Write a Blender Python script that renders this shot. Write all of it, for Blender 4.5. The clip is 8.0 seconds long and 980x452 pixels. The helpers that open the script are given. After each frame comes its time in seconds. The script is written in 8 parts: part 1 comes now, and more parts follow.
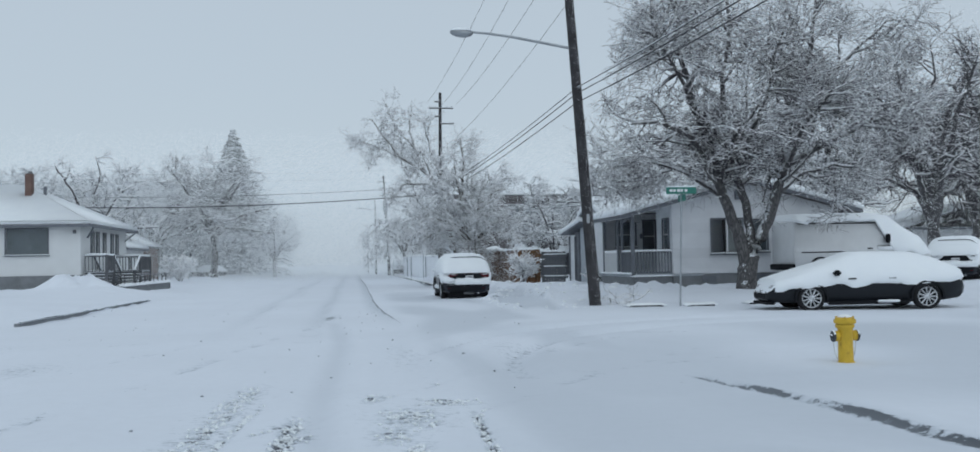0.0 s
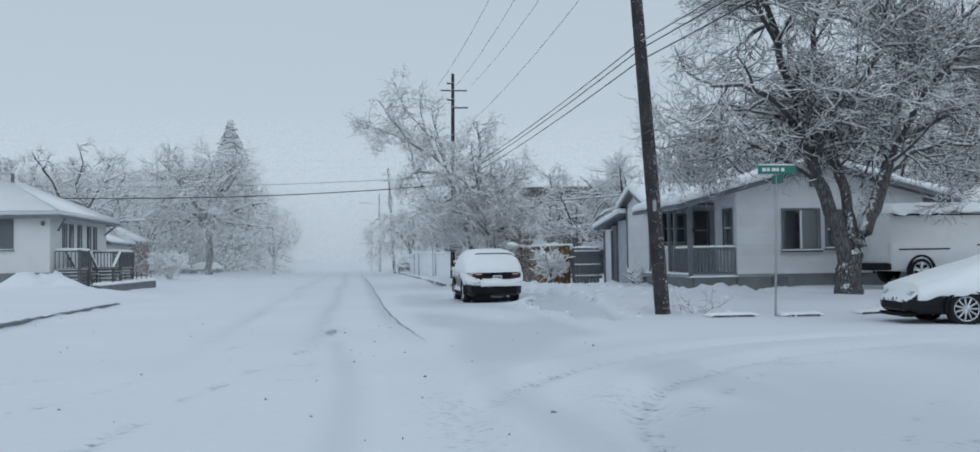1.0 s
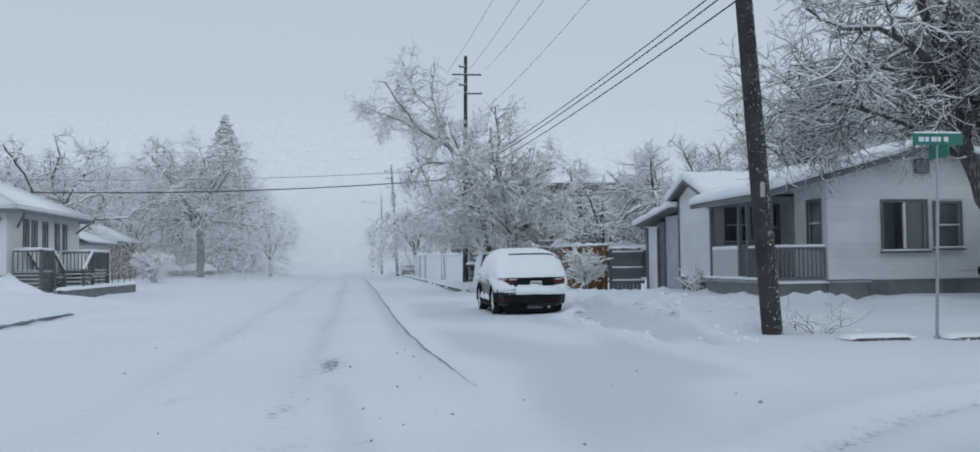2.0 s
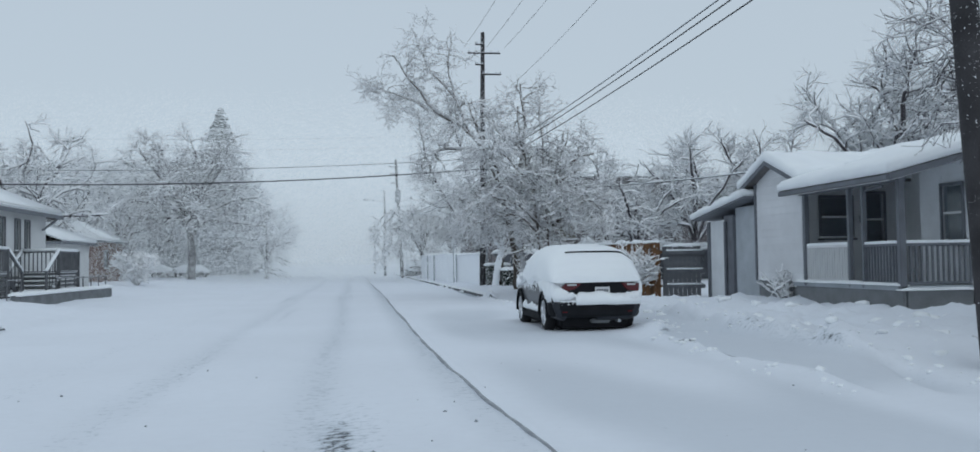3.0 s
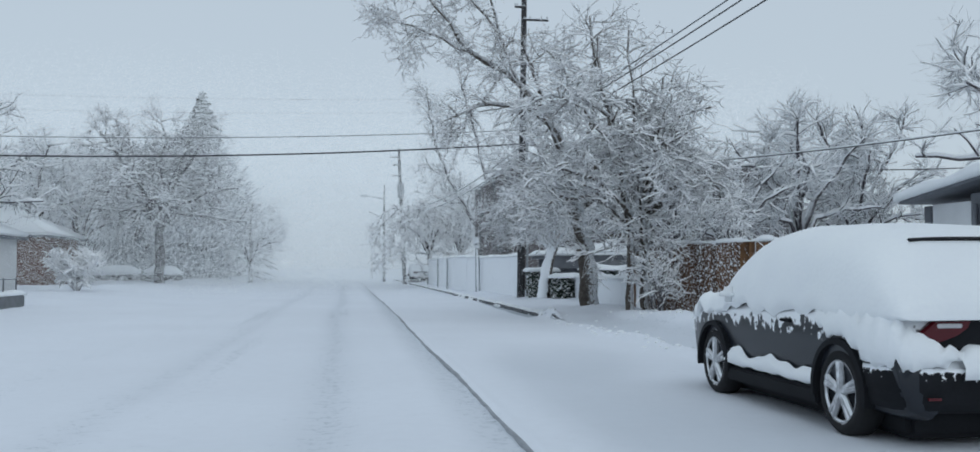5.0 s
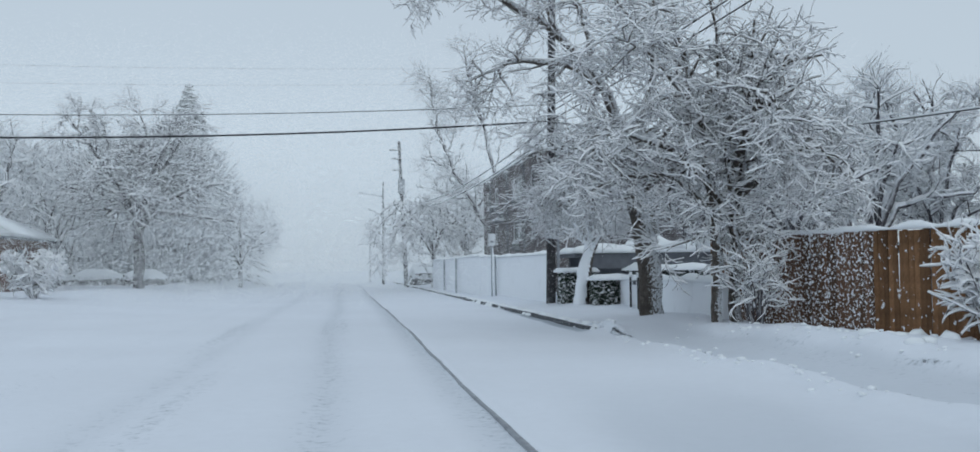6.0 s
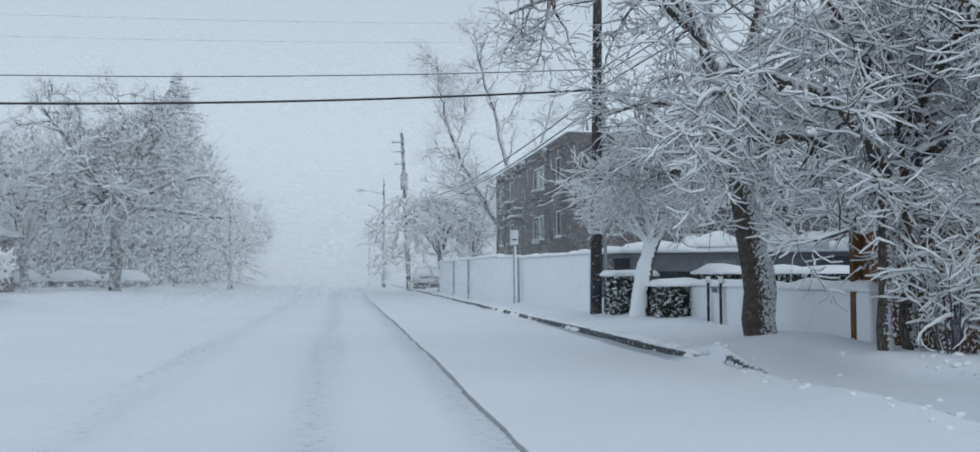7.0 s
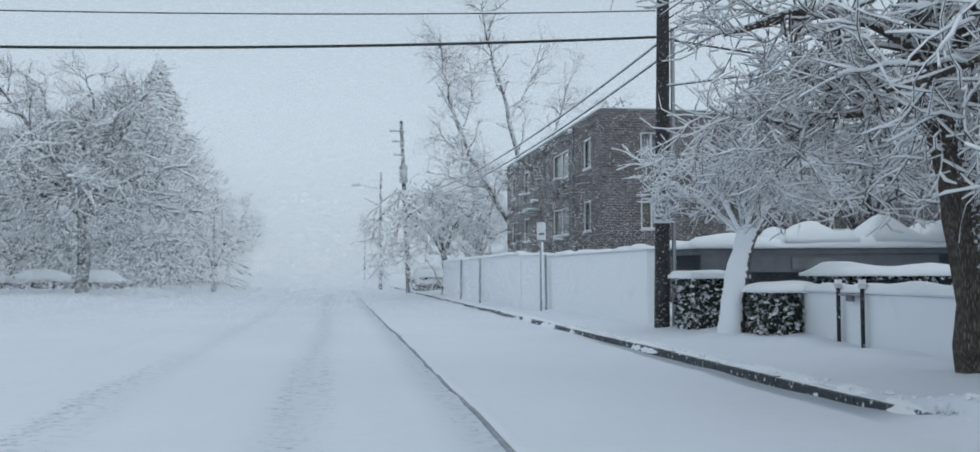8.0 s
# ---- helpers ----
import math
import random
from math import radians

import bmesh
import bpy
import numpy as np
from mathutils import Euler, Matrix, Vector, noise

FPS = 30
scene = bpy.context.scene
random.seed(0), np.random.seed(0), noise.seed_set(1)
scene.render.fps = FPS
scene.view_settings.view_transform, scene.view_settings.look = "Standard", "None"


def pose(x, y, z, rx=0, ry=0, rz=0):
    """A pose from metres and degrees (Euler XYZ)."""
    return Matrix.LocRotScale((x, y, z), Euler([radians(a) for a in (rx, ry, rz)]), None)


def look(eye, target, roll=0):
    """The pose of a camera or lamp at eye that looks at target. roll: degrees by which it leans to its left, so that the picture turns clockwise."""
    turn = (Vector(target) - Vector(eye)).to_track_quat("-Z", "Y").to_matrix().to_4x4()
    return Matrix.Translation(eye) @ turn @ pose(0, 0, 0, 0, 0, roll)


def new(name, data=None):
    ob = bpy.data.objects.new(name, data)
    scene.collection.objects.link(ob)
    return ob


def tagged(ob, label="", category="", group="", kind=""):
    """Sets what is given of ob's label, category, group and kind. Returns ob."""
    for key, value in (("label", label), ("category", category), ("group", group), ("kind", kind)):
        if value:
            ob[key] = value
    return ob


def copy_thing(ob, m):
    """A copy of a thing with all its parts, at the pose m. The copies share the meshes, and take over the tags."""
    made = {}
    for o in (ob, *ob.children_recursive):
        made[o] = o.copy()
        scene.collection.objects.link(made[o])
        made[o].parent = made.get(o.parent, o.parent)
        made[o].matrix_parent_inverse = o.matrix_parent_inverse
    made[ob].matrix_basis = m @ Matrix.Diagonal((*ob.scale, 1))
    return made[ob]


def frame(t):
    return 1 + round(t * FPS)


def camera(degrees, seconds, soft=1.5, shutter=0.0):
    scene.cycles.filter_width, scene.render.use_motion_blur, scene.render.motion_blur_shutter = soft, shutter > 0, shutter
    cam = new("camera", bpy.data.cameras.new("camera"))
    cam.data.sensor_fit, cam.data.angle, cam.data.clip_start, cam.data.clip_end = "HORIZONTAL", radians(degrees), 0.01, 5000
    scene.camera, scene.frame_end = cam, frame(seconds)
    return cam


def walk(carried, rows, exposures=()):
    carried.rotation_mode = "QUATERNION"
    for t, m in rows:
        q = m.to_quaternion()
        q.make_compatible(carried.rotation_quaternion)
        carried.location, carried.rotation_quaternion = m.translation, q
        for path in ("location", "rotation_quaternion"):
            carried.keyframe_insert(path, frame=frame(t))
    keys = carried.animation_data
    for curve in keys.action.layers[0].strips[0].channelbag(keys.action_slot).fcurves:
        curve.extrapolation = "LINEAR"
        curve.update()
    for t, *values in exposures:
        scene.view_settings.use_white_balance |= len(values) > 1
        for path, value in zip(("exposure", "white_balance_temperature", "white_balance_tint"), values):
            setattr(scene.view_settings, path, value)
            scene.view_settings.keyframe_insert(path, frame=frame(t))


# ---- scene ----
cam = camera(54.2, 8.0, soft=1.6)
PATH = [
    (0, (0.104, -2.195, 1.403), (0.39, -0.217, 1.477), -1.1),
    (0.5, (0.045, 0.796, 1.407), (0.329, 2.774, 1.477), -0.9),
    (1, (-0.021, 3.786, 1.412), (0.261, 5.764, 1.481), -0.9),
    (1.5, (-0.079, 6.762, 1.414), (0.204, 8.74, 1.486), -0.8),
    (3, (-0.348, 15.751, 1.401), (-0.065, 17.729, 1.477), -0.8),
    (3.5, (-0.412, 18.749, 1.394), (-0.12, 20.725, 1.48), -0.5),
    (4, (-0.446, 21.746, 1.378), (-0.154, 23.723, 1.459), -0.2),
    (4.5, (-0.474, 24.768, 1.367), (-0.182, 26.745, 1.452), 0.1),
    (6, (-0.477, 33.774, 1.35), (-0.176, 35.749, 1.441), -0.5),
    (6.5, (-0.465, 36.764, 1.343), (-0.161, 38.738, 1.437), 0.0),
    (7, (-0.459, 39.752, 1.342), (-0.154, 41.726, 1.439), -0.2),
    (7.5, (-0.43, 42.72, 1.342), (-0.113, 44.693, 1.44), -0.3),
    (8, (-0.364, 45.66, 1.339), (-0.049, 47.632, 1.438), -0.1),
]
walk(cam, [(t, look(eye, target, roll)) for t, eye, target, roll in PATH], [(0.0, -0.06), (3.5, -0.04), (6.0, 0.02), (6.5, 0.04), (8.0, 0.05)])

# ---- sky and light: thick overcast with falling snow ----
OVERCAST = (0.475, 0.556, 0.629)
world = bpy.data.worlds.new("overcast")
scene.world = world
world.use_nodes = True
wn = world.node_tree.nodes
wl = world.node_tree.links
wn.clear()
sky = wn.new("ShaderNodeTexSky")
sky.sky_type = "NISHITA"
sky.sun_disc = False
sky.sun_elevation = radians(38)
sky.sun_rotation = radians(160)
cloud = wn.new("ShaderNodeMixRGB")
cloud.inputs[0].default_value = 0.012
cloud.inputs[1].default_value = (*OVERCAST, 1)
back = wn.new("ShaderNodeBackground")
back.inputs[1].default_value = 1.0
wout = wn.new("ShaderNodeOutputWorld")
wl.new(sky.outputs[0], cloud.inputs[2])
wl.new(cloud.outputs[0], back.inputs[0])
wl.new(back.outputs[0], wout.inputs[0])

sun_data = bpy.data.lights.new("sun", "SUN")
sun_data.energy = 0.5
sun_data.angle = radians(70)
sun_data.color = (0.84, 0.94, 1.0)
sun = new("sun", sun_data)
sun.matrix_world = look((20, -50, 60), (0, 30, 0))

# ---- materials ----
def material(name, colour, rough=0.8, metal=0.0, vary=0.15, scale=3.0, fine=40.0, bump=0.2, spec=0.3, wear=None, coords="Object"):
    """A surface with variation at two scales, fine relief and, if given, a second colour in patches."""
    m = bpy.data.materials.new(name)
    m.use_nodes = True
    n, l = m.node_tree.nodes, m.node_tree.links
    b = n["Principled BSDF"]
    b.inputs["Roughness"].default_value = rough
    b.inputs["Metallic"].default_value = metal
    b.inputs["Specular IOR Level"].default_value = spec
    tc = n.new("ShaderNodeTexCoord")
    big, small = n.new("ShaderNodeTexNoise"), n.new("ShaderNodeTexNoise")
    for t, s, d in ((big, scale, 4), (small, fine, 3)):
        t.inputs["Scale"].default_value = s
        t.inputs["Detail"].default_value = d
        l.new(tc.outputs[coords], t.inputs["Vector"])
    mul = n.new("ShaderNodeMath")
    mul.operation = "MULTIPLY_ADD"
    l.new(small.outputs["Fac"], mul.inputs[0])
    mul.inputs[1].default_value = 0.5
    l.new(big.outputs["Fac"], mul.inputs[2])
    ramp = n.new("ShaderNodeMapRange")
    ramp.inputs["From Min"].default_value = 0.45
    ramp.inputs["From Max"].default_value = 1.05
    l.new(mul.outputs[0], ramp.inputs["Value"])
    mix = n.new("ShaderNodeMixRGB")
    mix.inputs[1].default_value = (*[c * (1 - vary) for c in colour], 1)
    mix.inputs[2].default_value = (*[min(0.95, c * (1 + vary)) for c in colour], 1)
    l.new(ramp.outputs[0], mix.inputs[0])
    last = mix
    if wear:
        tint, size, low, high = wear
        w = n.new("ShaderNodeTexNoise")
        w.inputs["Scale"].default_value = size
        w.inputs["Detail"].default_value = 5
        l.new(tc.outputs[coords], w.inputs["Vector"])
        r = n.new("ShaderNodeMapRange")
        r.inputs["From Min"].default_value, r.inputs["From Max"].default_value = low, high
        l.new(w.outputs["Fac"], r.inputs["Value"])
        last = n.new("ShaderNodeMixRGB")
        l.new(r.outputs[0], last.inputs[0])
        l.new(mix.outputs[0], last.inputs[1])
        last.inputs[2].default_value = (*tint, 1)
    l.new(last.outputs[0], b.inputs["Base Color"])
    if bump:
        bp = n.new("ShaderNodeBump")
        bp.inputs["Strength"].default_value = bump
        bp.inputs["Distance"].default_value = 0.02
        l.new(mul.outputs[0], bp.inputs["Height"])
        l.new(bp.outputs[0], b.inputs["Normal"])
    return m


def snowy(m, low=0.35, high=0.75, ragged=0.5, size=6.0, tint=None, wind=(0, 0, 1)):
    """Snow that lies on the upward faces of a material and sticks raggedly to the rest."""
    n, l = m.node_tree.nodes, m.node_tree.links
    b = n["Principled BSDF"]
    src = b.inputs["Base Color"].links[0].from_socket
    geo = n.new("ShaderNodeNewGeometry")
    dot = n.new("ShaderNodeVectorMath")
    dot.operation = "DOT_PRODUCT"
    l.new(geo.outputs["Normal"], dot.inputs[0])
    dot.inputs[1].default_value = wind
    t = n.new("ShaderNodeTexNoise")
    t.inputs["Scale"].default_value = size
    t.inputs["Detail"].default_value = 5
    l.new(geo.outputs["Position"], t.inputs["Vector"])
    add = n.new("ShaderNodeMath")
    add.operation = "MULTIPLY_ADD"
    l.new(t.outputs["Fac"], add.inputs[0])
    add.inputs[1].default_value = 2 * ragged
    l.new(dot.outputs["Value"], add.inputs[2])
    r = n.new("ShaderNodeMapRange")
    r.inputs["From Min"].default_value, r.inputs["From Max"].default_value = low + ragged, high + ragged
    l.new(add.outputs[0], r.inputs["Value"])
    mix = n.new("ShaderNodeMixRGB")
    l.new(r.outputs[0], mix.inputs[0])
    l.new(src, mix.inputs[1])
    mix.inputs[2].default_value = (*(tint or SNOW), 1)
    l.new(mix.outputs[0], b.inputs["Base Color"])
    return m


SNOW = (0.89, 0.915, 0.945)
M = {}
M["snow"] = material("snow", SNOW, 0.9, vary=0.03, scale=1.5, fine=30, bump=0.35, spec=0.2)
M["branch_snow"] = material("fresh_branch_snow", (0.94, 0.955, 0.975), 0.9, vary=0.02, scale=3, fine=40, bump=0.0, spec=0.2)
M["flake"] = material("falling_snow", (0.93, 0.965, 0.99), 1.0, vary=0.01, bump=0, spec=0.0)
M["bark"] = snowy(material("bark", (0.078, 0.070, 0.076), 0.95, vary=0.4, scale=4, fine=25, bump=0.8), -0.1, 0.35, 0.35)
M["bark_plastered"] = snowy(material("plastered_bark", (0.10, 0.085, 0.075), 0.95, vary=0.4, scale=7, fine=25, bump=0.8), 0.06, 0.13, 0.7, 13, wind=(-0.75, -0.5, 0.3))
def piecewise(m, amount):
    """Each piece a little lighter or darker than its neighbours."""
    n, l = m.node_tree.nodes, m.node_tree.links
    b = n["Principled BSDF"]
    src = b.inputs["Base Color"].links[0].from_socket
    info, rng = n.new("ShaderNodeObjectInfo"), n.new("ShaderNodeMapRange")
    rng.inputs["To Min"].default_value, rng.inputs["To Max"].default_value = 1 - amount, 1 + amount
    l.new(info.outputs["Random"], rng.inputs["Value"])
    mul = n.new("ShaderNodeVectorMath")
    mul.operation = "SCALE"
    l.new(src, mul.inputs[0])
    l.new(rng.outputs[0], mul.inputs["Scale"])
    l.new(mul.outputs[0], b.inputs["Base Color"])
    return m


def fissured(m, dark, scale=16.0):
    """Upright cracks in bark: stretched cells that darken and dent the surface."""
    n, l = m.node_tree.nodes, m.node_tree.links
    b = n["Principled BSDF"]
    src = b.inputs["Base Color"].links[0].from_socket
    geo, mp = n.new("ShaderNodeNewGeometry"), n.new("ShaderNodeMapping")
    mp.inputs["Scale"].default_value = (1.0, 1.0, 0.15)
    l.new(geo.outputs["Position"], mp.inputs["Vector"])
    t = n.new("ShaderNodeTexVoronoi")
    t.feature = "DISTANCE_TO_EDGE"
    t.inputs["Scale"].default_value = scale
    l.new(mp.outputs[0], t.inputs["Vector"])
    r = n.new("ShaderNodeMapRange")
    r.inputs["From Min"].default_value, r.inputs["From Max"].default_value = 0.02, 0.22
    l.new(t.outputs["Distance"], r.inputs["Value"])
    mix = n.new("ShaderNodeMixRGB")
    mix.inputs[1].default_value = (*dark, 1)
    l.new(r.outputs[0], mix.inputs[0])
    l.new(src, mix.inputs[2])
    l.new(mix.outputs[0], b.inputs["Base Color"])
    bp = n.new("ShaderNodeBump")
    bp.inputs["Strength"].default_value = 1.0
    bp.inputs["Distance"].default_value = 0.03
    l.new(r.outputs[0], bp.inputs["Height"])
    l.new(bp.outputs[0], b.inputs["Normal"])
    return m


M["bark_near"] = snowy(fissured(material("rough_bark", (0.20, 0.17, 0.145), 0.95, vary=0.5, scale=9, fine=40, bump=1.0), (0.10, 0.087, 0.077), 44.0), 0.62, 0.67, 0.95, 24, wind=(0.42, -0.72, 0.3))
M["bark_grey"] = snowy(material("smooth_grey_bark", (0.096, 0.094, 0.098), 0.95, vary=0.35, scale=5, fine=25, bump=0.8), 0.55, 0.75, 0.4, 8)
M["bark_street"] = snowy(fissured(material("grey_fissured_bark", (0.19, 0.185, 0.185), 0.95, vary=0.45, scale=7, fine=40, bump=0.9), (0.075, 0.072, 0.075), 22.0), 0.6, 0.7, 0.6, 14, wind=(-0.3, -0.3, 0.9))
M["twig"] = material("twig", (0.080, 0.070, 0.082), 0.95, vary=0.3, bump=0)
M["twig_white"] = snowy(material("snowed_twig", (0.11, 0.115, 0.13), 0.95, vary=0.3, bump=0), -0.7, -0.1, 0.35, 4)
M["twig_dusted"] = snowy(material("dusted_twig", (0.078, 0.068, 0.080), 0.95, vary=0.3, bump=0), 0.2, 0.6, 0.3, 5)
M["twig_frost"] = snowy(material("frosted_twig", (0.095, 0.10, 0.115), 0.95, vary=0.3, bump=0), -0.2, 0.2, 0.3, 5)
# lightened towards the sky: haze over the far woods put into the colour
M["twig_hazed"] = material("hazed_twig", (0.32, 0.34, 0.37), 0.95, vary=0.3, bump=0)
M["pole"] = snowy(material("creosoted_wood", (0.045, 0.043, 0.046), 0.85, vary=0.5, scale=2, fine=60, bump=0.6), 0.17, 0.23, 0.62, 30)
M["wire"] = material("cable", (0.03, 0.03, 0.035), 0.6, bump=0)
M["metal"] = material("galvanised_steel", (0.35, 0.37, 0.39), 0.5, 0.7, bump=0.1)
M["sign_green"] = material("green_sign", (0.032, 0.17, 0.135), 0.5, bump=0.05)
M["sign_white"] = material("white_sign", (0.7, 0.72, 0.74), 0.5, bump=0.05)
M["ink"] = material("sign_ink", (0.12, 0.13, 0.15), 0.6, bump=0)
M["yellow"] = material("hydrant_yellow", (0.62, 0.40, 0.04), 0.5, vary=0.15, scale=8, bump=0.2, wear=((0.35, 0.2, 0.03), 12, 0.6, 0.75))
M["siding"] = piecewise(material("painted_siding", (0.68, 0.69, 0.71), 0.7, vary=0.08, scale=1.5, fine=25, bump=0.15), 0.05)
M["stucco"] = material("white_stucco", (0.68, 0.69, 0.69), 0.9, vary=0.06, scale=1.0, fine=60, bump=0.4)
M["grey_wall"] = material("grey_painted_board", (0.40, 0.43, 0.46), 0.8, vary=0.15, scale=2, fine=30, bump=0.3)
M["pale_wall"] = material("pale_grey_board", (0.70, 0.72, 0.74), 0.8, vary=0.1, scale=2, fine=30, bump=0.2)
M["trim"] = material("dark_trim", (0.15, 0.16, 0.18), 0.6, vary=0.2, bump=0.15)
M["white_trim"] = material("white_trim", (0.72, 0.73, 0.74), 0.6, vary=0.05, bump=0.1)
M["found"] = material("concrete_foundation", (0.20, 0.21, 0.22), 0.9, vary=0.25, scale=2, fine=40, bump=0.4)
M["roofing"] = snowy(material("shingle", (0.16, 0.15, 0.15), 0.9, vary=0.3, bump=0.4), 0.3, 0.6, 0.3)
M["kerb"] = snowy(material("wet_concrete", (0.065, 0.07, 0.078), 0.6, vary=0.4, scale=5, fine=30, bump=0.5), 0.13, 0.22, 0.62, 14)
M["pale_kerb"] = snowy(material("damp_concrete", (0.21, 0.22, 0.235), 0.8, vary=0.3, scale=3, fine=30, bump=0.4), 0.5, 0.75, 0.55, 6)
M["slush"] = material("slush", (0.30, 0.32, 0.35), 0.5, vary=0.35, scale=6, fine=40, bump=0.5)
M["wood_fence"] = snowy(piecewise(material("cedar_plank", (0.14, 0.08, 0.052), 0.85, vary=0.4, scale=3, fine=40, bump=0.5), 0.3), 0.06, 0.12, 0.75, 20)
M["wood_clean"] = snowy(piecewise(material("cedar_plank_bare", (0.20, 0.105, 0.052), 0.85, vary=0.5, scale=4, fine=40, bump=0.5), 0.38), 0.21, 0.26, 0.75, 11)
M["wood_grey"] = snowy(material("weathered_plank", (0.13, 0.135, 0.145), 0.9, vary=0.3, scale=3, fine=40, bump=0.5), 0.6, 0.75, 0.5, 8)
M["plaster"] = snowy(material("plastered_wall", (0.66, 0.68, 0.70), 0.9, vary=0.1, scale=1.5, fine=30, bump=0.3), -0.55, -0.1, 0.5, 1.6)
M["hedge"] = snowy(material("hedge_leaf", (0.035, 0.05, 0.035), 0.8, vary=0.4, bump=0), 0.0, 0.35, 0.4, 9)
M["paint_navy"] = snowy(material("dark_car_paint", (0.016, 0.019, 0.026), 0.3, vary=0.1, bump=0, spec=0.4), 0.16, 0.22, 0.62, 9)
M["paint_black"] = snowy(material("black_car_paint", (0.010, 0.012, 0.016), 0.35, vary=0.1, bump=0, spec=0.3), 0.20, 0.26, 0.6, 11)
M["paint_white"] = material("white_van_paint", (0.62, 0.63, 0.64), 0.35, vary=0.05, bump=0.05, spec=0.5)
M["plastic"] = material("black_plastic", (0.013, 0.014, 0.017), 0.75, vary=0.3, bump=0.1, spec=0.15)
M["bumper"] = snowy(material("black_bumper_plastic", (0.013, 0.014, 0.017), 0.75, vary=0.3, bump=0.1, spec=0.15), 0.22, 0.28, 0.62, 24)
M["tyre"] = snowy(material("tyre_rubber", (0.018, 0.018, 0.02), 0.9, vary=0.2, bump=0.3), 0.6, 0.8, 0.5, 12)
M["rim"] = snowy(material("alloy_rim", (0.42, 0.43, 0.45), 0.4, 0.3, bump=0), -0.1, 0.3, 0.6, 14)
M["lamp_red"] = material("red_lens", (0.085, 0.006, 0.011), 0.25, vary=0.1, bump=0, spec=0.5)
M["lamp_clear"] = material("clear_lens", (0.55, 0.55, 0.57), 0.2, vary=0.1, bump=0, spec=0.5)
M["plate"] = material("plate_white", (0.65, 0.66, 0.68), 0.5, vary=0.05, bump=0)
M["blind"] = material("window_blind", (0.55, 0.53, 0.49), 0.9, vary=0.1, bump=0.1)
M["blind_tan"] = material("tan_blind", (0.36, 0.30, 0.24), 0.9, vary=0.15, bump=0.1)
# grey for boards that stand in for dim rooms behind glass
M["room"] = material("dim_room_board", (0.30, 0.31, 0.32), 0.9, vary=0.2, bump=0)
M["conifer"] = material("conifer_needles", (0.05, 0.065, 0.06), 0.9, vary=0.3, bump=0)
M["brick_red"] = material("red_brick", (0.17, 0.11, 0.095), 0.9, vary=0.25, scale=3, fine=40, bump=0.4)
M["far_wall"] = material("far_house_wall", (0.24, 0.25, 0.26), 0.9, vary=0.12, bump=0.1)


def brick_material():
    m = material("dark_brick", (0.15, 0.135, 0.135), 0.9, vary=0.3, scale=0.8, fine=30, bump=0.0)
    n, l = m.node_tree.nodes, m.node_tree.links
    b = n["Principled BSDF"]
    src = b.inputs["Base Color"].links[0].from_socket
    geo, sep, com = n.new("ShaderNodeNewGeometry"), n.new("ShaderNodeSeparateXYZ"), n.new("ShaderNodeCombineXYZ")
    l.new(geo.outputs["Position"], sep.inputs[0])
    add = n.new("ShaderNodeMath")
    l.new(sep.outputs["X"], add.inputs[0])
    l.new(sep.outputs["Y"], add.inputs[1])
    l.new(add.outputs[0], com.inputs["X"])
    l.new(sep.outputs["Z"], com.inputs["Y"])
    t = n.new("ShaderNodeTexBrick")
    t.inputs["Scale"].default_value = 1.0
    t.inputs["Brick Width"].default_value = 0.24
    t.inputs["Row Height"].default_value = 0.09
    t.inputs["Mortar Size"].default_value = 0.012
    t.inputs["Color1"].default_value = (1.0, 1.0, 1.0, 1)
    t.inputs["Color2"].default_value = (0.55, 0.52, 0.52, 1)
    t.inputs["Mortar"].default_value = (1.7, 1.75, 1.8, 1)
    l.new(com.outputs[0], t.inputs["Vector"])
    mul = n.new("ShaderNodeMixRGB")
    mul.blend_type = "MULTIPLY"
    mul.inputs[0].default_value = 1.0
    l.new(src, mul.inputs[1])
    l.new(t.outputs["Color"], mul.inputs[2])
    l.new(mul.outputs[0], b.inputs["Base Color"])
    bp = n.new("ShaderNodeBump")
    bp.inputs["Strength"].default_value = 0.5
    bp.inputs["Distance"].default_value = 0.01
    bp.invert = True
    l.new(t.outputs["Fac"], bp.inputs["Height"])
    l.new(bp.outputs[0], b.inputs["Normal"])
    return m


M["brick"] = snowy(brick_material(), 0.42, 0.5, 0.5, 14)


def glass_material():
    m = bpy.data.materials.new("window_glass")
    m.use_nodes = True
    b = m.node_tree.nodes["Principled BSDF"]
    b.inputs["Base Color"].default_value = (0.75, 0.8, 0.83, 1)
    b.inputs["Roughness"].default_value = 0.03
    b.inputs["Transmission Weight"].default_value = 1.0
    b.inputs["IOR"].default_value = 1.3
    return m


M["glass"] = glass_material()


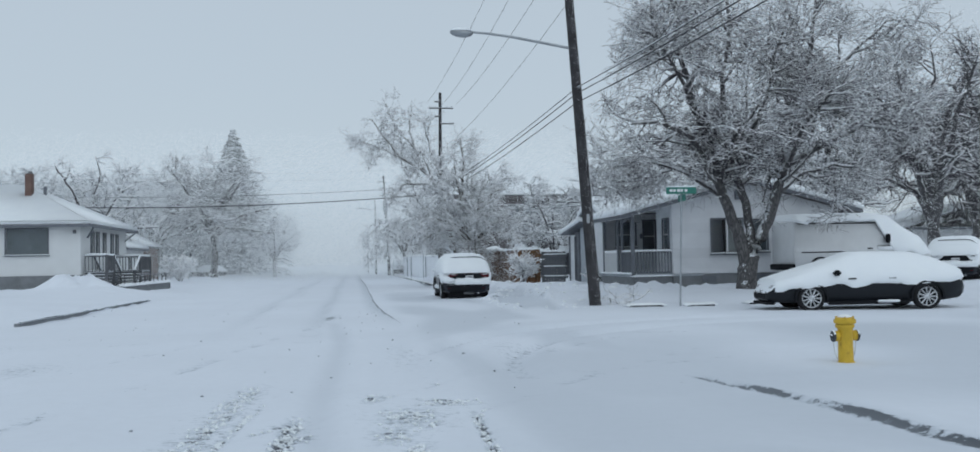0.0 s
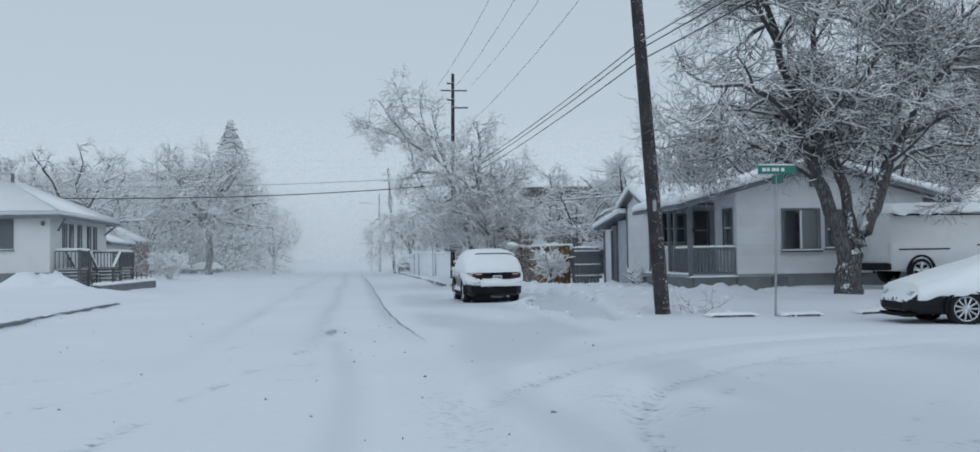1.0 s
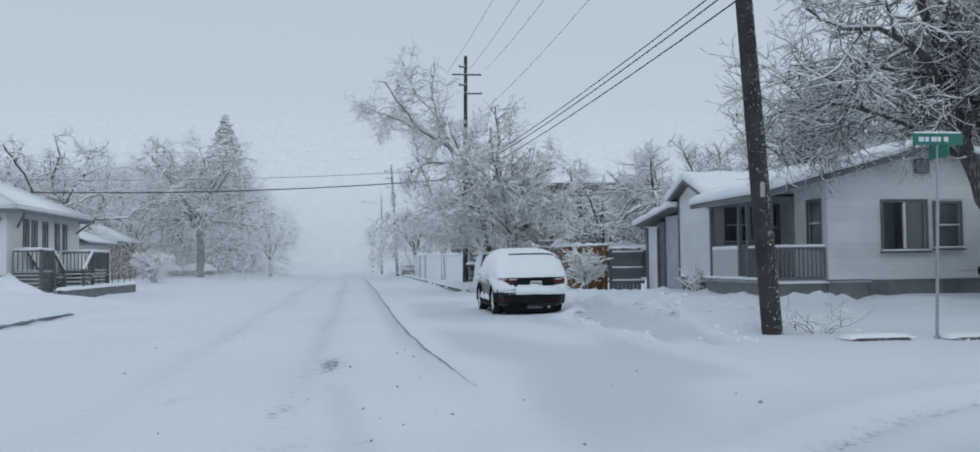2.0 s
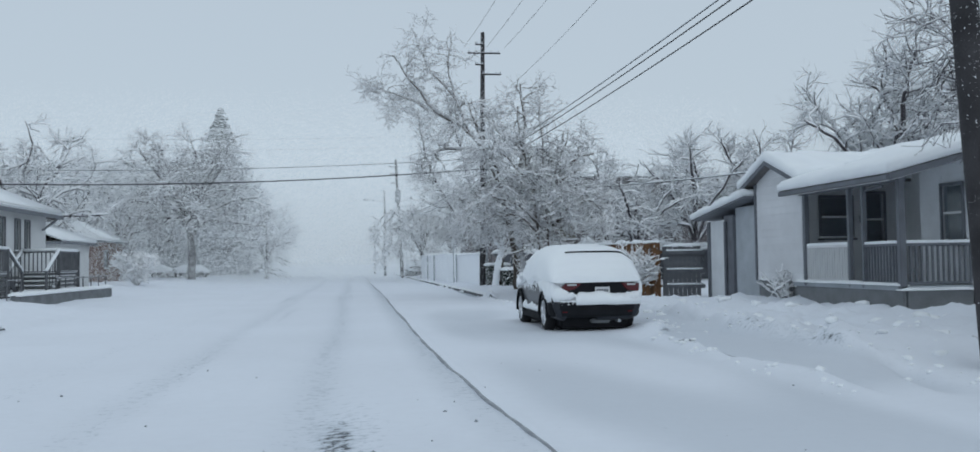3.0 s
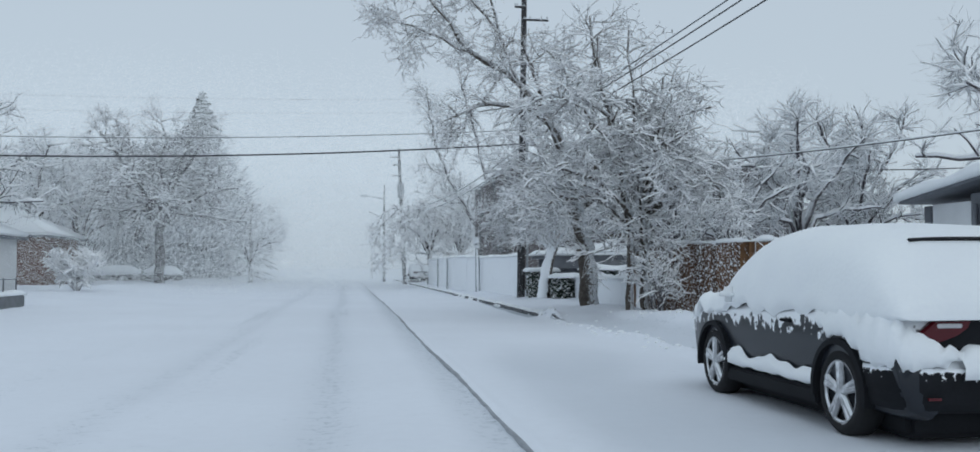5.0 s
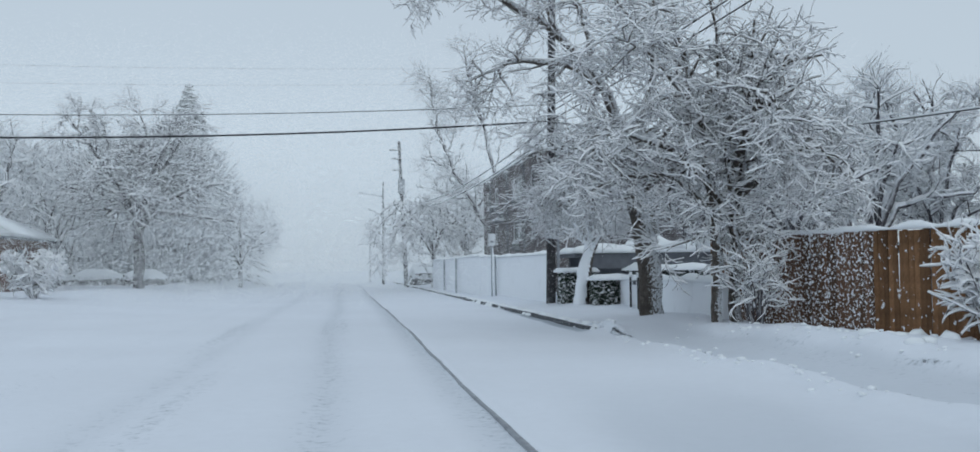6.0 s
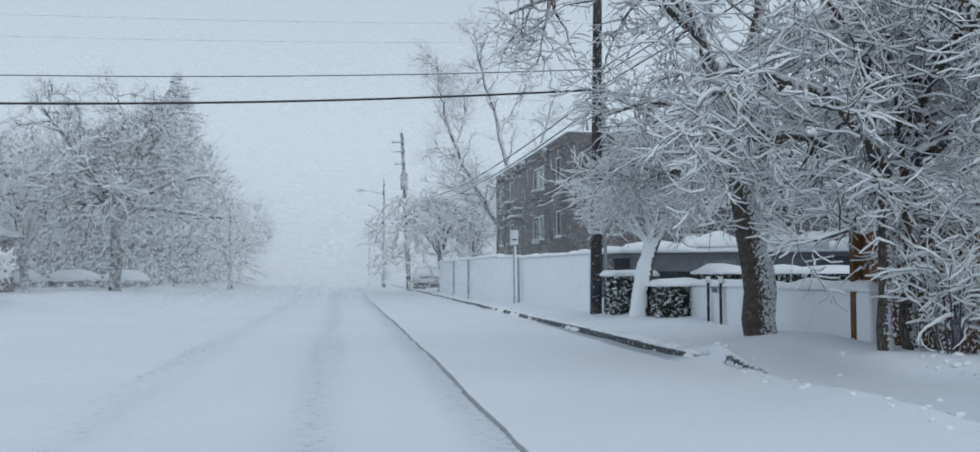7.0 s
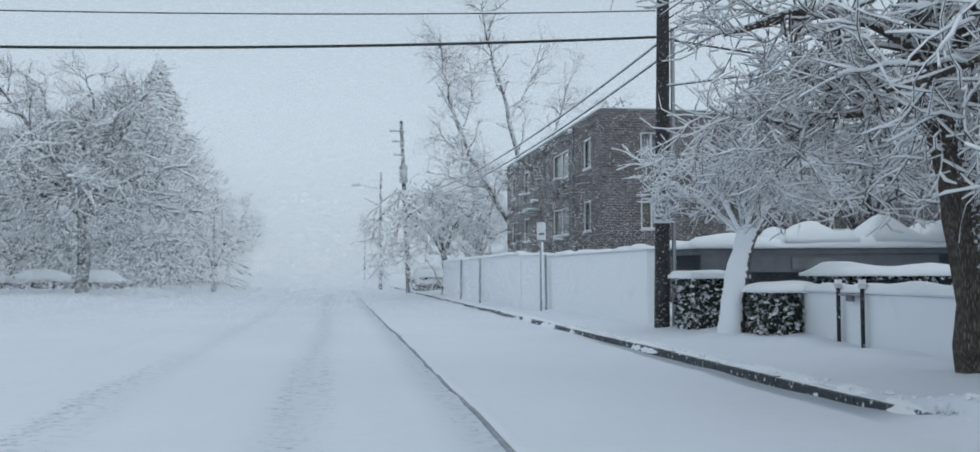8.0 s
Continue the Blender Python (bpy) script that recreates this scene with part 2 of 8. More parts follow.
def ground_material():
    """Snow over asphalt: the slush attribute thins the snow in ragged flecks."""
    m = material("snow_ground", (0.79, 0.82, 0.875), 0.9, vary=0.035, scale=0.25, fine=6, bump=0.25, spec=0.2)
    n, l = m.node_tree.nodes, m.node_tree.links
    b = n["Principled BSDF"]
    src = b.inputs["Base Color"].links[0].from_socket
    att = n.new("ShaderNodeAttribute")
    att.attribute_name = "slush"
    geo = n.new("ShaderNodeNewGeometry")
    t = n.new("ShaderNodeTexNoise")
    t.inputs["Scale"].default_value = 9
    t.inputs["Detail"].default_value = 10
    t.inputs["Roughness"].default_value = 0.78
    l.new(geo.outputs["Position"], t.inputs["Vector"])
    amp = n.new("ShaderNodeMath")
    amp.operation = "MULTIPLY_ADD"
    l.new(t.outputs["Fac"], amp.inputs[0])
    amp.inputs[1].default_value, amp.inputs[2].default_value = 2.6, -0.8
    add = n.new("ShaderNodeMath")
    l.new(att.outputs["Fac"], add.inputs[0])
    l.new(amp.outputs[0], add.inputs[1])
    for lo, hi, tint in ((0.80, 1.1, (0.56, 0.60, 0.65)), (1.14, 1.19, (0.07, 0.075, 0.085))):
        r = n.new("ShaderNodeMapRange")
        r.inputs["From Min"].default_value, r.inputs["From Max"].default_value = lo, hi
        l.new(add.outputs[0], r.inputs["Value"])
        mix = n.new("ShaderNodeMixRGB")
        l.new(r.outputs[0], mix.inputs[0])
        l.new(src, mix.inputs[1])
        mix.inputs[2].default_value = (*tint, 1)
        src = mix.outputs[0]
    # the packed attribute greys the snow: footpath, wheel tracks, wide areas on the right
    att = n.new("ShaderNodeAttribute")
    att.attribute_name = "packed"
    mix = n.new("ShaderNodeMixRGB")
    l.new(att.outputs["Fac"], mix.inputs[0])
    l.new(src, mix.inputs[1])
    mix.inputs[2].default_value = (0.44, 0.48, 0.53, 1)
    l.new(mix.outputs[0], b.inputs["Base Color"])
    return m


M["ground"] = ground_material()


# ---- building helpers ----
def mesh_of(name, verts, faces, mat, smooth=False):
    me = bpy.data.meshes.new(name)
    verts = np.asarray(verts, dtype=np.float32).reshape(-1, 3)
    if isinstance(faces, np.ndarray):
        k = faces.shape[1]
        me.vertices.add(len(verts))
        me.vertices.foreach_set("co", verts.ravel())
        me.loops.add(faces.size)
        me.loops.foreach_set("vertex_index", faces.astype(np.int32).ravel())
        me.polygons.add(len(faces))
        me.polygons.foreach_set("loop_start", np.arange(0, faces.size, k, dtype=np.int32))
        me.update(calc_edges=True)
    else:
        me.from_pydata([tuple(v) for v in verts.tolist()], [], faces)
        me.update()
    me.materials.append(mat)
    if smooth:
        me.polygons.foreach_set("use_smooth", np.ones(len(me.polygons), dtype=bool))
    return me


def thing(name, x, y, z, label, category, rz=0, group="", kind=""):
    ob = new(name)
    ob.matrix_world = pose(x, y, z, 0, 0, rz)
    ob.empty_display_size = 0.2
    return tagged(ob, label, category, group, kind)


INVERSE = {}


def placed(name, x, y, z, label, category, group="", kind=""):
    """A thing whose parts are given in the world's coordinates."""
    ob = thing(name, x, y, z, label, category, 0, group, kind)
    INVERSE[ob.name] = Matrix.Translation((-x, -y, -z))
    return ob


def part(name, data, mat, parent, label="", smooth=False):
    """One mesh object under a thing; data is a bmesh in the thing's own coordinates, or a mesh."""
    if isinstance(data, bmesh.types.BMesh):
        me = bpy.data.meshes.new(name)
        bmesh.ops.recalc_face_normals(data, faces=data.faces)
        data.to_mesh(me)
        data.free()
        me.materials.append(mat)
        if smooth:
            me.polygons.foreach_set("use_smooth", np.ones(len(me.polygons), dtype=bool))
    else:
        me = data
    ob = new(name, me)
    if parent is not None:
        ob.parent = parent
        if parent.name in INVERSE:
            ob.matrix_parent_inverse = INVERSE[parent.name]
    if label:
        ob["label"] = label
    return ob


def block(lo, hi, bevel=0.0, bm=None):
    """A box between two corners, with rounded edges if bevel is given."""
    own = bm is None
    bm = bm or bmesh.new()
    r = bmesh.ops.create_cube(bm, size=1.0)
    c = [(a + b) / 2 for a, b in zip(lo, hi)]
    s = [max(1e-4, abs(b - a)) for a, b in zip(lo, hi)]
    for v in r["verts"]:
        v.co = Vector((c[0] + v.co.x * s[0], c[1] + v.co.y * s[1], c[2] + v.co.z * s[2]))
    if bevel and own:
        bmesh.ops.bevel(bm, geom=bm.edges[:], offset=bevel, segments=2, affect="EDGES")
    return bm


def rod(a, b, r0, r1=None, sides=10, bm=None):
    """A tapered bar from a to b."""
    bm = bm or bmesh.new()
    a, b = Vector(a), Vector(b)
    m = Matrix.Translation((a + b) / 2) @ (b - a).to_track_quat("Z", "Y").to_matrix().to_4x4()
    bmesh.ops.create_cone(bm, cap_ends=True, segments=sides, radius1=r0, radius2=r0 if r1 is None else r1, depth=(b - a).length, matrix=m)
    return bm


def tubes(paths, sides):
    """Tapered tubes along many polylines at once: paths is a list of (points, radii)."""
    groups, vs, fs, base = {}, [], [], 0
    for p, r in paths:
        groups.setdefault(len(p), []).append((p, r))
    for n, some in sorted(groups.items()):
        p = np.array([s[0] for s in some])
        r = np.array([s[1] for s in some])
        t = np.gradient(p, axis=1)
        t /= np.linalg.norm(t, axis=2, keepdims=True) + 1e-9
        ref = np.where(np.abs(t[..., 2:3]) > 0.9, np.array([1.0, 0, 0]), np.array([0, 0, 1.0]))
        u = np.cross(t, ref)
        u /= np.linalg.norm(u, axis=2, keepdims=True) + 1e-9
        w = np.cross(u, t)
        a = np.arange(sides) * 2 * math.pi / sides + math.pi / 2
        ring = p[:, :, None] + r[:, :, None, None] * (np.cos(a)[:, None] * u[:, :, None] + np.sin(a)[:, None] * w[:, :, None])
        m = len(some)
        idx = base + np.arange(m * n * sides).reshape(m, n, sides)
        nxt = np.roll(idx, -1, axis=2)
        f = np.stack([idx[:, :-1], nxt[:, :-1], nxt[:, 1:], idx[:, 1:]], axis=-1).reshape(-1, 4)
        vs.append(ring.reshape(-1, 3))
        fs.append(f)
        base += m * n * sides
    return np.concatenate(vs), np.concatenate(fs)


def sprout(rng, parents, per_m, lo, hi, angle, up, wander, rfac, rmax, npts, start, droop=0.0):
    """Side branches along the given ones."""
    out = []
    for p, r in parents:
        seg = np.linalg.norm(np.diff(p, axis=0), axis=1)
        length = seg.sum()
        n = rng.poisson(length * per_m * (1 - start)) + (1 if length > 0.4 else 0)
        for _ in range(n):
            t = start + (1 - start) * rng.random() ** 0.85
            i = min(len(p) - 2, int(t * (len(p) - 1)))
            k = t * (len(p) - 1) - i
            q = p[i] * (1 - k) + p[i + 1] * k
            d = p[i + 1] - p[i]
            d = d / (np.linalg.norm(d) + 1e-9)
            side = rng.normal(size=3)
            side -= d * side.dot(d)
            side /= np.linalg.norm(side) + 1e-9
            a = radians(angle * (0.7 + 0.6 * rng.random()))
            v = d * math.cos(a) + side * math.sin(a) + np.array([0, 0, up])
            v /= np.linalg.norm(v)
            size = (lo + (hi - lo) * rng.random()) * (1.15 - 0.45 * t)
            count = npts if npts >= 1 else max(3, int(size / npts) + 1)
            step = size / (count - 1)
            pts = [q]
            curl = rng.normal(size=3) * wander * 0.8
            for j in range(count - 1):
                v = v + curl + rng.normal(size=3) * wander * 0.8 - np.array([0, 0, droop])
                v /= np.linalg.norm(v)
                pts.append(pts[-1] + v * step)
            r0 = min(rmax, (r[i] * (1 - k) + r[i + 1] * k) * rfac)
            out.append((np.array(pts), np.linspace(r0, max(0.004, r0 * 0.4), count)))
    return out


def snow_on(paths, thick, side=0.75):
    """Ridges of snow lying along branches, thick where they run level."""
    out = []
    rng = np.random.default_rng(len(paths))
    for p, r in paths:
        t = np.gradient(p, axis=0)
        t /= np.linalg.norm(t, axis=1, keepdims=True) + 1e-9
        level = np.sqrt(np.clip(1 - t[:, 2] ** 2, 0, 1))
        s = (0.85 * thick + np.where(r < thick, 0.6 * r, 0.6 * thick + 0.4 * np.minimum(r - thick, 0.10))) * (0.2 + 0.8 * level)
        s = s * np.linspace(1, 0.6, len(s)) * rng.uniform(0.45, 1.5, len(s))
        q = p.copy()
        q[:, 2] += r * 0.6 + s * side
        out.append((q, s))
    return out


def tree(name, x, y, z, label, main, spec, seed, snow=0.02, bark="bark", twig="twig", category="tree", rz=0, group="", light=False):
    """A bare tree under snow: main limbs given as (points, radii), the rest grown level by level."""
    rng = np.random.default_rng(seed)
    root = thing(name, x, y, z, label, category, rz, group)
    limbs = []
    for pts, r0, r1 in main:
        p = np.array(pts, dtype=float)
        fine = [p[0]]
        for a, b in zip(p[:-1], p[1:]):
            for k in (1 / 3, 2 / 3, 1.0):
                fine.append(a * (1 - k) + b * k + (rng.normal(size=3) * 0.03 * np.linalg.norm(b - a) if k < 1 else 0))
        p = np.array(fine)
        limbs.append((p, np.linspace(r0, r1, len(p)) * (1 + 0.06 * rng.normal(size=len(p)))))
    levels = [limbs]
    for s in spec:
        levels.append(sprout(rng, [q for q in levels[-1] if q[1][-1] < 0.17], *s))
    if light:
        levels[-1] = [(p[::len(p) - 1], r[::len(r) - 1]) for p, r in levels[-1]]
    v, f = tubes(limbs, 9)
    v2, f2 = tubes(levels[1], 5) if levels[1] else (np.zeros((0, 3)), np.zeros((0, 4), int))
    v, f = np.concatenate([v, v2]), np.concatenate([f, f2 + len(v)])
    part("trunk", mesh_of("trunk", v, f, M[bark], True), None, root)
    rest = [b for lev in levels[2:] for b in lev]
    if rest:
        v, f = tubes(rest, 3)
        tagged(part("crown", mesh_of("crown", v, f, M[twig]), None, root, "fine bare twigs"), kind="stuff")
    if snow:
        v, f = tubes(snow_on(levels[1], snow * 1.2) + snow_on([b for b in limbs], snow), 5)
        part("limb_snow", mesh_of("limb_snow", v, f, M["branch_snow"], True), None, root, "snow lying on the limbs")
        if rest:
            v, f = tubes(snow_on([b for lev in levels[2:-1] for b in lev] if light else rest, snow), 3)
            tagged(part("twig_snow", mesh_of("twig_snow", v, f, M["branch_snow"]), None, root, "snow lying on the twigs"), kind="stuff")
    return root


def fuzz(a, b, seed=0):
    """Smooth uneven numbers between about -1 and 1 over the plane."""
    rng = np.random.default_rng(seed)
    out = np.zeros(np.broadcast(a, b).shape)
    for k in range(7):
        th, ph, fr = rng.random() * 6.28, rng.random() * 6.28, 0.6 + 0.8 * rng.random()
        out = out + np.sin((a * math.cos(th) + b * math.sin(th)) * fr * 6.28 + ph + 1.3 * np.sin((a * math.sin(th) - b * math.cos(th)) * 2.9 * fr + ph))
    return out / 3.2


def pillow(x0, x1, y0, y1, zf, thick, nx=24, ny=8, edge=0.25, seed=0, rough=0.25, scale=0.6, rim=0.35):
    """A bed of snow with soft edges on a surface of height zf(x, y)."""
    xs, ys = np.linspace(x0, x1, nx + 1), np.linspace(y0, y1, ny + 1)
    X, Y = np.meshgrid(xs, ys, indexing="ij")
    Z = zf(X, Y)
    e = np.minimum(np.minimum(X - x0, x1 - X), np.minimum(Y - y0, y1 - Y)) / edge
    prof = np.sqrt(np.clip(1 - (1 - np.clip(e, 0, 1)) ** 2, 0, 1))
    top = Z + thick * (rim + (1 - rim) * prof) * (1 + rough * fuzz(X * scale, Y * scale, seed)) + 0.01
    v = np.concatenate([np.stack([X, Y, top], -1).reshape(-1, 3), np.stack([X, Y, Z + 0.004], -1).reshape(-1, 3)])
    m = (nx + 1) * (ny + 1)
    i = np.arange(m).reshape(nx + 1, ny + 1)
    quad = lambda a, b, c, d: np.stack([a.ravel(), b.ravel(), c.ravel(), d.ravel()], -1)
    fs = [quad(i[:-1, :-1], i[1:, :-1], i[1:, 1:], i[:-1, 1:]), quad(i[:-1, :-1], i[:-1, 1:], i[1:, 1:], i[1:, :-1]) + m]
    for k in (i[:, 0], i[::-1, -1], i[0, ::-1], i[-1, :]):
        fs.append(np.stack([k[:-1], k[:-1] + m, k[1:] + m, k[1:]], -1))
    return v, np.concatenate(fs)


def snow_bed(name, parent, x0, x1, y0, y1, zf, thick, label="", **kw):
    zz = zf if callable(zf) else (lambda X, Y: X * 0 + zf)
    v, f = pillow(x0, x1, y0, y1, zz, thick, **kw)
    return part(name, mesh_of(name, v, f, M["snow"], True), None, parent, label)


def pierced(u0, u1, z0, z1, holes):
    """Rectangles that fill a wall's face round its openings (u0, u1, z0, z1)."""
    us = sorted({u0, u1, *[h[0] for h in holes], *[h[1] for h in holes]})
    zs = sorted({z0, z1, *[h[2] for h in holes], *[h[3] for h in holes]})
    for a, b in zip(us, us[1:]):
        for c, d in zip(zs, zs[1:]):
            if not any(h[0] <= (a + b) / 2 <= h[1] and h[2] <= (c + d) / 2 <= h[3] for h in holes):
                yield a, b, c, d


def upright_wall(name, parent, axis, at, thick, u0, u1, z0, z1, holes, mat, label=""):
    """A wall along x (axis 'x', at this y) or along y, with real openings."""
    bm = bmesh.new()
    for a, b, c, d in pierced(u0, u1, z0, z1, holes):
        lo, hi = ((a, at, c), (b, at + thick, d)) if axis == "x" else ((at, a, c), (at + thick, b, d))
        block(lo, hi, bm=bm)
    bmesh.ops.remove_doubles(bm, verts=bm.verts, dist=1e-4)
    return part(name, bm, mat, parent, label)


def window(parent, axis, at, out, u0, u1, z0, z1, frame_mat, bars="sash", inside="room", sill=True, border=0.07):
    """A window in a wall: frame, bars, panes, snowy sill and what stands behind the glass. out is -1 or 1, the side of the outdoors."""
    def bx(ua, ub, da, db, za, zb, bevel=0.006):
        lo, hi = min(da, db) * out, max(da, db) * out
        lo, hi = at + min(lo, hi), at + max(lo, hi)
        return block((ua, lo, za), (ub, hi, zb), bevel) if axis == "x" else block((lo, ua, za), (hi, ub, zb), bevel)
    g = part("window", bx(u0 - border, u1 + border, 0.003, 0.045, z1, z1 + border), frame_mat, parent)
    part("frame_jamb", bx(u0 - border, u0, 0.003, 0.045, z0 - border, z1), frame_mat, g)
    part("frame_jamb", bx(u1, u1 + border, 0.003, 0.045, z0 - border, z1), frame_mat, g)
    part("frame_rail", bx(u0, u1, 0.003, 0.045, z0 - border, z0), frame_mat, g)
    mid = (u0 + u1) / 2
    if bars == "sash":
        part("sash_bar", bx(u0, u1, -0.03, 0.02, (z0 + z1) / 2 - 0.025, (z0 + z1) / 2 + 0.025), M["white_trim"], g)
        part("pane", bx(u0, u1, -0.045, -0.035, z0, z1, 0), M["glass"], g)
    elif bars == "pair":
        part("mullion", bx(mid - 0.035, mid + 0.035, -0.03, 0.02, z0, z1), M["white_trim"], g)
        part("pane", bx(u0, mid - 0.035, -0.045, -0.035, z0, z1, 0), M["glass"], g)
        part("pane", bx(mid + 0.035, u1, -0.045, -0.035, z0, z1, 0), M["glass"], g)
    else:
        part("pane", bx(u0, u1, -0.045, -0.035, z0, z1, 0), M["glass"], g)
    if inside == "half":
        part("blind", bx(mid, u1 + 0.02, -0.14, -0.12, z0 - 0.02, z1 + 0.02, 0), M["blind"], g, "pale drawn blind")
        # dark board: the gloom of the room put into its colour
        part("dark_room", bx(u0 - 0.02, mid - 0.003, -0.42, -0.40, z0 - 0.02, z1 + 0.02, 0), M["trim"], g)
    elif inside:
        # a drawn blind, but with the room material a board for the dim interior
        part("blind", bx(u0 - 0.02, u1 + 0.02, -0.14, -0.12, z0 - 0.02, z1 + 0.02, 0), M[inside], g)
    if sill:
        part("sill", bx(u0 - border - 0.04, u1 + border + 0.04, 0.003, 0.11, z0 - border - 0.05, z0 - border), frame_mat, g)
        part("snow_on_sill", bx(u0 - border - 0.02, u1 + border + 0.02, 0.01, 0.10, z0 - border + 0.002, z0 - border + 0.055, 0.02), M["snow"], g, "ridge of snow", True)
    return g


def clapboards(parent, axis, at, out, u0, u1, z0, z1, holes, mat, step=0.2, limit=None):
    """Lapped boards, each a piece, cut round the openings and under a sloping roof line."""
    z = z0
    while z < z1 - 0.02:
        top = min(z + step, z1)
        a, b = (u0, u1) if limit is None else limit(top)
        spans = [(max(a, u0), min(b, u1))]
        for h in holes:
            if h[2] - 0.07 < top - 0.01 and h[3] + 0.07 > z + 0.01:
                spans = [s for p, q in spans for s in ((p, min(q, h[0] - 0.07)), (max(p, h[1] + 0.07), q)) if s[1] - s[0] > 0.02]
        for p, q in spans:
            if q - p < 0.02:
                continue
            bm = bmesh.new()
            prof = ((0.002, z), (0.028, z), (0.010, top + 0.012), (0.002, top + 0.012))
            ring = []
            for u in (p, q):
                ring.append([bm.verts.new((u, at + out * d, zz) if axis == "x" else (at + out * d, u, zz)) for d, zz in prof])
            for i in range(4):
                j = (i + 1) % 4
                bm.faces.new((ring[0][i], ring[0][j], ring[1][j], ring[1][i]))
            bm.faces.new(ring[0])
            bm.faces.new(ring[1][::-1])
            part("siding_board", bm, mat, parent)
        z += step


# ---- the ground: one sheet of snow over road, verges and lawns ----
def smooth(a, b, v):
    t = np.clip((v - a) / (b - a), 0, 1)
    return t * t * (3 - 2 * t)


KERB_R, KERB_L = 4.85, -8.1
CROSS_S, CROSS_N = 10.3, 24.6


def rut_x(y):
    """The line of the sharp wheel rut."""
    return 0.93 + 0.012 * np.sin(y * 0.5) + 0.03 * np.sin(y * 0.13) + 0.5 * smooth(30, 12, y)


def road_edge(y):
    """0 in the cross street, 1 beside the road."""
    return 1 - smooth(CROSS_S - 1.6, CROSS_S + 0.3, y) * (1 - smooth(CROSS_N - 0.3, CROSS_N + 1.2, y))


# wheel tracks over the junction: from, to, how deep
CROSSINGS = ((-5.2, 5.0, -1.6, 22.0, 0.42), (-3.6, 4.0, -0.2, 22.5, 0.46), (-1.6, 5.0, 5.5, 15.6, 0.44), (0.0, 5.0, 7.2, 14.6, 0.4), (-9.0, 13.0, 2.0, 16.5, 0.36), (-9.0, 15.0, 3.0, 18.4, 0.36), (2.2, 9.0, 9.5, 13.4, 0.42))


# the same this side of the junction: from, to, half width, how bare
FRESH = ((-0.62, 3.6, -0.28, 7.6, 0.10, 0.80), (-1.55, 3.2, -0.85, 10.2, 0.22, 0.52), (-1.30, 3.2, -0.70, 8.6, 0.06, 0.62), (1.22, 3.2, 1.32, 7.6, 0.06, 0.74), (0.55, 7.75, 1.5, 7.4, 0.10, 0.72), (0.3, 3.0, 0.85, 6.0, 0.12, 0.6))


def scuff(X, Y, x0, y0, x1, y1, w=0.13):
    """1 along a straight wheel track, 0 away from it."""
    L = math.hypot(x1 - x0, y1 - y0)
    u, v = (x1 - x0) / L, (y1 - y0) / L
    t = (X - x0) * u + (Y - y0) * v
    d = (X - x0) * v - (Y - y0) * u + 0.12 * np.sin(t * 0.35 + x0)
    return np.exp(-(d / w) ** 2) * smooth(0, min(1.5, L / 3), t) * (1 - smooth(L - min(1.5, L / 3), L, t))


def path_edge(Y):
    """The near edge of the shovelled footpath; it bends round the parked car."""
    return 4.98 + 0.62 * smooth(31.5, 34.0, Y) * (1 - smooth(38.5, 42.0, Y)) + 0.06 * np.sin(Y * 1.7) + 0.05 * np.sin(Y * 0.6)


def footpath(Y_, X_):
    e = path_edge(Y_)
    return smooth(e - 0.02, e + 0.1, X_) * (1 - smooth(e + 1.1, e + 1.35, X_ + 0.05 * np.sin(Y_ * 2.3))) * smooth(24.5, 26, Y_) * (1 - smooth(51, 54, Y_))


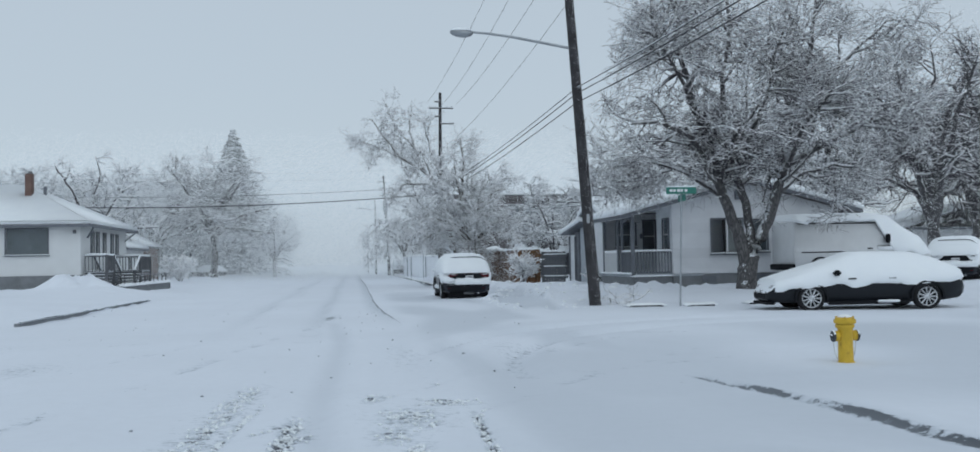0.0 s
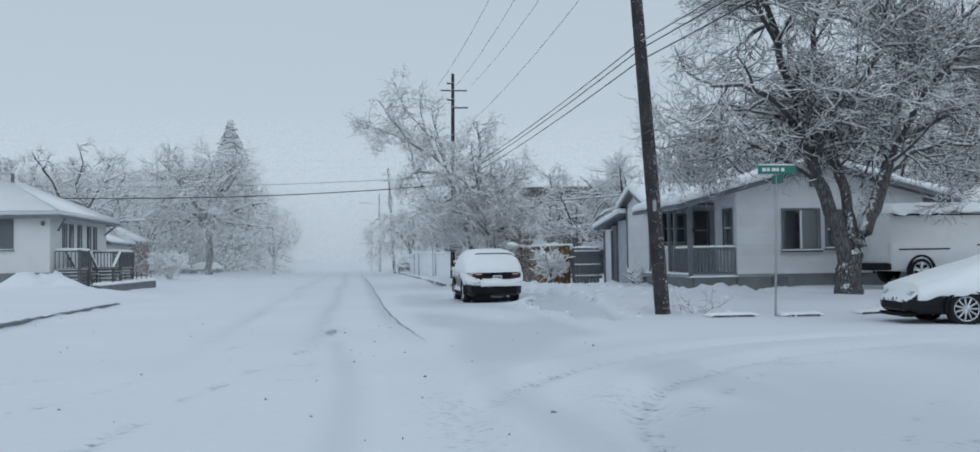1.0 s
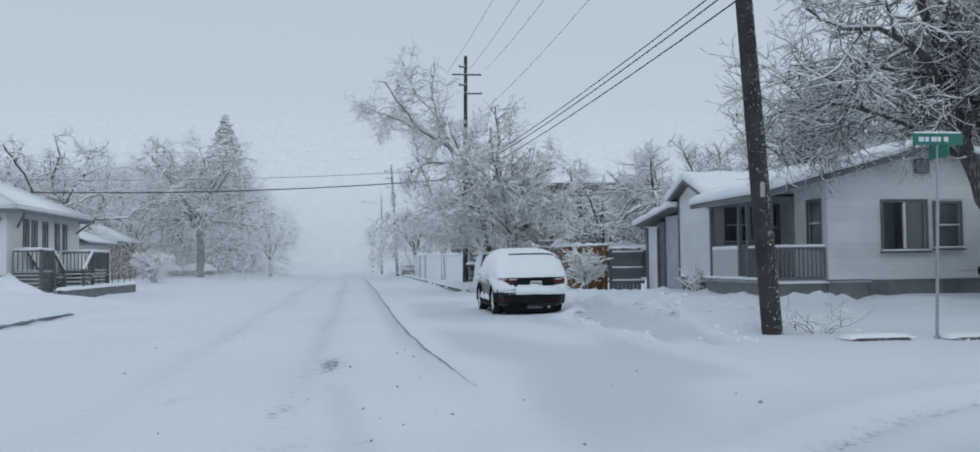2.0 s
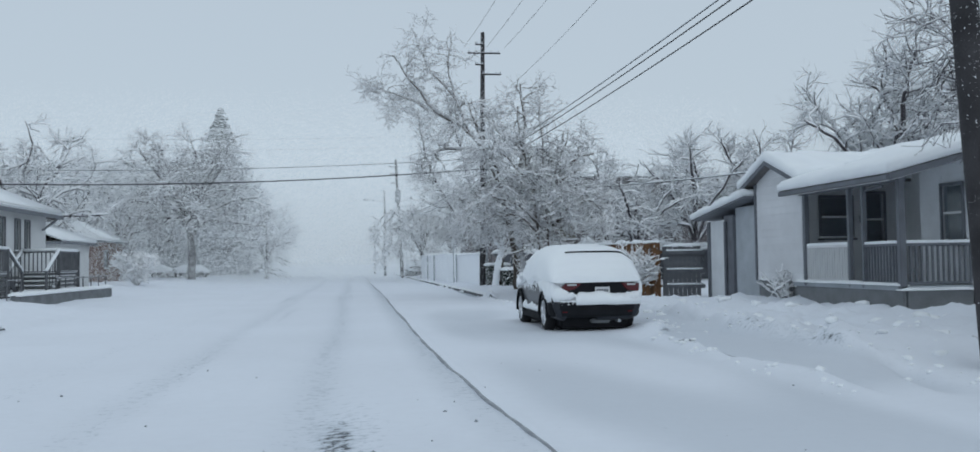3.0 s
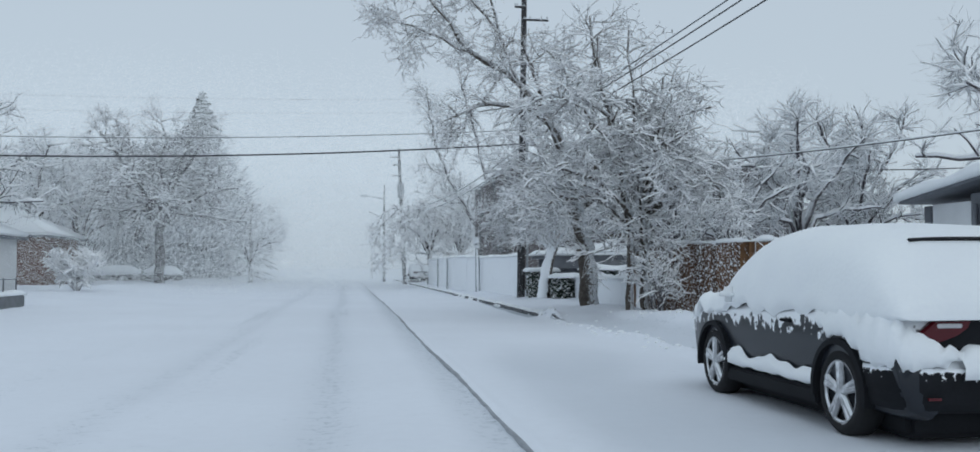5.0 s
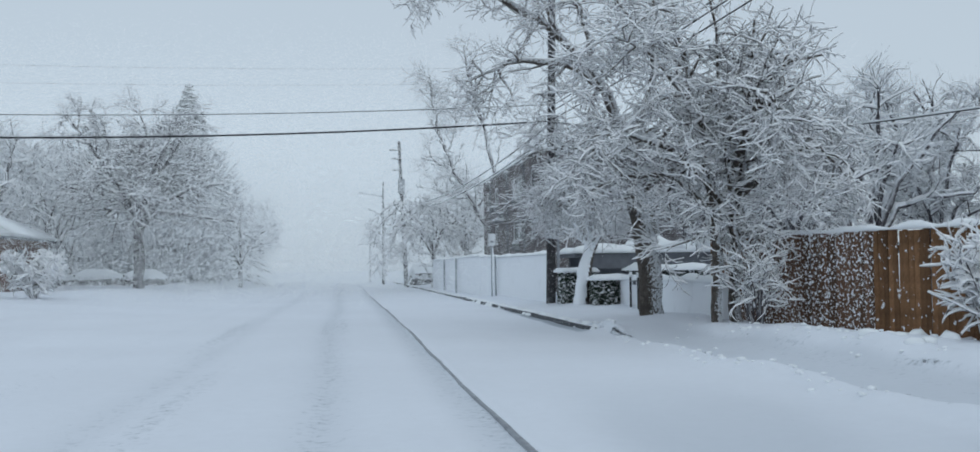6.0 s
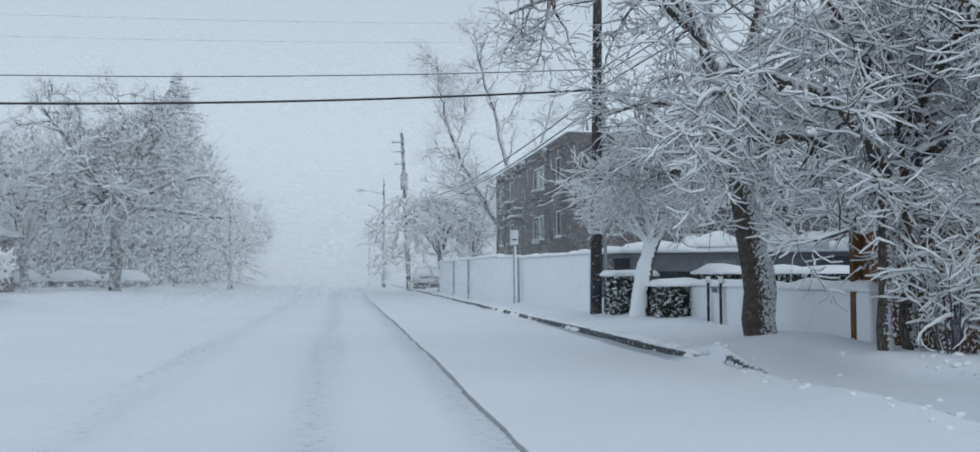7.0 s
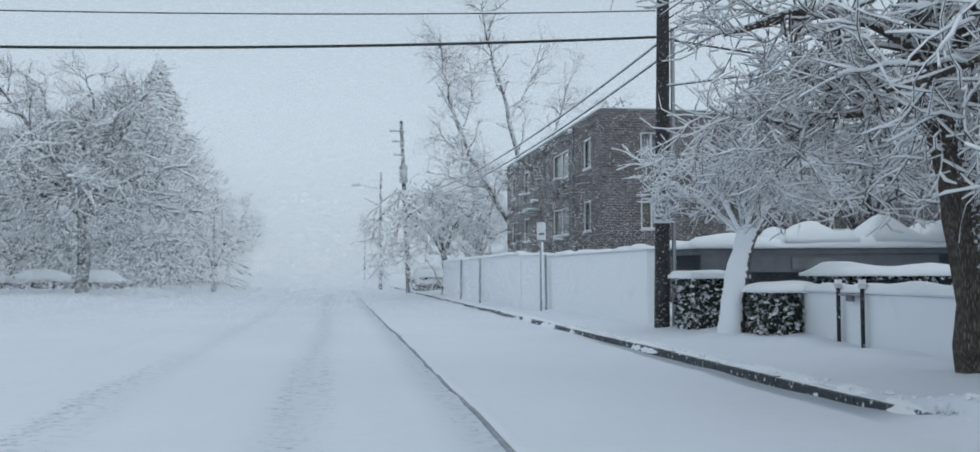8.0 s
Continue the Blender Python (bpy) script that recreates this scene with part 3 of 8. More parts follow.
def ground_height(X, Y):
    crossing = 1 - road_edge(Y - 2.4 * smooth(5.4, 6.6, X) * (1 - smooth(9.5, 12, X)) * smooth(20, 23, Y) * (1 - smooth(30, 33, Y)))
    bare = smooth(51, 53, Y) * (1 - 0.5 * smooth(68, 72, Y))
    right = (bare * smooth(KERB_R - 0.03, KERB_R + 0.07, X) + (1 - bare) * smooth(KERB_R - 0.25, KERB_R + 0.45, X)) * 0.15 + smooth(KERB_R + 0.1, KERB_R + 2.2, X) * 0.15
    right = np.where(Y < 12, smooth(-0.03, 0.07, X - 4.36 + 0.10 * (Y - 6.4)) * smooth(9.4, 8.0, Y) * 0.05 + smooth(4.4, 7, X) * 0.02, right)
    left = smooth(KERB_L + 0.03, KERB_L - 0.1, X) * 0.12 + smooth(KERB_L - 0.5, KERB_L - 5.0, X) * 0.28
    beside = smooth(48.5, 50.5, Y) * (1 - smooth(65, 67, Y))
    left = np.where(Y > 60, smooth(-9.6, -11.0, X) * 0.12 + smooth(-11, -14, X) * 0.2, left)
    left = left * (1 - beside) + beside * (smooth(KERB_L + 0.03, KERB_L - 0.1, X) * 0.02 + smooth(-12.0, -12.3, X) * 0.3)
    right = right * (1 - np.exp(-((X - 5.1) / 0.55) ** 4 - ((Y - 36.4) / 2.7) ** 4))
    z = (right + left) * (1 - crossing)
    z = z + crossing * smooth(12, 40, np.abs(X)) * 0.1
    # tracks of wheels
    lane = (1 - smooth(4.2, 4.8, np.abs(X + 0.2))) * smooth(8, 24, Y)
    for c, w, d in ((-0.72, 0.26, 0.035), (-2.7, 0.3, 0.025), (-4.3, 0.3, 0.018), (2.6, 0.22, 0.008)):
        cc = c + 0.06 * np.sin(Y * 0.21 + c) + 0.04 * np.sin(Y * 0.6 + 2 * c)
        z = z - d * np.exp(-((X - cc) / w) ** 2) * lane
    rx = rut_x(Y)
    z = z - 0.03 * smooth(rx + 0.02, rx - 0.03, X) * smooth(rx - 0.6, rx - 0.1, X) * smooth(17, 27, Y) + 0.015 * np.exp(-((X - rx - 0.08) / 0.06) ** 2) * smooth(18, 26, Y)
    for x0, y0, x1, y1, k in CROSSINGS:
        z = z - 0.05 * k * scuff(X, Y, x0, y0, x1, y1) + 0.03 * k * scuff(X, Y, x0 + 0.2, y0, x1 + 0.2, y1, 0.1)
    for x0, y0, x1, y1, w, k in FRESH:
        z = z - 0.045 * k * scuff(X, Y, x0, y0, x1, y1, w)
    z = z - 0.028 * scuff(X, Y, -0.05, 2.0, -0.35, 22.0, 0.17) + 0.02 * (scuff(X, Y, 0.24, 2.0, -0.06, 20.0, 0.1) + scuff(X, Y, -0.34, 2.0, -0.64, 20.0, 0.1))
    # two wheels that swung round the corner
    for rad, d in ((8.1, 0.09), (9.7, 0.10)):
        q = np.hypot(X - 10.3, Y - 9.8)
        z = z + d * (0.6 * np.exp(-((q - rad - 0.45) / 0.22) ** 2) - np.exp(-((q - rad) / 0.26) ** 2) + 0.4 * np.exp(-((q - rad + 0.4) / 0.2) ** 2)) * (X < 11) * (Y > 9) * smooth(0.3, 2.0, X) * (1 - smooth(7, 11, X))
    # the shovelled footpath beyond the kerb, with heaped edges
    z = z - 0.12 * footpath(Y, X)
    heap = np.exp(-((X - path_edge(Y) + 0.22) / 0.2) ** 2) * 0.8 + np.exp(-((X - path_edge(Y) - 1.6) / 0.3) ** 2)
    z = z + 0.07 * heap * smooth(25, 29, Y) * (1 - smooth(46, 56, Y)) * (1 + 0.8 * fuzz(X * 0.9, Y * 0.9, 5))
    # trampled snow before the house, a ploughed heap by the house across the road
    yard = smooth(5.2, 6.2, X) * (1 - smooth(13, 15, X)) * smooth(26, 30, Y) * (1 - smooth(48, 54, Y))
    z = z + yard * (1 - footpath(Y, X)) * (1 - 0.7 * smooth(40, 45, Y)) * (0.09 * fuzz(X * 0.4, Y * 0.4, 3) + 0.07 * fuzz(X * 1.1, Y * 1.1, 4) + 0.05 * fuzz(X * 2.4, Y * 2.4, 6))
    z = z + (0.75 * np.exp(-(((X + 13.2) / 1.4) ** 2 + ((Y - 46.3) / 1.5) ** 2)) + 0.25 * np.exp(-(((X + 11.0) / 1.4) ** 2 + ((Y - 44) / 2.2) ** 2))) * (1 + 0.4 * fuzz(X * 0.7, Y * 0.7, 15) + 0.25 * fuzz(X * 1.6, Y * 1.6, 16))
    z = z + 0.45 * np.exp(-(((X + 11.5) / 4) ** 2 + ((Y - 135) / 8) ** 2)) * smooth(-9, -10, X)
    z = z + 0.13 * np.exp(-(((X - 4.9) / 0.3) ** 2 + ((Y - 53.1) / 0.5) ** 2))
    z = z - 0.16 * smooth(7.2, 8.8, X) * (1 - smooth(15, 19, X)) * smooth(40.5, 48, Y) * (1 - smooth(55, 60, Y))
    # drifts everywhere
    z = z + 0.012 * fuzz(X * 0.22, Y * 0.22, 1) + 0.006 * fuzz(X * 0.8, Y * 0.8, 2)
    z = z + (0.05 * fuzz(X * 0.12, Y * 0.12, 8) + 0.03 * fuzz(X * 0.45, Y * 0.45, 9)) * smooth(KERB_R + 0.2, KERB_R + 1.5, np.abs(X - 0.5) + 0.2) * (1 - crossing)
    return z


def spots(X, Y):
    """Where wheels and a cover have thinned the snow."""
    s = np.zeros_like(X)
    for cx, cy, rx, ry, k in ((0.62, 6.55, 0.42, 0.75, 0.60), (0.42, 5.7, 0.25, 0.6, 0.54), (1.02, 7.3, 0.34, 0.22, 0.62), (0.29, 7.9, 0.16, 0.3, 0.56), (-0.3, 5.9, 0.1, 0.4, 0.5), (-0.5, 23.6, 0.2, 1.3, 0.74), (-0.5, 23.9, 0.4, 2.0, 0.42)) + ((-2.6, 30, 0.25, 5, 0.38), (-3.0, 56, 0.22, 7, 0.45), (-2.2, 44, 0.2, 6, 0.36), (-0.9, 57, 0.18, 6, 0.34), (-0.5, 58, 0.2, 5, 0.36),
                              (-6.5, 16, 0.7, 1.0, 0.38), (-4.5, 12, 0.6, 1.2, 0.4), (2.6, 13, 0.5, 1.5, 0.32), (0.9, 12.5, 0.4, 2.5, 0.32), (5.4, 15.6, 1.5, 0.3, 0.36), (6.3, 32, 0.35, 5, 0.4), (5.9, 46, 0.35, 6, 0.42)):
        s = np.maximum(s, k * np.exp(-(((X - cx) / rx) ** 2 + ((Y - cy) / ry) ** 2)))
    for x0, y0, x1, y1, w, k in FRESH:
        s = np.maximum(s, k * scuff(X, Y, x0, y0, x1, y1, w))
    lane = (1 - smooth(4.2, 4.8, np.abs(X + 0.2))) * smooth(10, 26, Y)
    for c, w, k in ((-0.72, 0.25, 0.30), (-2.7, 0.25, 0.24), (-4.3, 0.25, 0.18)):
        cc = c + 0.06 * np.sin(Y * 0.21 + c) + 0.04 * np.sin(Y * 0.6 + 2 * c)
        s = np.maximum(s, k * np.exp(-((X - cc) / w) ** 2) * lane)
    rx = rut_x(Y)
    s = np.maximum(s, 0.33 * smooth(rx + 0.02, rx - 0.02, X) * smooth(rx - 0.55, rx - 0.05, X) * smooth(18, 28, Y))
    q = np.hypot(X - 10.3, Y - 9.8)
    for rad in (8.1, 9.7):
        s = np.maximum(s, 0.47 * np.exp(-((q - rad) / 0.14) ** 2) * (Y > 9) * smooth(0.3, 2.0, X) * (1 - smooth(8, 11, X)))
    # wheels that crossed the junction, scuffing the snow here and there
    for x0, y0, x1, y1, k in CROSSINGS:
        s = np.maximum(s, k * scuff(X, Y, x0, y0, x1, y1) * smooth(-0.25, 0.5, fuzz(X * 0.9, Y * 0.9, 17)))
    # the wet foot of the kerb by the corner, a ragged dark line
    kx = 4.36 - 0.10 * (Y - 6.4) + 0.03 * np.sin(Y * 1.3) + 0.02 * np.sin(Y * 3.7)
    wide = 0.05 + 0.05 * smooth(8, 4, Y)
    s = np.maximum(s, 1.1 * np.exp(-((X - kx) / wide) ** 2) * smooth(9.2, 8.4, Y) * (0.9 + 0.22 * fuzz(X * 0, Y * 0.6, 12)))
    # bare bits of the kerb's foot where its end is buried
    s = np.maximum(s, 1.0 * np.exp(-((X - 4.86 - 0.05 * np.sin(Y * 2.1)) / 0.06) ** 2) * smooth(50.0, 50.6, Y) * (1 - smooth(53.6, 54.2, Y)) * smooth(-0.1, 0.3, fuzz(X * 0.3, Y * 0.7, 23)))
    # the wet gutter below the bare kerb
    s = np.maximum(s, 0.62 * np.exp(-((X - 4.66) / 0.11) ** 2) * smooth(53.5, 55, Y) * (1 - smooth(62, 65.5, Y)))
    # glimpses of bare kerb beside the path
    s = np.maximum(s, 1.15 * np.exp(-((X - 5.05 - 0.09 * (28 - Y) * 0.5) / 0.055) ** 2) * smooth(26.0, 26.4, Y) * (1 - smooth(28.0, 28.4, Y)))
    s = np.maximum(s, 1.2 * np.exp(-((X - 4.9) / 0.13) ** 2 - ((Y - 30.5) / 0.28) ** 2))
    # dirty edges of the shovelled path
    pe = path_edge(Y)
    for px, k in ((pe + 0.03, 0.86), (pe + 1.25, 0.6)):
        s = np.maximum(s, k * np.exp(-((X - px) / 0.055) ** 2) * smooth(24.5, 26, Y) * (1 - smooth(50, 54, Y)) * smooth(-0.1, 0.35, fuzz(X * 0.1, Y * 0.3, 13)))
    return np.maximum(s * (1 - 0.5 * footpath(Y, X)), s * (s > 0.5))


def steps(*runs):
    out = []
    for a, b, d in runs:
        out += list(np.arange(a, b - 1e-6, d))
    return np.array(out + [runs[-1][1]])


gx = steps((-900, -200, 100), (-200, -60, 20), (-60, -26, 3), (-26, -14, 0.6), (-14, -5, 0.25), (-5, -1.6, 0.14), (-1.6, 0.6, 0.07), (0.6, 1.5, 0.05), (1.5, 4.1, 0.16), (4.1, 5.1, 0.06), (5.1, 9, 0.13), (9, 15, 0.3), (15, 30, 1.0), (30, 60, 4), (60, 200, 20), (200, 900, 100))
gy = steps((-400, -60, 60), (-60, -10, 10), (-10, 2, 1.0), (2, 9, 0.1), (9, 30, 0.2), (30, 66, 0.22), (66, 100, 0.5), (100, 150, 1.5), (150, 240, 8), (240, 600, 60), (600, 1800, 200))
GX, GY = np.meshgrid(gx, gy, indexing="ij")
gi = np.arange(GX.size).reshape(GX.shape)
gf = np.stack([gi[:-1, :-1], gi[1:, :-1], gi[1:, 1:], gi[:-1, 1:]], -1).reshape(-1, 4)
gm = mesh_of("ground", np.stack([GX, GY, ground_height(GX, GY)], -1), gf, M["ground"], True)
ga = gm.attributes.new("slush", "FLOAT", "POINT")
ga.data.foreach_set("value", spots(GX, GY).astype(np.float32).ravel())
# greyer footpath, and a broad uneven grey tone over the right-hand lane
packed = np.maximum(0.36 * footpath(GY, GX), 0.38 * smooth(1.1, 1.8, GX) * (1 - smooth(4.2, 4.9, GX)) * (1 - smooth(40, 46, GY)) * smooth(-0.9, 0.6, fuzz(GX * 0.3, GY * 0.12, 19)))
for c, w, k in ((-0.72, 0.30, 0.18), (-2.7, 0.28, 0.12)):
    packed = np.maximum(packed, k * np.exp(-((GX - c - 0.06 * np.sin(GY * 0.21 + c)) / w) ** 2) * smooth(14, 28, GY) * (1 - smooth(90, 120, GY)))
# greyer band along the left of the rut line
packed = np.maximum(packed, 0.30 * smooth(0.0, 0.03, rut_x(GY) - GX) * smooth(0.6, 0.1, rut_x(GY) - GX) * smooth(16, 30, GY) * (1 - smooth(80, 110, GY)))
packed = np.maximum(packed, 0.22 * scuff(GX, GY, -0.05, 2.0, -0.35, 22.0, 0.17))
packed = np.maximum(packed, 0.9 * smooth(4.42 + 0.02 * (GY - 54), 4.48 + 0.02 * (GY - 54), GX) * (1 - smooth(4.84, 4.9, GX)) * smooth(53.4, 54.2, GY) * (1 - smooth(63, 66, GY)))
# broad uneven grey tone over the right of the junction
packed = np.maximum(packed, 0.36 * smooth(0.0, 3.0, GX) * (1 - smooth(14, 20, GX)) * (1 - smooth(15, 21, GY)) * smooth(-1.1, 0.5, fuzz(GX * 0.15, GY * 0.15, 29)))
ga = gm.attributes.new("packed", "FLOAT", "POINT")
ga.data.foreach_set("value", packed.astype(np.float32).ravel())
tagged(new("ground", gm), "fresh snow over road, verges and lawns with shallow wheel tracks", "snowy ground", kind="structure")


def height(x, y):
    return float(ground_height(np.array([float(x)]), np.array([float(y)]))[0])


def strip(name, xf, y0, y1, w, lift, mat, label, category, broken=None, seed=0, top=0.0):
    """A long low bar lying along the road, its width uneven, buried where broken says."""
    ys = np.arange(y0, y1, 0.12)
    rng = np.random.default_rng(seed)
    n = len(ys)
    xs = xf(ys)
    wob = np.convolve(rng.normal(size=n + 8), np.ones(9) / 9, "valid")
    ww = w * np.clip(1 + 0.9 * wob, 0.15, 2.0)
    if broken is not None:
        ww = ww * broken(ys)
    z = ground_height(xs, ys) + lift
    v = np.concatenate([np.stack([xs - ww / 2, ys, z - 0.05], -1), np.stack([xs - ww / 2, ys, z], -1), np.stack([xs + ww / 2, ys, z + top], -1), np.stack([xs + ww / 2, ys, z - 0.05], -1)])
    i = np.arange(n - 1)
    f = np.concatenate([np.stack([i + k * n, i + 1 + k * n, i + 1 + (k + 1) * n, i + (k + 1) * n], -1) for k in range(3)])
    return tagged(new(name, mesh_of(name, v, f, mat)), label, category, kind="structure")


fade = lambda y: np.clip((y - 21) / 4, 0.03, 1) * np.clip((125 - y) / 50, 0.2, 1)
# thin uneven grey strip along the rut's edge
strip("wheel_rut", rut_x, 20.5, 120, 0.045, 0.006, M["slush"], "narrow grey line along a wheel rut", "wheel rut", fade, 3)


def kerb(name, x, y0, y1, high, label, seed, gaps, mat="kerb"):
    """Kerb stones: a dark wet face that shows between heaps of snow."""
    root = placed(name, x, y0, 0, label, "kerb", kind="structure")
    rng = np.random.default_rng(seed)
    y = y0
    while y < y1:
        d = min(1.8, y1 - y)
        bm = block((x, y + 0.003, -0.1), (x + 0.15, y + d - 0.003, high + rng.normal() * 0.008), 0.009)
        part("kerb_stone", bm, M[mat], root)
        y += d
    # snow that has slid over the edge
    ys = np.arange(y0, y1, 0.1)
    n = len(ys)
    a = np.convolve(rng.normal(size=n + 10), np.ones(11) / 11, "valid")
    b = np.convolve(rng.normal(size=n + 4), np.ones(5) / 5, "valid")
    amount = np.clip(gaps(ys) + 0.55 * a + 0.45 * b, 0.3, 1)
    rows = []
    for k in range(6):
        s = k / 5
        xs = x + 0.2 - (0.03 + 0.28 * amount) * s
        zs = (high + 0.04) * (1 - s ** 5 * amount) - 0.03 * s * amount + 0.02 * b * (1 - s)
        rows.append(np.stack([xs, ys, zs], -1))
    v = np.concatenate(rows)
    i = np.arange(n - 1)
    f = np.concatenate([np.stack([i + k * n, i + 1 + k * n, i + 1 + (k + 1) * n, i + (k + 1) * n], -1) for k in range(5)])
    part("snow_on_kerb", mesh_of("snow_on_kerb", v, f, M["snow"], True), None, root, "snow slumped over the kerb")
    return root


kerb("kerb_1", KERB_R - 0.05, 52.9, 140, 0.11, "wet concrete kerb half buried in snow", 5, lambda y: 0.8 - 0.5 * smooth(52.9, 53.5, y) * (1 - smooth(67, 69, y)) - 0.55 * smooth(72, 74, y))
kerb("kerb_2", KERB_L - 0.1, 23.0, 38.5, 0.09, "grey concrete kerb edged with snow", 7, lambda y: 0.4 + 0 * y, "pale_kerb")


k3 = placed("kerb_3", 8.2, 24.5, 0, "dark kerb stones peeping from snow along the side street", "kerb", kind="structure")
for x0, x1, y in ((8.0, 9.0, 24.55), (9.7, 10.5, 24.4), (11.6, 12.4, 24.5), (12.8, 14.0, 24.3)):
    top = max(height((x0 + x1) / 2, y), height((x0 + x1) / 2, y - 0.1)) + 0.045
    part("kerb_stone", block((x0, y, top - 0.2), (x1, y + 0.15, top), 0.012), M["kerb"], k3)
    v, f = pillow(x0 - 0.1, x1 + 0.1, y + 0.02, y + 0.5, lambda X, Y: X * 0 + top - 0.03, 0.07, nx=14, ny=4, edge=0.15, seed=int(x0 * 7), rough=0.4)
    part("snow_on_kerb", mesh_of("snow_on_kerb", v, f, M["snow"], True), None, k3)


# ---- poles, wires and signs ----
def utility_pole(name, x, y, top, lean, label, arms, r=0.17, steps_on=True):
    """A wooden pole with crossarms; lean is how far its top stands out along x."""
    z = height(x, y) - 0.05
    root = placed(name, x, y, z, label, "utility pole", "utility poles along the street")
    t = np.linspace(0, 1, 9)[:, None]
    v, f = tubes([(np.array([(x, y, z)]) * (1 - t) + np.array([(x + lean, y, top)]) * t, np.linspace(r, r * 0.62, 9))], 14)
    shaft = part("pole", mesh_of("pole", v, f, M["pole"], True), None, root)
    part("pole_top", rod((x + lean, y, top - 0.02), (x + lean, y, top + 0.05), r * 0.62, r * 0.5, 14), M["pole"], shaft)
    for za, half, side in arms:
        k = (za - z) / (top - z)
        cx = x + lean * k + side
        arm = part("crossarm", block((cx - half, y - 0.19, za - 0.035), (cx + half, y - 0.11, za + 0.035), 0.01), M["pole"], root)
        for s in (-0.9, -0.45, 0.45, 0.9):
            part("insulator", rod((cx + half * s, y - 0.14, za + 0.035), (cx + half * s, y - 0.14, za + 0.14), 0.03, 0.02, 8), M["metal"], arm)
        part("snow_on_arm", block((cx - half, y - 0.19, za + 0.037), (cx + half, y - 0.11, za + 0.06), 0.01), M["snow"], arm)
    return root


p1 = utility_pole("utility_pole", 7.5, 26.6, 13.2, -0.86, "dark leaning wooden utility pole with a street lamp arm", ((12.2, 1.2, 0.0),), 0.19)
arm = [(6.95, 26.6, 7.95), (6.0, 26.6, 8.12), (5.1, 26.6, 8.28), (4.3, 26.6, 8.38), (3.75, 26.6, 8.42)]
v, f = tubes([(np.array(arm), np.array([0.045, 0.042, 0.04, 0.036, 0.034]))], 10)
lamp_arm = part("lamp_arm", mesh_of("lamp_arm", v, f, M["metal"], True), None, p1, "bent galvanised lamp arm")
bm = bmesh.new()
bmesh.ops.create_uvsphere(bm, u_segments=18, v_segments=10, radius=1.0)
for q in bm.verts:
    q.co = Vector((3.50 + q.co.x * 0.36, 26.6 + q.co.y * 0.16, 8.40 + q.co.z * (0.09 if q.co.z > 0 else 0.15) - 0.02 * q.co.x))
part("lamp_head", bm, M["metal"], p1, "cobra-head street lamp with frosted cover", True)
bm = bmesh.new()
bmesh.ops.create_uvsphere(bm, u_segments=16, v_segments=8, radius=1.0)
for q in bm.verts:
    q.co = Vector((3.50 + q.co.x * 0.34, 26.6 + q.co.y * 0.15, 8.455 + q.co.z * (0.10 if q.co.z > 0 else 0.02)))
part("snow_on_lamp", bm, M["snow"], p1, "", True)
part("pole_tag", block((7.24, 26.40, 2.52), (7.33, 26.43, 2.80), 0.012), M["metal"], p1, "small dull metal tag")

p2 = utility_pole("utility_pole", 6.2, 64.5, 13.3, 0.18, "tall dark wooden utility pole with crossarms and a notice", ((12.65, 0.2, -0.2), (12.2, 0.85, 0.05), (11.6, 0.2, -0.2), (11.1, 0.5, 0.45)), 0.16)
notice = part("notice", block((5.97, 64.27, 2.35), (6.33, 64.30, 2.9), 0.01), M["sign_white"], p2, "white notice with rows of print")
for k in range(4):
    part("print_bar", block((6.01, 64.262, 2.43 + k * 0.11), (6.29, 64.268, 2.48 + k * 0.11)), M["ink"], notice)
part("conduit", rod((6.44, 64.42, 0.2), (6.46, 64.42, 6.4), 0.045, 0.045, 8), M["metal"], p2, "grey conduit up the pole")

p3 = utility_pole("utility_pole", 4.4, 110.0, 11.6, -0.55, "weathered utility pole leaning over the verge", ((10.9, 0.5, -0.3), (10.2, 0.4, -0.25), (9.3, 0.4, -0.25)), 0.18)
part("transformer", rod((4.0, 109.6, 7.4), (4.0, 109.6, 8.6), 0.28, 0.28, 14), M["metal"], p3, "grey drum transformer")
p4 = utility_pole("utility_pole", 3.3, 128.0, 10.0, 0.0, "far utility pole with a lamp arm, pale in the snowfall", (), 0.15)
part("lamp_arm", rod((3.3, 128, 8.6), (1.5, 128, 8.9), 0.05, 0.04, 8), M["metal"], p4)
part("lamp_head", block((0.8, 127.85, 8.8), (1.6, 128.15, 9.0), 0.06), M["metal"], p4)
p5 = utility_pole("utility_pole", 2.6, 150.0, 7.5, 0.0, "far thin pole almost lost in the snowfall", (), 0.12)
p0 = utility_pole("utility_pole", 8.0, -18.0, 13.2, 0.0, "wooden utility pole beside the road", ((12.2, 1.2, 0.0),), 0.19)
pw = utility_pole("utility_pole", -34.0, 64.0, 9.0, 0.0, "wooden utility pole beyond the houses", ((6.3, 0.6, 0.0),), 0.16)


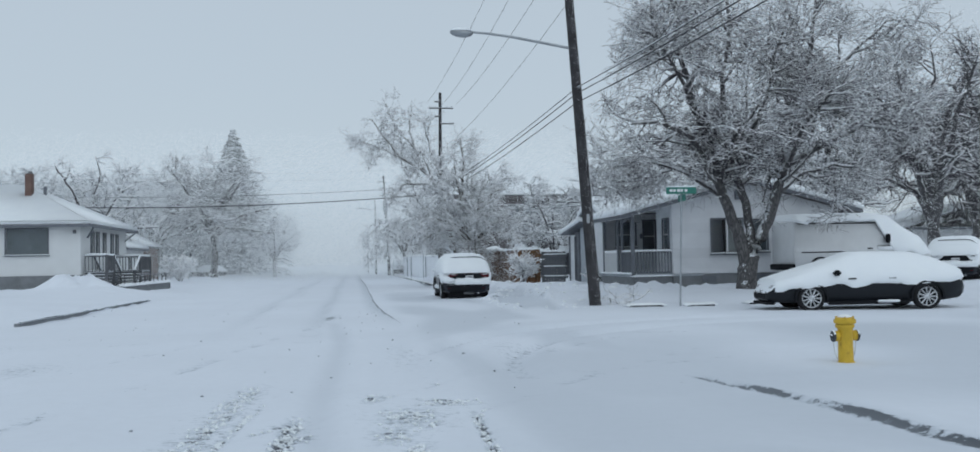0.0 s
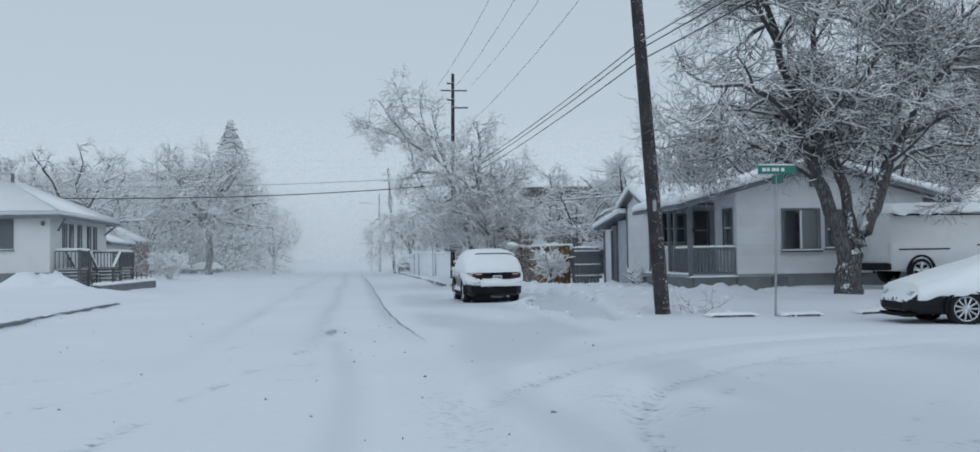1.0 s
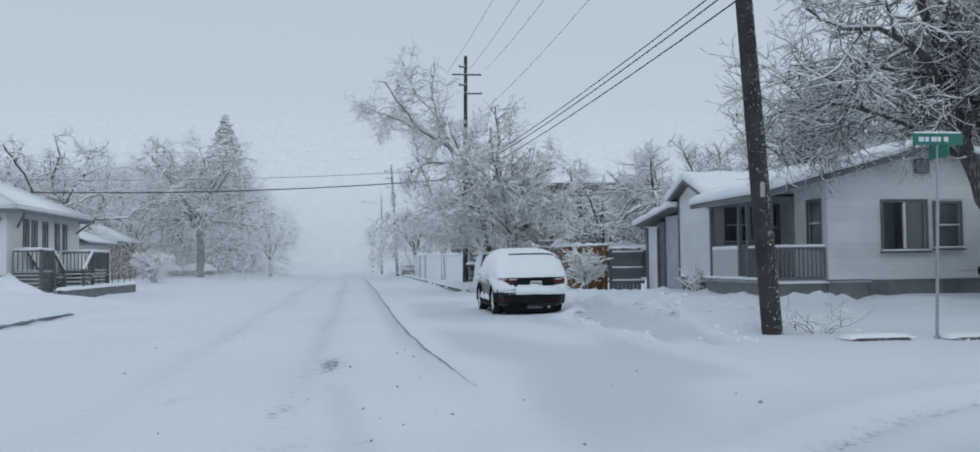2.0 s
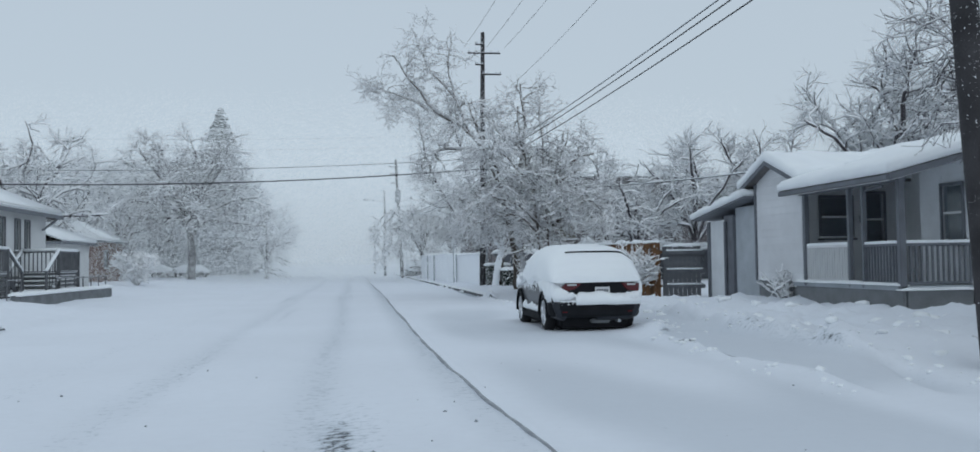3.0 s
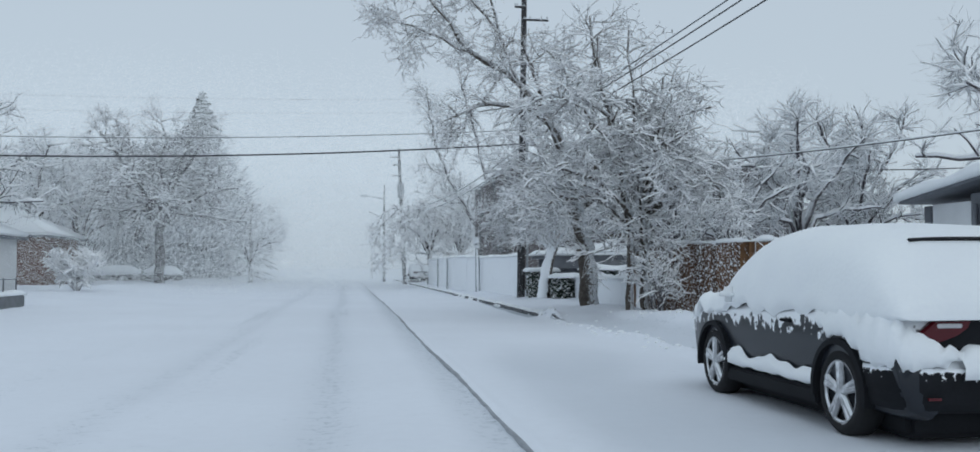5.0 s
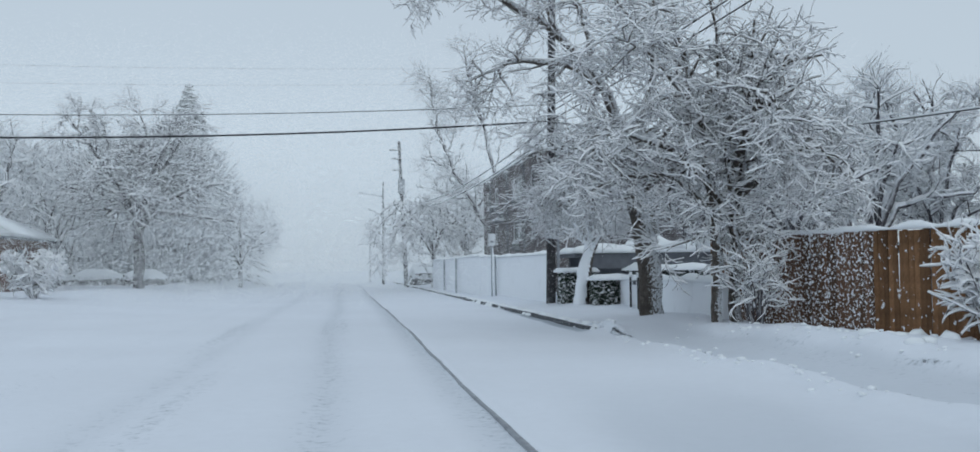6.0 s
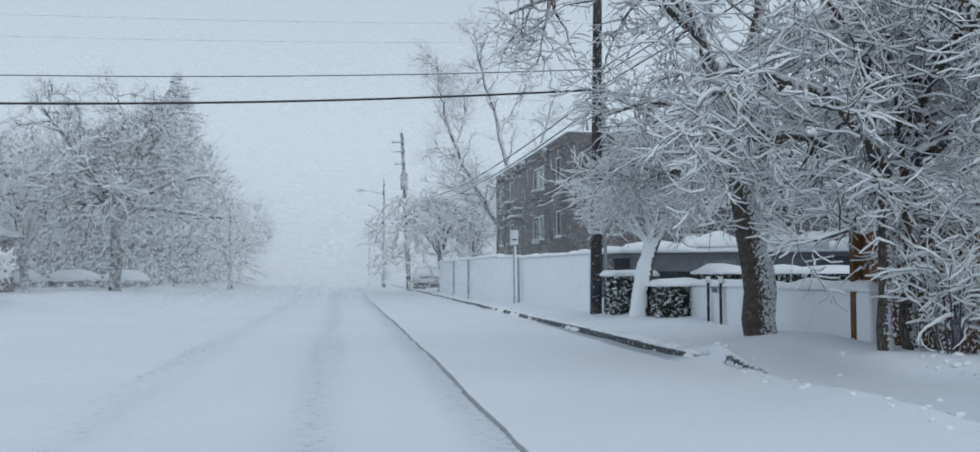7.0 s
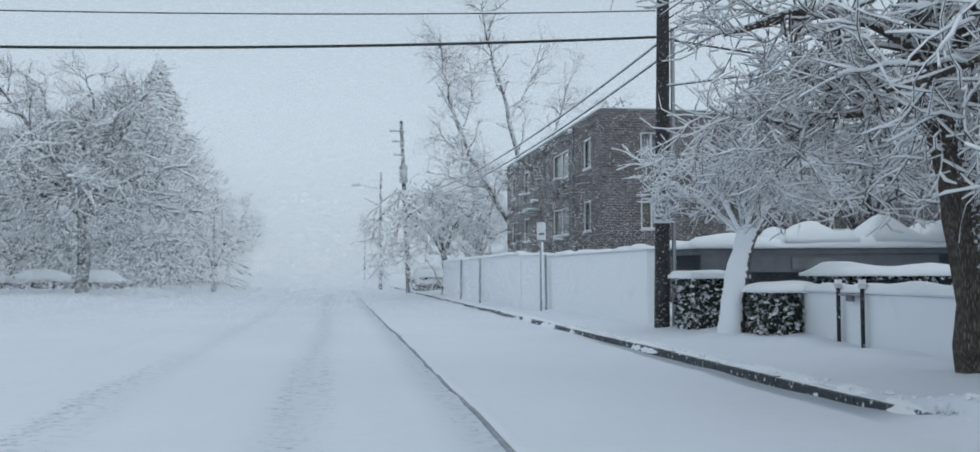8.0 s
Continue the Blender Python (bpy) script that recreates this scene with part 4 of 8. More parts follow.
def cable(name, a, b, sag, r, label, snow=0.0, n=40):
    """A hanging cable between two points, with a thread of snow on it where snow is given."""
    t = np.linspace(0, 1, n)
    p = np.outer(1 - t, a) + np.outer(t, b)
    p[:, 2] -= sag * 4 * t * (1 - t)
    root = placed(name, *a, label, "cable", "overhead cables")
    v, f = tubes([(p, np.full(n, r))], 6)
    part("strand", mesh_of("strand", v, f, M["wire"], True), None, root)
    if snow:
        q = p.copy()
        q[:, 2] += r + snow * 0.4
        v, f = tubes([(q, np.full(n, snow))], 5)
        part("snow_on_cable", mesh_of("snow_on_cable", v, f, M["snow"], True), None, root)
    return root


for dx0, dx1, za, zb in ((-1.05, -1.0, 12.4, 12.5), (-0.1, 0.15, 12.4, 12.5), (0.95, 1.1, 12.4, 12.5)):
    cable("power_line", (6.65 + dx0, 26.66, za), (6.38 + dx1, 64.36, zb), 0.55, 0.008, "thin black power line between the poles")
    cable("power_line", (8.0 + dx0, -18.14, 12.4), (6.65 + dx0, 26.66, za), 0.55, 0.008, "thin black power line between the poles")
cable("power_line", (7.0, 26.7, 9.6), (6.34, 64.4, 9.3), 0.5, 0.007, "single thin line below the crossarms")
cable("power_line", (8.0, -18.0, 9.6), (7.0, 26.7, 9.6), 0.5, 0.012, "single thin line below the crossarms")
for dz, r, sn in ((0.0, 0.016, 0.0), (0.17, 0.012, 0.013), (-0.28, 0.016, 0.0)):
    cable("telephone_cable", (7.05, 26.62, 6.55 + dz), (6.2, 64.33, 6.48 + dz), 0.24, r, "heavy black telephone cable along the street", sn)
    cable("telephone_cable", (8.0, -18.2, 6.6 + dz), (7.05, 26.62, 6.55 + dz), 0.5, r, "heavy black telephone cable along the street", sn)
for dz in (0.0, -0.35):
    cable("service_cable", (6.2, 64.6, 6.1 + dz), (4.2, 110.0, 6.6 + dz), 0.75, 0.018, "cable thick with clinging snow", 0.028)
cable("crossing_cable", (6.1, 64.4, 6.2), (-34.0, 64.0, 6.35), 0.85, 0.028, "black cable slung across the street", 0.0, 60)
cable("crossing_wire", (6.1, 64.4, 6.75), (-34.0, 64.0, 6.9), 0.7, 0.012, "thin wire slung across the street", 0.012, 60)
cable("crossing_wire", (6.3, 64.4, 8.0), (-34.0, 64.0, 8.3), 0.5, 0.0022, "thin wire slung across the street", 0.0, 60)
cable("crossing_wire", (6.3, 64.4, 7.5), (-34.0, 64.0, 7.7), 0.5, 0.0022, "thin wire slung across the street", 0.0, 60)
cable("crossing_cable", (6.3, 64.5, 6.2), (30, 66, 6.0), 0.6, 0.022, "black cable running to the houses behind", 0.0)
cable("service_cable", (12.0, 46.5, 3.2), (30, 60, 4.2), 0.3, 0.02, "cable coated with snow behind the fence", 0.03)
cable("service_cable", (6.3, 64.5, 5.2), (16.5, 38.0, 4.6), 0.5, 0.015, "cable coated with snow running to the house", 0.02)

sz = height(9.55, 24.7)
sign = placed("street_name_sign", 9.55, 24.7, sz, "green street name plates on a thin steel post", "street sign")
part("post", rod((9.55, 24.7, sz - 0.1), (9.68, 24.7, 3.5), 0.028, 0.028, 8), M["metal"], sign)
for a, b, z0 in (((9.2, 24.68), (10.12, 24.66), 3.27), ((9.66, 24.42), (9.70, 24.95), 3.05)):
    pl = part("plate", block((min(a[0], b[0]), min(a[1], b[1]), z0), (max(a[0], b[0]), max(a[1], b[1]), z0 + 0.2), 0.006), M["sign_green"], sign, "green plate")
    if b[0] - a[0] > 0.5:
        for i, w in enumerate((0.09, 0.07, 0.10, 0.06, 0.08)):
            part("print_bar", block((9.30 + i * 0.115, 24.652, z0 + 0.06), (9.30 + i * 0.115 + w, 24.658, z0 + 0.14)), M["sign_white"], pl)
part("snow_on_plate", block((9.22, 24.655, 3.472), (10.1, 24.69, 3.50), 0.01), M["snow"], sign)

kz = height(5.75, 74.0)
ks = placed("parking_sign", 5.75, 74.0, kz, "small white sign on two snowy steel posts", "street sign")
part("post", rod((5.72, 74.0, kz - 0.1), (5.72, 74.0, 2.9), 0.035, 0.035, 8), M["metal"], ks)
part("post", rod((5.90, 74.1, kz - 0.1), (5.88, 74.1, 1.9), 0.035, 0.035, 8), M["metal"], ks)
part("plate", block((5.58, 73.93, 2.35), (5.86, 73.96, 2.88), 0.01), M["sign_white"], ks)
part("print_bar", block((5.64, 73.922, 2.5), (5.80, 73.927, 2.56)), M["ink"], ks)
part("snow_on_post", block((5.73, 73.95, 0.5), (5.79, 74.02, 2.3), 0.02), M["snow"], ks)

# ---- fire hydrant ----
def hydrant(x, y):
    z = height(x, y) - 0.06
    root = thing("fire_hydrant", x, y, z, "yellow iron fire hydrant standing in snow", "fire hydrant", 4)
    root.scale = (0.80, 0.80, 1.12)
    bm = bmesh.new()
    prof = ((0.155, 0.0), (0.155, 0.05), (0.12, 0.07), (0.118, 0.44), (0.15, 0.46), (0.15, 0.49), (0.12, 0.505))
    rings = []
    for r, zz in prof:
        rings.append([bm.verts.new((r * math.cos(a), r * math.sin(a), zz)) for a in (i * math.tau / 20 for i in range(20))])
    for a, b in zip(rings, rings[1:]):
        for i in range(20):
            bm.faces.new((a[i], a[(i + 1) % 20], b[(i + 1) % 20], b[i]))
    bm.faces.new(rings[0][::-1])
    bm.faces.new(rings[-1])
    part("barrel", bm, M["yellow"], root, "", True)
    bm = bmesh.new()
    rings = []
    for r, zz in ((0.155, 0.5), (0.175, 0.51), (0.175, 0.55), (0.15, 0.56), (0.12, 0.575), (0.05, 0.58), (0.04, 0.60)):
        rings.append([bm.verts.new((r * math.cos(a), r * math.sin(a), zz)) for a in (i * math.tau / 20 for i in range(20))])
    for a, b in zip(rings, rings[1:]):
        for i in range(20):
            bm.faces.new((a[i], a[(i + 1) % 20], b[(i + 1) % 20], b[i]))
    bm.faces.new(rings[-1])
    part("bonnet", bm, M["yellow"], root, "", True)
    for s in (-1, 1):
        nz = part("nozzle", rod((s * 0.1, 0, 0.36), (s * 0.2, 0, 0.36), 0.06, 0.06, 12), M["yellow"], root, "", True)
        part("cap", rod((s * 0.2, 0, 0.36), (s * 0.235, 0, 0.36), 0.07, 0.065, 10), M["kerb"], nz, "dark cap")
        part("cap_nut", rod((s * 0.235, 0, 0.36), (s * 0.27, 0, 0.36), 0.025, 0.022, 5), M["kerb"], nz)
        t = np.linspace(0, 1, 9)
        ch = np.stack([s * (0.2 - 0.07 * t + 0.02 * np.sin(t * 3)), 0.02 + 0 * t, 0.33 - 0.24 * t - 0.03 * np.sin(t * math.pi)], -1)
        v, f = tubes([(ch, np.full(9, 0.01))], 5)
        part("chain", mesh_of("chain", v, f, M["sign_white"]), None, nz, "snowy chain")
    for i in range(6):
        q = i * math.tau / 6
        part("flange_bolt", rod((0.15 * math.cos(q), 0.15 * math.sin(q), 0.51), (0.15 * math.cos(q), 0.15 * math.sin(q), 0.585), 0.017, 0.015, 6), M["yellow"], root)
    bm = bmesh.new()
    bmesh.ops.create_uvsphere(bm, u_segments=16, v_segments=8, radius=0.11)
    for q in bm.verts:
        q.co = Vector((q.co.x, q.co.y, 0.575 + q.co.z * (0.35 if q.co.z > 0 else 0.2)))
    part("snow_cap", bm, M["snow"], root, "thin pad of snow", True)
    return root


hydrant(6.48, 9.6)


# ---- vehicles ----
def loft(rings, closed=True):
    bm = bmesh.new()
    vs = [[bm.verts.new(p) for p in r] for r in rings]
    n = len(vs[0])
    for a, b in zip(vs, vs[1:]):
        for i in range(n - 1):
            bm.faces.new((a[i], a[i + 1], b[i + 1], b[i]))
    if closed:
        bm.faces.new(vs[0])
        bm.faces.new(vs[-1][::-1])
    return bm


def car_ring(y, wl, zl, wb, zb, wt, zt):
    half = [(wl * 0.8, zl), (wl, zl + 0.06), (wb - 0.01, zl * 0.35 + zb * 0.65), (wb, zb - 0.04), (wb - 0.03, zb), (wt + 0.03, max(zb + 0.01, zt - 0.07)), (wt * 0.9, zt - 0.02), (wt * 0.5, zt)]
    return [(-x, y, z) for x, z in half] + [(0, y, zt + 0.012)] + [(x, y, z) for x, z in half[::-1]] + [(0, y, zl)]


def fill_in(stations, k):
    """More sections between the given ones, on a smooth line."""
    a = np.array(stations, dtype=float)
    t, tt = np.arange(len(a)), np.linspace(0, len(a) - 1, (len(a) - 1) * k + 1)
    return np.stack([np.interp(tt, t, a[:, j]) for j in range(a.shape[1])], -1)


def wheel(parent, x, y, r, w, spokes=5):
    s = 1 if x > 0 else -1
    bm = bmesh.new()
    prof = [(r * 0.72, w / 2), (r * 0.9, w / 2), (r * 0.985, w * 0.36), (r, 0), (r * 0.985, -w * 0.36), (r * 0.9, -w / 2), (r * 0.72, -w / 2)]
    rings = [[bm.verts.new((x + s * d, y + q * math.cos(a), r + q * math.sin(a))) for a in (i * math.tau / 28 for i in range(28))] for q, d in prof]
    for a, b in zip(rings, rings[1:] + rings[:1]):
        for i in range(28):
            bm.faces.new((a[i], a[(i + 1) % 28], b[(i + 1) % 28], b[i]))
    ty = part("wheel", bm, M["tyre"], parent, "black tyre packed with snow", True)
    bm = rod((x + s * (w / 2 - 0.06), y, r), (x + s * (w / 2 - 0.045), y, r), r * 0.72, r * 0.72, 24)
    part("rim_well", bm, M["plastic"], ty)
    bm = bmesh.new()
    for i in range(spokes):
        a = i * math.tau / spokes + 0.3
        for da in ((-0.13, 0.13) if spokes < 8 else (0.0,)):
            rod((x + s * (w / 2 - 0.02), y, r), (x + s * (w / 2 - 0.015), y + r * 0.69 * math.cos(a + da), r + r * 0.69 * math.sin(a + da)), 0.034 if spokes < 8 else 0.018, 0.024 if spokes < 8 else 0.016, 6, bm)
    rod((x + s * (w / 2 - 0.035), y, r), (x + s * (w / 2 - 0.005), y, r), 0.07, 0.055, 12, bm)
    hoop = [(x + s * (w / 2 - 0.018), y + r * 0.70 * math.cos(q), r + r * 0.70 * math.sin(q)) for q in (k * math.tau / 24 for k in range(24))]
    for k in range(24):
        rod(hoop[k], hoop[(k + 1) % 24], 0.016, 0.016, 5, bm)
    part("rim", bm, M["rim"], ty, "alloy rim with split spokes")
    bm = bmesh.new()
    ring = [[bm.verts.new((x + s * (w / 2 + d), y + q * math.cos(a), r + q * math.sin(a))) for a in (math.radians(-10 + i * 10) for i in range(21))] for q, d in ((r * 1.08, -0.06), (r * 1.08, 0.035), (r * 1.22, 0.03), (r * 1.24, -0.06))]
    for a, b in zip(ring, ring[1:]):
        for i in range(20):
            bm.faces.new((a[i], a[i + 1], b[i + 1], b[i]))
    part("wheel_arch", bm, M["plastic"], parent, "black wheel arch")
    return ty


def car_snow(parent, stations, low, thick, seed, ragged=0.07, label="thick snow covering roof, glass and bonnet"):
    """A bed of snow over the upper body, its lower edge ragged; low(y) is that edge's height."""
    st = fill_in(stations, 8)
    rng = np.random.default_rng(seed)
    rows = []
    for j, (y, wl, zl, wb, zb, wt, zt) in enumerate(st):
        r = []
        for s in (-1, 1):
            n1 = float(fuzz(np.array([y * 0.9]), np.array([s * 3.0 + seed]), seed)[0])
            n2 = float(fuzz(np.array([y * 2.6]), np.array([s * 5.0 + seed]), seed + 1)[0])
            lo = low(y) + ragged * n1 + ragged * 0.7 * n2
            lo = min(lo, zt - 0.02)
            bulge = 0.03 * n1
            side = [(wb + 0.012, lo), (wb + 0.06 + bulge, lo + 0.05), (max(wb + 0.03, wt + 0.08), max(lo + 0.09, min(zb + 0.1, zt))), (wt + 0.07 + bulge, max(lo + 0.1, zt + 0.0)), (wt * 0.85, zt + thick * 0.85), (wt * 0.45, zt + thick * (1.02 + 0.06 * n2))]
            r.append([(s * x, y, z) for x, z in side])
        rows.append(r[0] + [(0, y, zt + thick * 1.05)] + r[1][::-1])
    return part("snow_cover", loft(rows), M["snow"], parent, label, True)


SUV = [(-2.25, 0.76, 0.32, 0.86, 0.58, 0.82, 0.64), (-2.22, 0.80, 0.26, 0.90, 0.62, 0.84, 0.70), (-2.17, 0.82, 0.24, 0.91, 0.80, 0.83, 1.04), (-2.02, 0.84, 0.22, 0.92, 0.98, 0.74, 1.22), (-1.62, 0.86, 0.22, 0.92, 1.0, 0.62, 1.52),
       (-1.1, 0.86, 0.22, 0.92, 1.0, 0.60, 1.60), (-0.2, 0.86, 0.22, 0.92, 0.98, 0.60, 1.62), (0.45, 0.86, 0.22, 0.92, 0.97, 0.58, 1.52), (1.05, 0.86, 0.22, 0.91, 0.96, 0.66, 1.10), (1.7, 0.84, 0.22, 0.90, 0.92, 0.68, 1.0), (2.12, 0.80, 0.25, 0.84, 0.80, 0.62, 0.88), (2.26, 0.66, 0.32, 0.68, 0.6, 0.5, 0.68)]


def suv(x, y, z, rz, label, seed):
    c = thing("parked_car", x, y, z, label, "car", rz)
    part("body", loft([car_ring(*s) for s in fill_in(SUV, 2)]), M["paint_navy"], c, "dark blue paint with snow stuck to it", True)
    # the bumper wraps round the corners
    wrap = [(-0.915, -1.72), (-0.935, -1.9), (-0.92, -2.08), (-0.85, -2.2), (-0.72, -2.27), (-0.4, -2.30), (0, -2.31), (0.4, -2.30), (0.72, -2.27), (0.85, -2.2), (0.92, -2.08), (0.935, -1.9), (0.915, -1.72)]
    rows = [[(px * k, -1.6 + (py + 1.6) * k, pz) for px, py in wrap] for k, pz in ((0.90, 0.62), (0.985, 0.63), (1.0, 0.60), (1.0, 0.46), (0.985, 0.44), (0.99, 0.38), (0.96, 0.32), (0.86, 0.29), (0.7, 0.29))]
    part("rear_bumper", loft(rows, False), M["bumper"], c, "black rear bumper flecked with snow", True)
    for s in (-1, 1):
        part("reflector", block((s * 0.66 - 0.05, -2.295, 0.40), (s * 0.66 + 0.05, -2.275, 0.42)), M["lamp_red"], c)
        part("side_sill", block((s * 0.895 - 0.03, -1.0, 0.2), (s * 0.895 + 0.03, 0.95, 0.34), 0.02), M["plastic"], c)
        part("door_handle", block((s * 0.93 - 0.015, -0.55, 0.88), (s * 0.93 + 0.015, -0.35, 0.91), 0.008), M["plastic"], c)
        part("mirror", block((s * 1.0 - 0.1, 0.62, 1.02), (s * 1.0 + 0.1, 0.78, 1.18), 0.06), M["snow"], c, "mirror caked with snow", True)
    for tips, lens in (([(-0.74, 0.885), (-0.62, 0.975), (-0.31, 0.985), (-0.33, 0.93), (-0.43, 0.865), (-0.62, 0.80)], (-0.60, -0.40)), ([(0.88, 0.955), (0.64, 0.985), (0.50, 0.98), (0.56, 0.90), (0.64, 0.82), (0.88, 0.79)], (0.62, 0.80))):
        mid = sum(p[0] for p in tips) / 6, sum(p[1] for p in tips) / 6
        rows = [[(mid[0] + (px - mid[0]) * k, yy, mid[1] + (pz - mid[1]) * k) for px, pz in tips + tips[:1]] for k, yy in ((1.0, -2.10), (1.0, -2.215), (0.9, -2.24))]
        lp = part("tail_lamp", loft(rows), M["lamp_red"], c, "red tail lamp with a pointed end")
        part("reversing_lens", block((lens[0], -2.25, 0.925), (lens[1], -2.236, 0.958), 0.006), M["lamp_clear"], lp, "clear lens")
    part("tailgate_panel", block((-0.62, -2.215, 0.66), (0.80, -2.10, 1.0), 0.02), M["plastic"], c, "black tailgate panel")
    pl = part("number_plate", block((-0.03, -2.235, 0.75), (0.27, -2.218, 0.895), 0.006), M["plate"], c, "pale number plate")
    for i in range(5):
        part("plate_bar", block((0.0 + i * 0.05, -2.239, 0.79), (0.035 + i * 0.05, -2.236, 0.855)), M["ink"], pl)
    part("exhaust", rod((0.45, -2.25, 0.22), (0.45, -1.9, 0.22), 0.035, 0.035, 10), M["metal"], c)
    # black block reaching almost to the ground, standing in for shade under the car
    part("underbody_shade", block((-0.70, -2.02, 0.07), (0.70, 1.7, 0.36), 0.05), M["plastic"], c, "black block for the underside and the shade beneath it")
    part("underbody_guard", block((-0.1, -2.1, 0.17), (0.32, -1.95, 0.26), 0.03), M["found"], c)
    for wx in (-0.80, 0.80):
        for wy in (-1.38, 1.32):
            wheel(c, wx, wy, 0.36, 0.23)
    # the hump of snow over roof, glass and bonnet: half width, lower edge and top along the car
    hump = fill_in([(-2.275, 0.84, 0.985, 1.03), (-2.25, 0.89, 0.985, 1.12), (-2.16, 0.93, 0.97, 1.26), (-2.0, 0.955, 0.95, 1.44), (-1.8, 0.965, 0.95, 1.60), (-1.55, 0.97, 0.95, 1.70), (-1.1, 0.97, 0.96, 1.76), (-0.3, 0.97, 0.97, 1.79), (0.3, 0.97, 0.97, 1.74), (0.7, 0.97, 0.96, 1.57),
                    (1.0, 0.96, 0.94, 1.34), (1.3, 0.955, 0.90, 1.20), (1.75, 0.93, 0.84, 1.12), (2.1, 0.86, 0.78, 1.02), (2.25, 0.74, 0.76, 0.88)], 6)

    def hump_at(row, k):
        """A point of the hump's section, k from -1 (left edge) over the top to 1."""
        yy, w, lo, hi = row
        a = (1 - abs(k)) * math.pi / 2
        e = 0.5
        ru = float(fuzz(np.array([yy * 0.8 + 3 * k]), np.array([k * 1.7 + seed]), seed)[0])
        rag = 0.05 * float(fuzz(np.array([yy * 2.4]), np.array([4.0 * np.sign(k) + seed]), seed + 1)[0]) + 0.05 * float(fuzz(np.array([yy * 0.9]), np.array([2.0 * np.sign(k)]), seed + 2)[0])
        low = lo + (rag if yy > -1.9 else 0.2 * rag) * math.cos(a) ** 4
        return (np.sign(k) * (w * math.cos(a) ** e - (0.05 if abs(k) == 1 else 0)) + 0.012 * ru, yy, low + (hi - lo) * math.sin(a) ** (0.66 if yy < 0.2 else 0.8) + 0.012 * ru)

    ks = [-1, -0.985, -0.95, -0.88, -0.8, -0.7, -0.58, -0.45, -0.3, -0.15, 0, 0.15, 0.3, 0.45, 0.58, 0.7, 0.8, 0.88, 0.95, 0.985, 1]
    part("snow_cover", loft([[hump_at(r, k) for k in ks] for r in hump]), M["snow"], c, "thick snow covering roof, glass and bonnet", True)
    # the slit under the roof spoiler
    srow = [r for r in hump if r[0] > -1.8][0]
    slit = []
    for i in range(13):
        k = -0.20 + 0.72 * i / 12
        p = hump_at(srow, k)
        h = 0.004 + 0.017 * math.sin(math.pi * min(1, 0.15 + 0.85 * i / 12)) ** 0.5
        slit.append([(p[0], p[1] - 0.04, p[2] - 0.012 - h), (p[0], p[1] - 0.065, p[2] - 0.012), (p[0], p[1] - 0.03, p[2] - 0.012 + h), (p[0], p[1] + 0.08, p[2] - 0.07)])
    part("spoiler_gap", loft([r + r[:1] for r in slit]), M["plastic"], c, "dark slit under the roof spoiler")
    # snow packed on the rear quarters and round the corners, under the lamps
    for s in (-1, 1):
        path = [(0.93, -1.05, 0.90, 1.05), (0.945, -1.25, 0.82, 1.08), (0.95, -1.5, 0.80, 1.08), (0.955, -1.72, 0.74, 1.08), (0.965, -1.9, 0.64, 1.06), (0.955, -2.06, 0.63, 1.04), (0.90, -2.19, 0.63, 1.0), (0.82, -2.255, 0.63, 0.93 if s < 0 else 0.80), (0.68, -2.29, 0.635, 0.83 if s < 0 else 0.78), (0.52, -2.30, 0.66, 0.76), (0.42, -2.28, 0.70, 0.73)]
        q = fill_in(path, 4)
        wob = fuzz(np.arange(len(q)) * 0.35, np.full(len(q), 2.0 * s), seed + 5) * 0.035
        rows = [[(s * (px - 0.05), py + 0.02, pb + w) for (px, py, pb, pt), w in zip(q, wob)]] + [[(s * (px + bulge), py - bulge * 0.5, pb + w + (pt - pb) * f) for (px, py, pb, pt), w in zip(q, wob)] for f, bulge in ((0.06, 0.01), (0.35, 0.03), (0.75, 0.025))] + [[(s * (px - 0.04), py + 0.03, pt + w) for (px, py, pb, pt), w in zip(q, wob)]]
        part("quarter_snow", loft(rows, False), M["snow"], c, "snow packed round the rear corner", True)
    # the shelf of the bumper
    xs = np.linspace(-0.44, 0.90, 40)
    bow = 0.10 * (np.abs(xs) / 0.9) ** 3
    up = 0.035 * fuzz(xs * 1.5, xs * 0 + 1, seed + 6)
    end = np.clip((xs + 0.47) / 0.12, 0, 1) ** 0.5
    rows = [[(x, -2.12, 0.66 + 0.13 * e) for x, e in zip(xs, end)], [(x, -2.23 + b, 0.62 + (0.15 + u) * e) for x, b, u, e in zip(xs, bow, up, end)], [(x, -2.31 + b, 0.62 + (0.12 + u) * e) for x, b, u, e in zip(xs, bow, up, end)], [(x, -2.345 + b, 0.615 + 0.04 * e) for x, b, e in zip(xs, bow, end)], [(x, -2.335 + b, 0.545 + 0.2 * u) for x, b, u in zip(xs, bow, up)], [(x, -2.27 + b, 0.54) for x, b in zip(xs, bow)]]
    part("snow_on_bumper", loft(rows, False), M["snow"], c, "shelf of snow on the bumper", True)
    part("snow_on_plate", block((0.20, -2.25, 0.68), (0.46, -2.16, 0.80), 0.05), M["snow"], c, "", True)
    # snow stuck along the doors in one ragged band
    for s in (-1, 1):
        yy = np.linspace(-0.98, 0.98, 60)
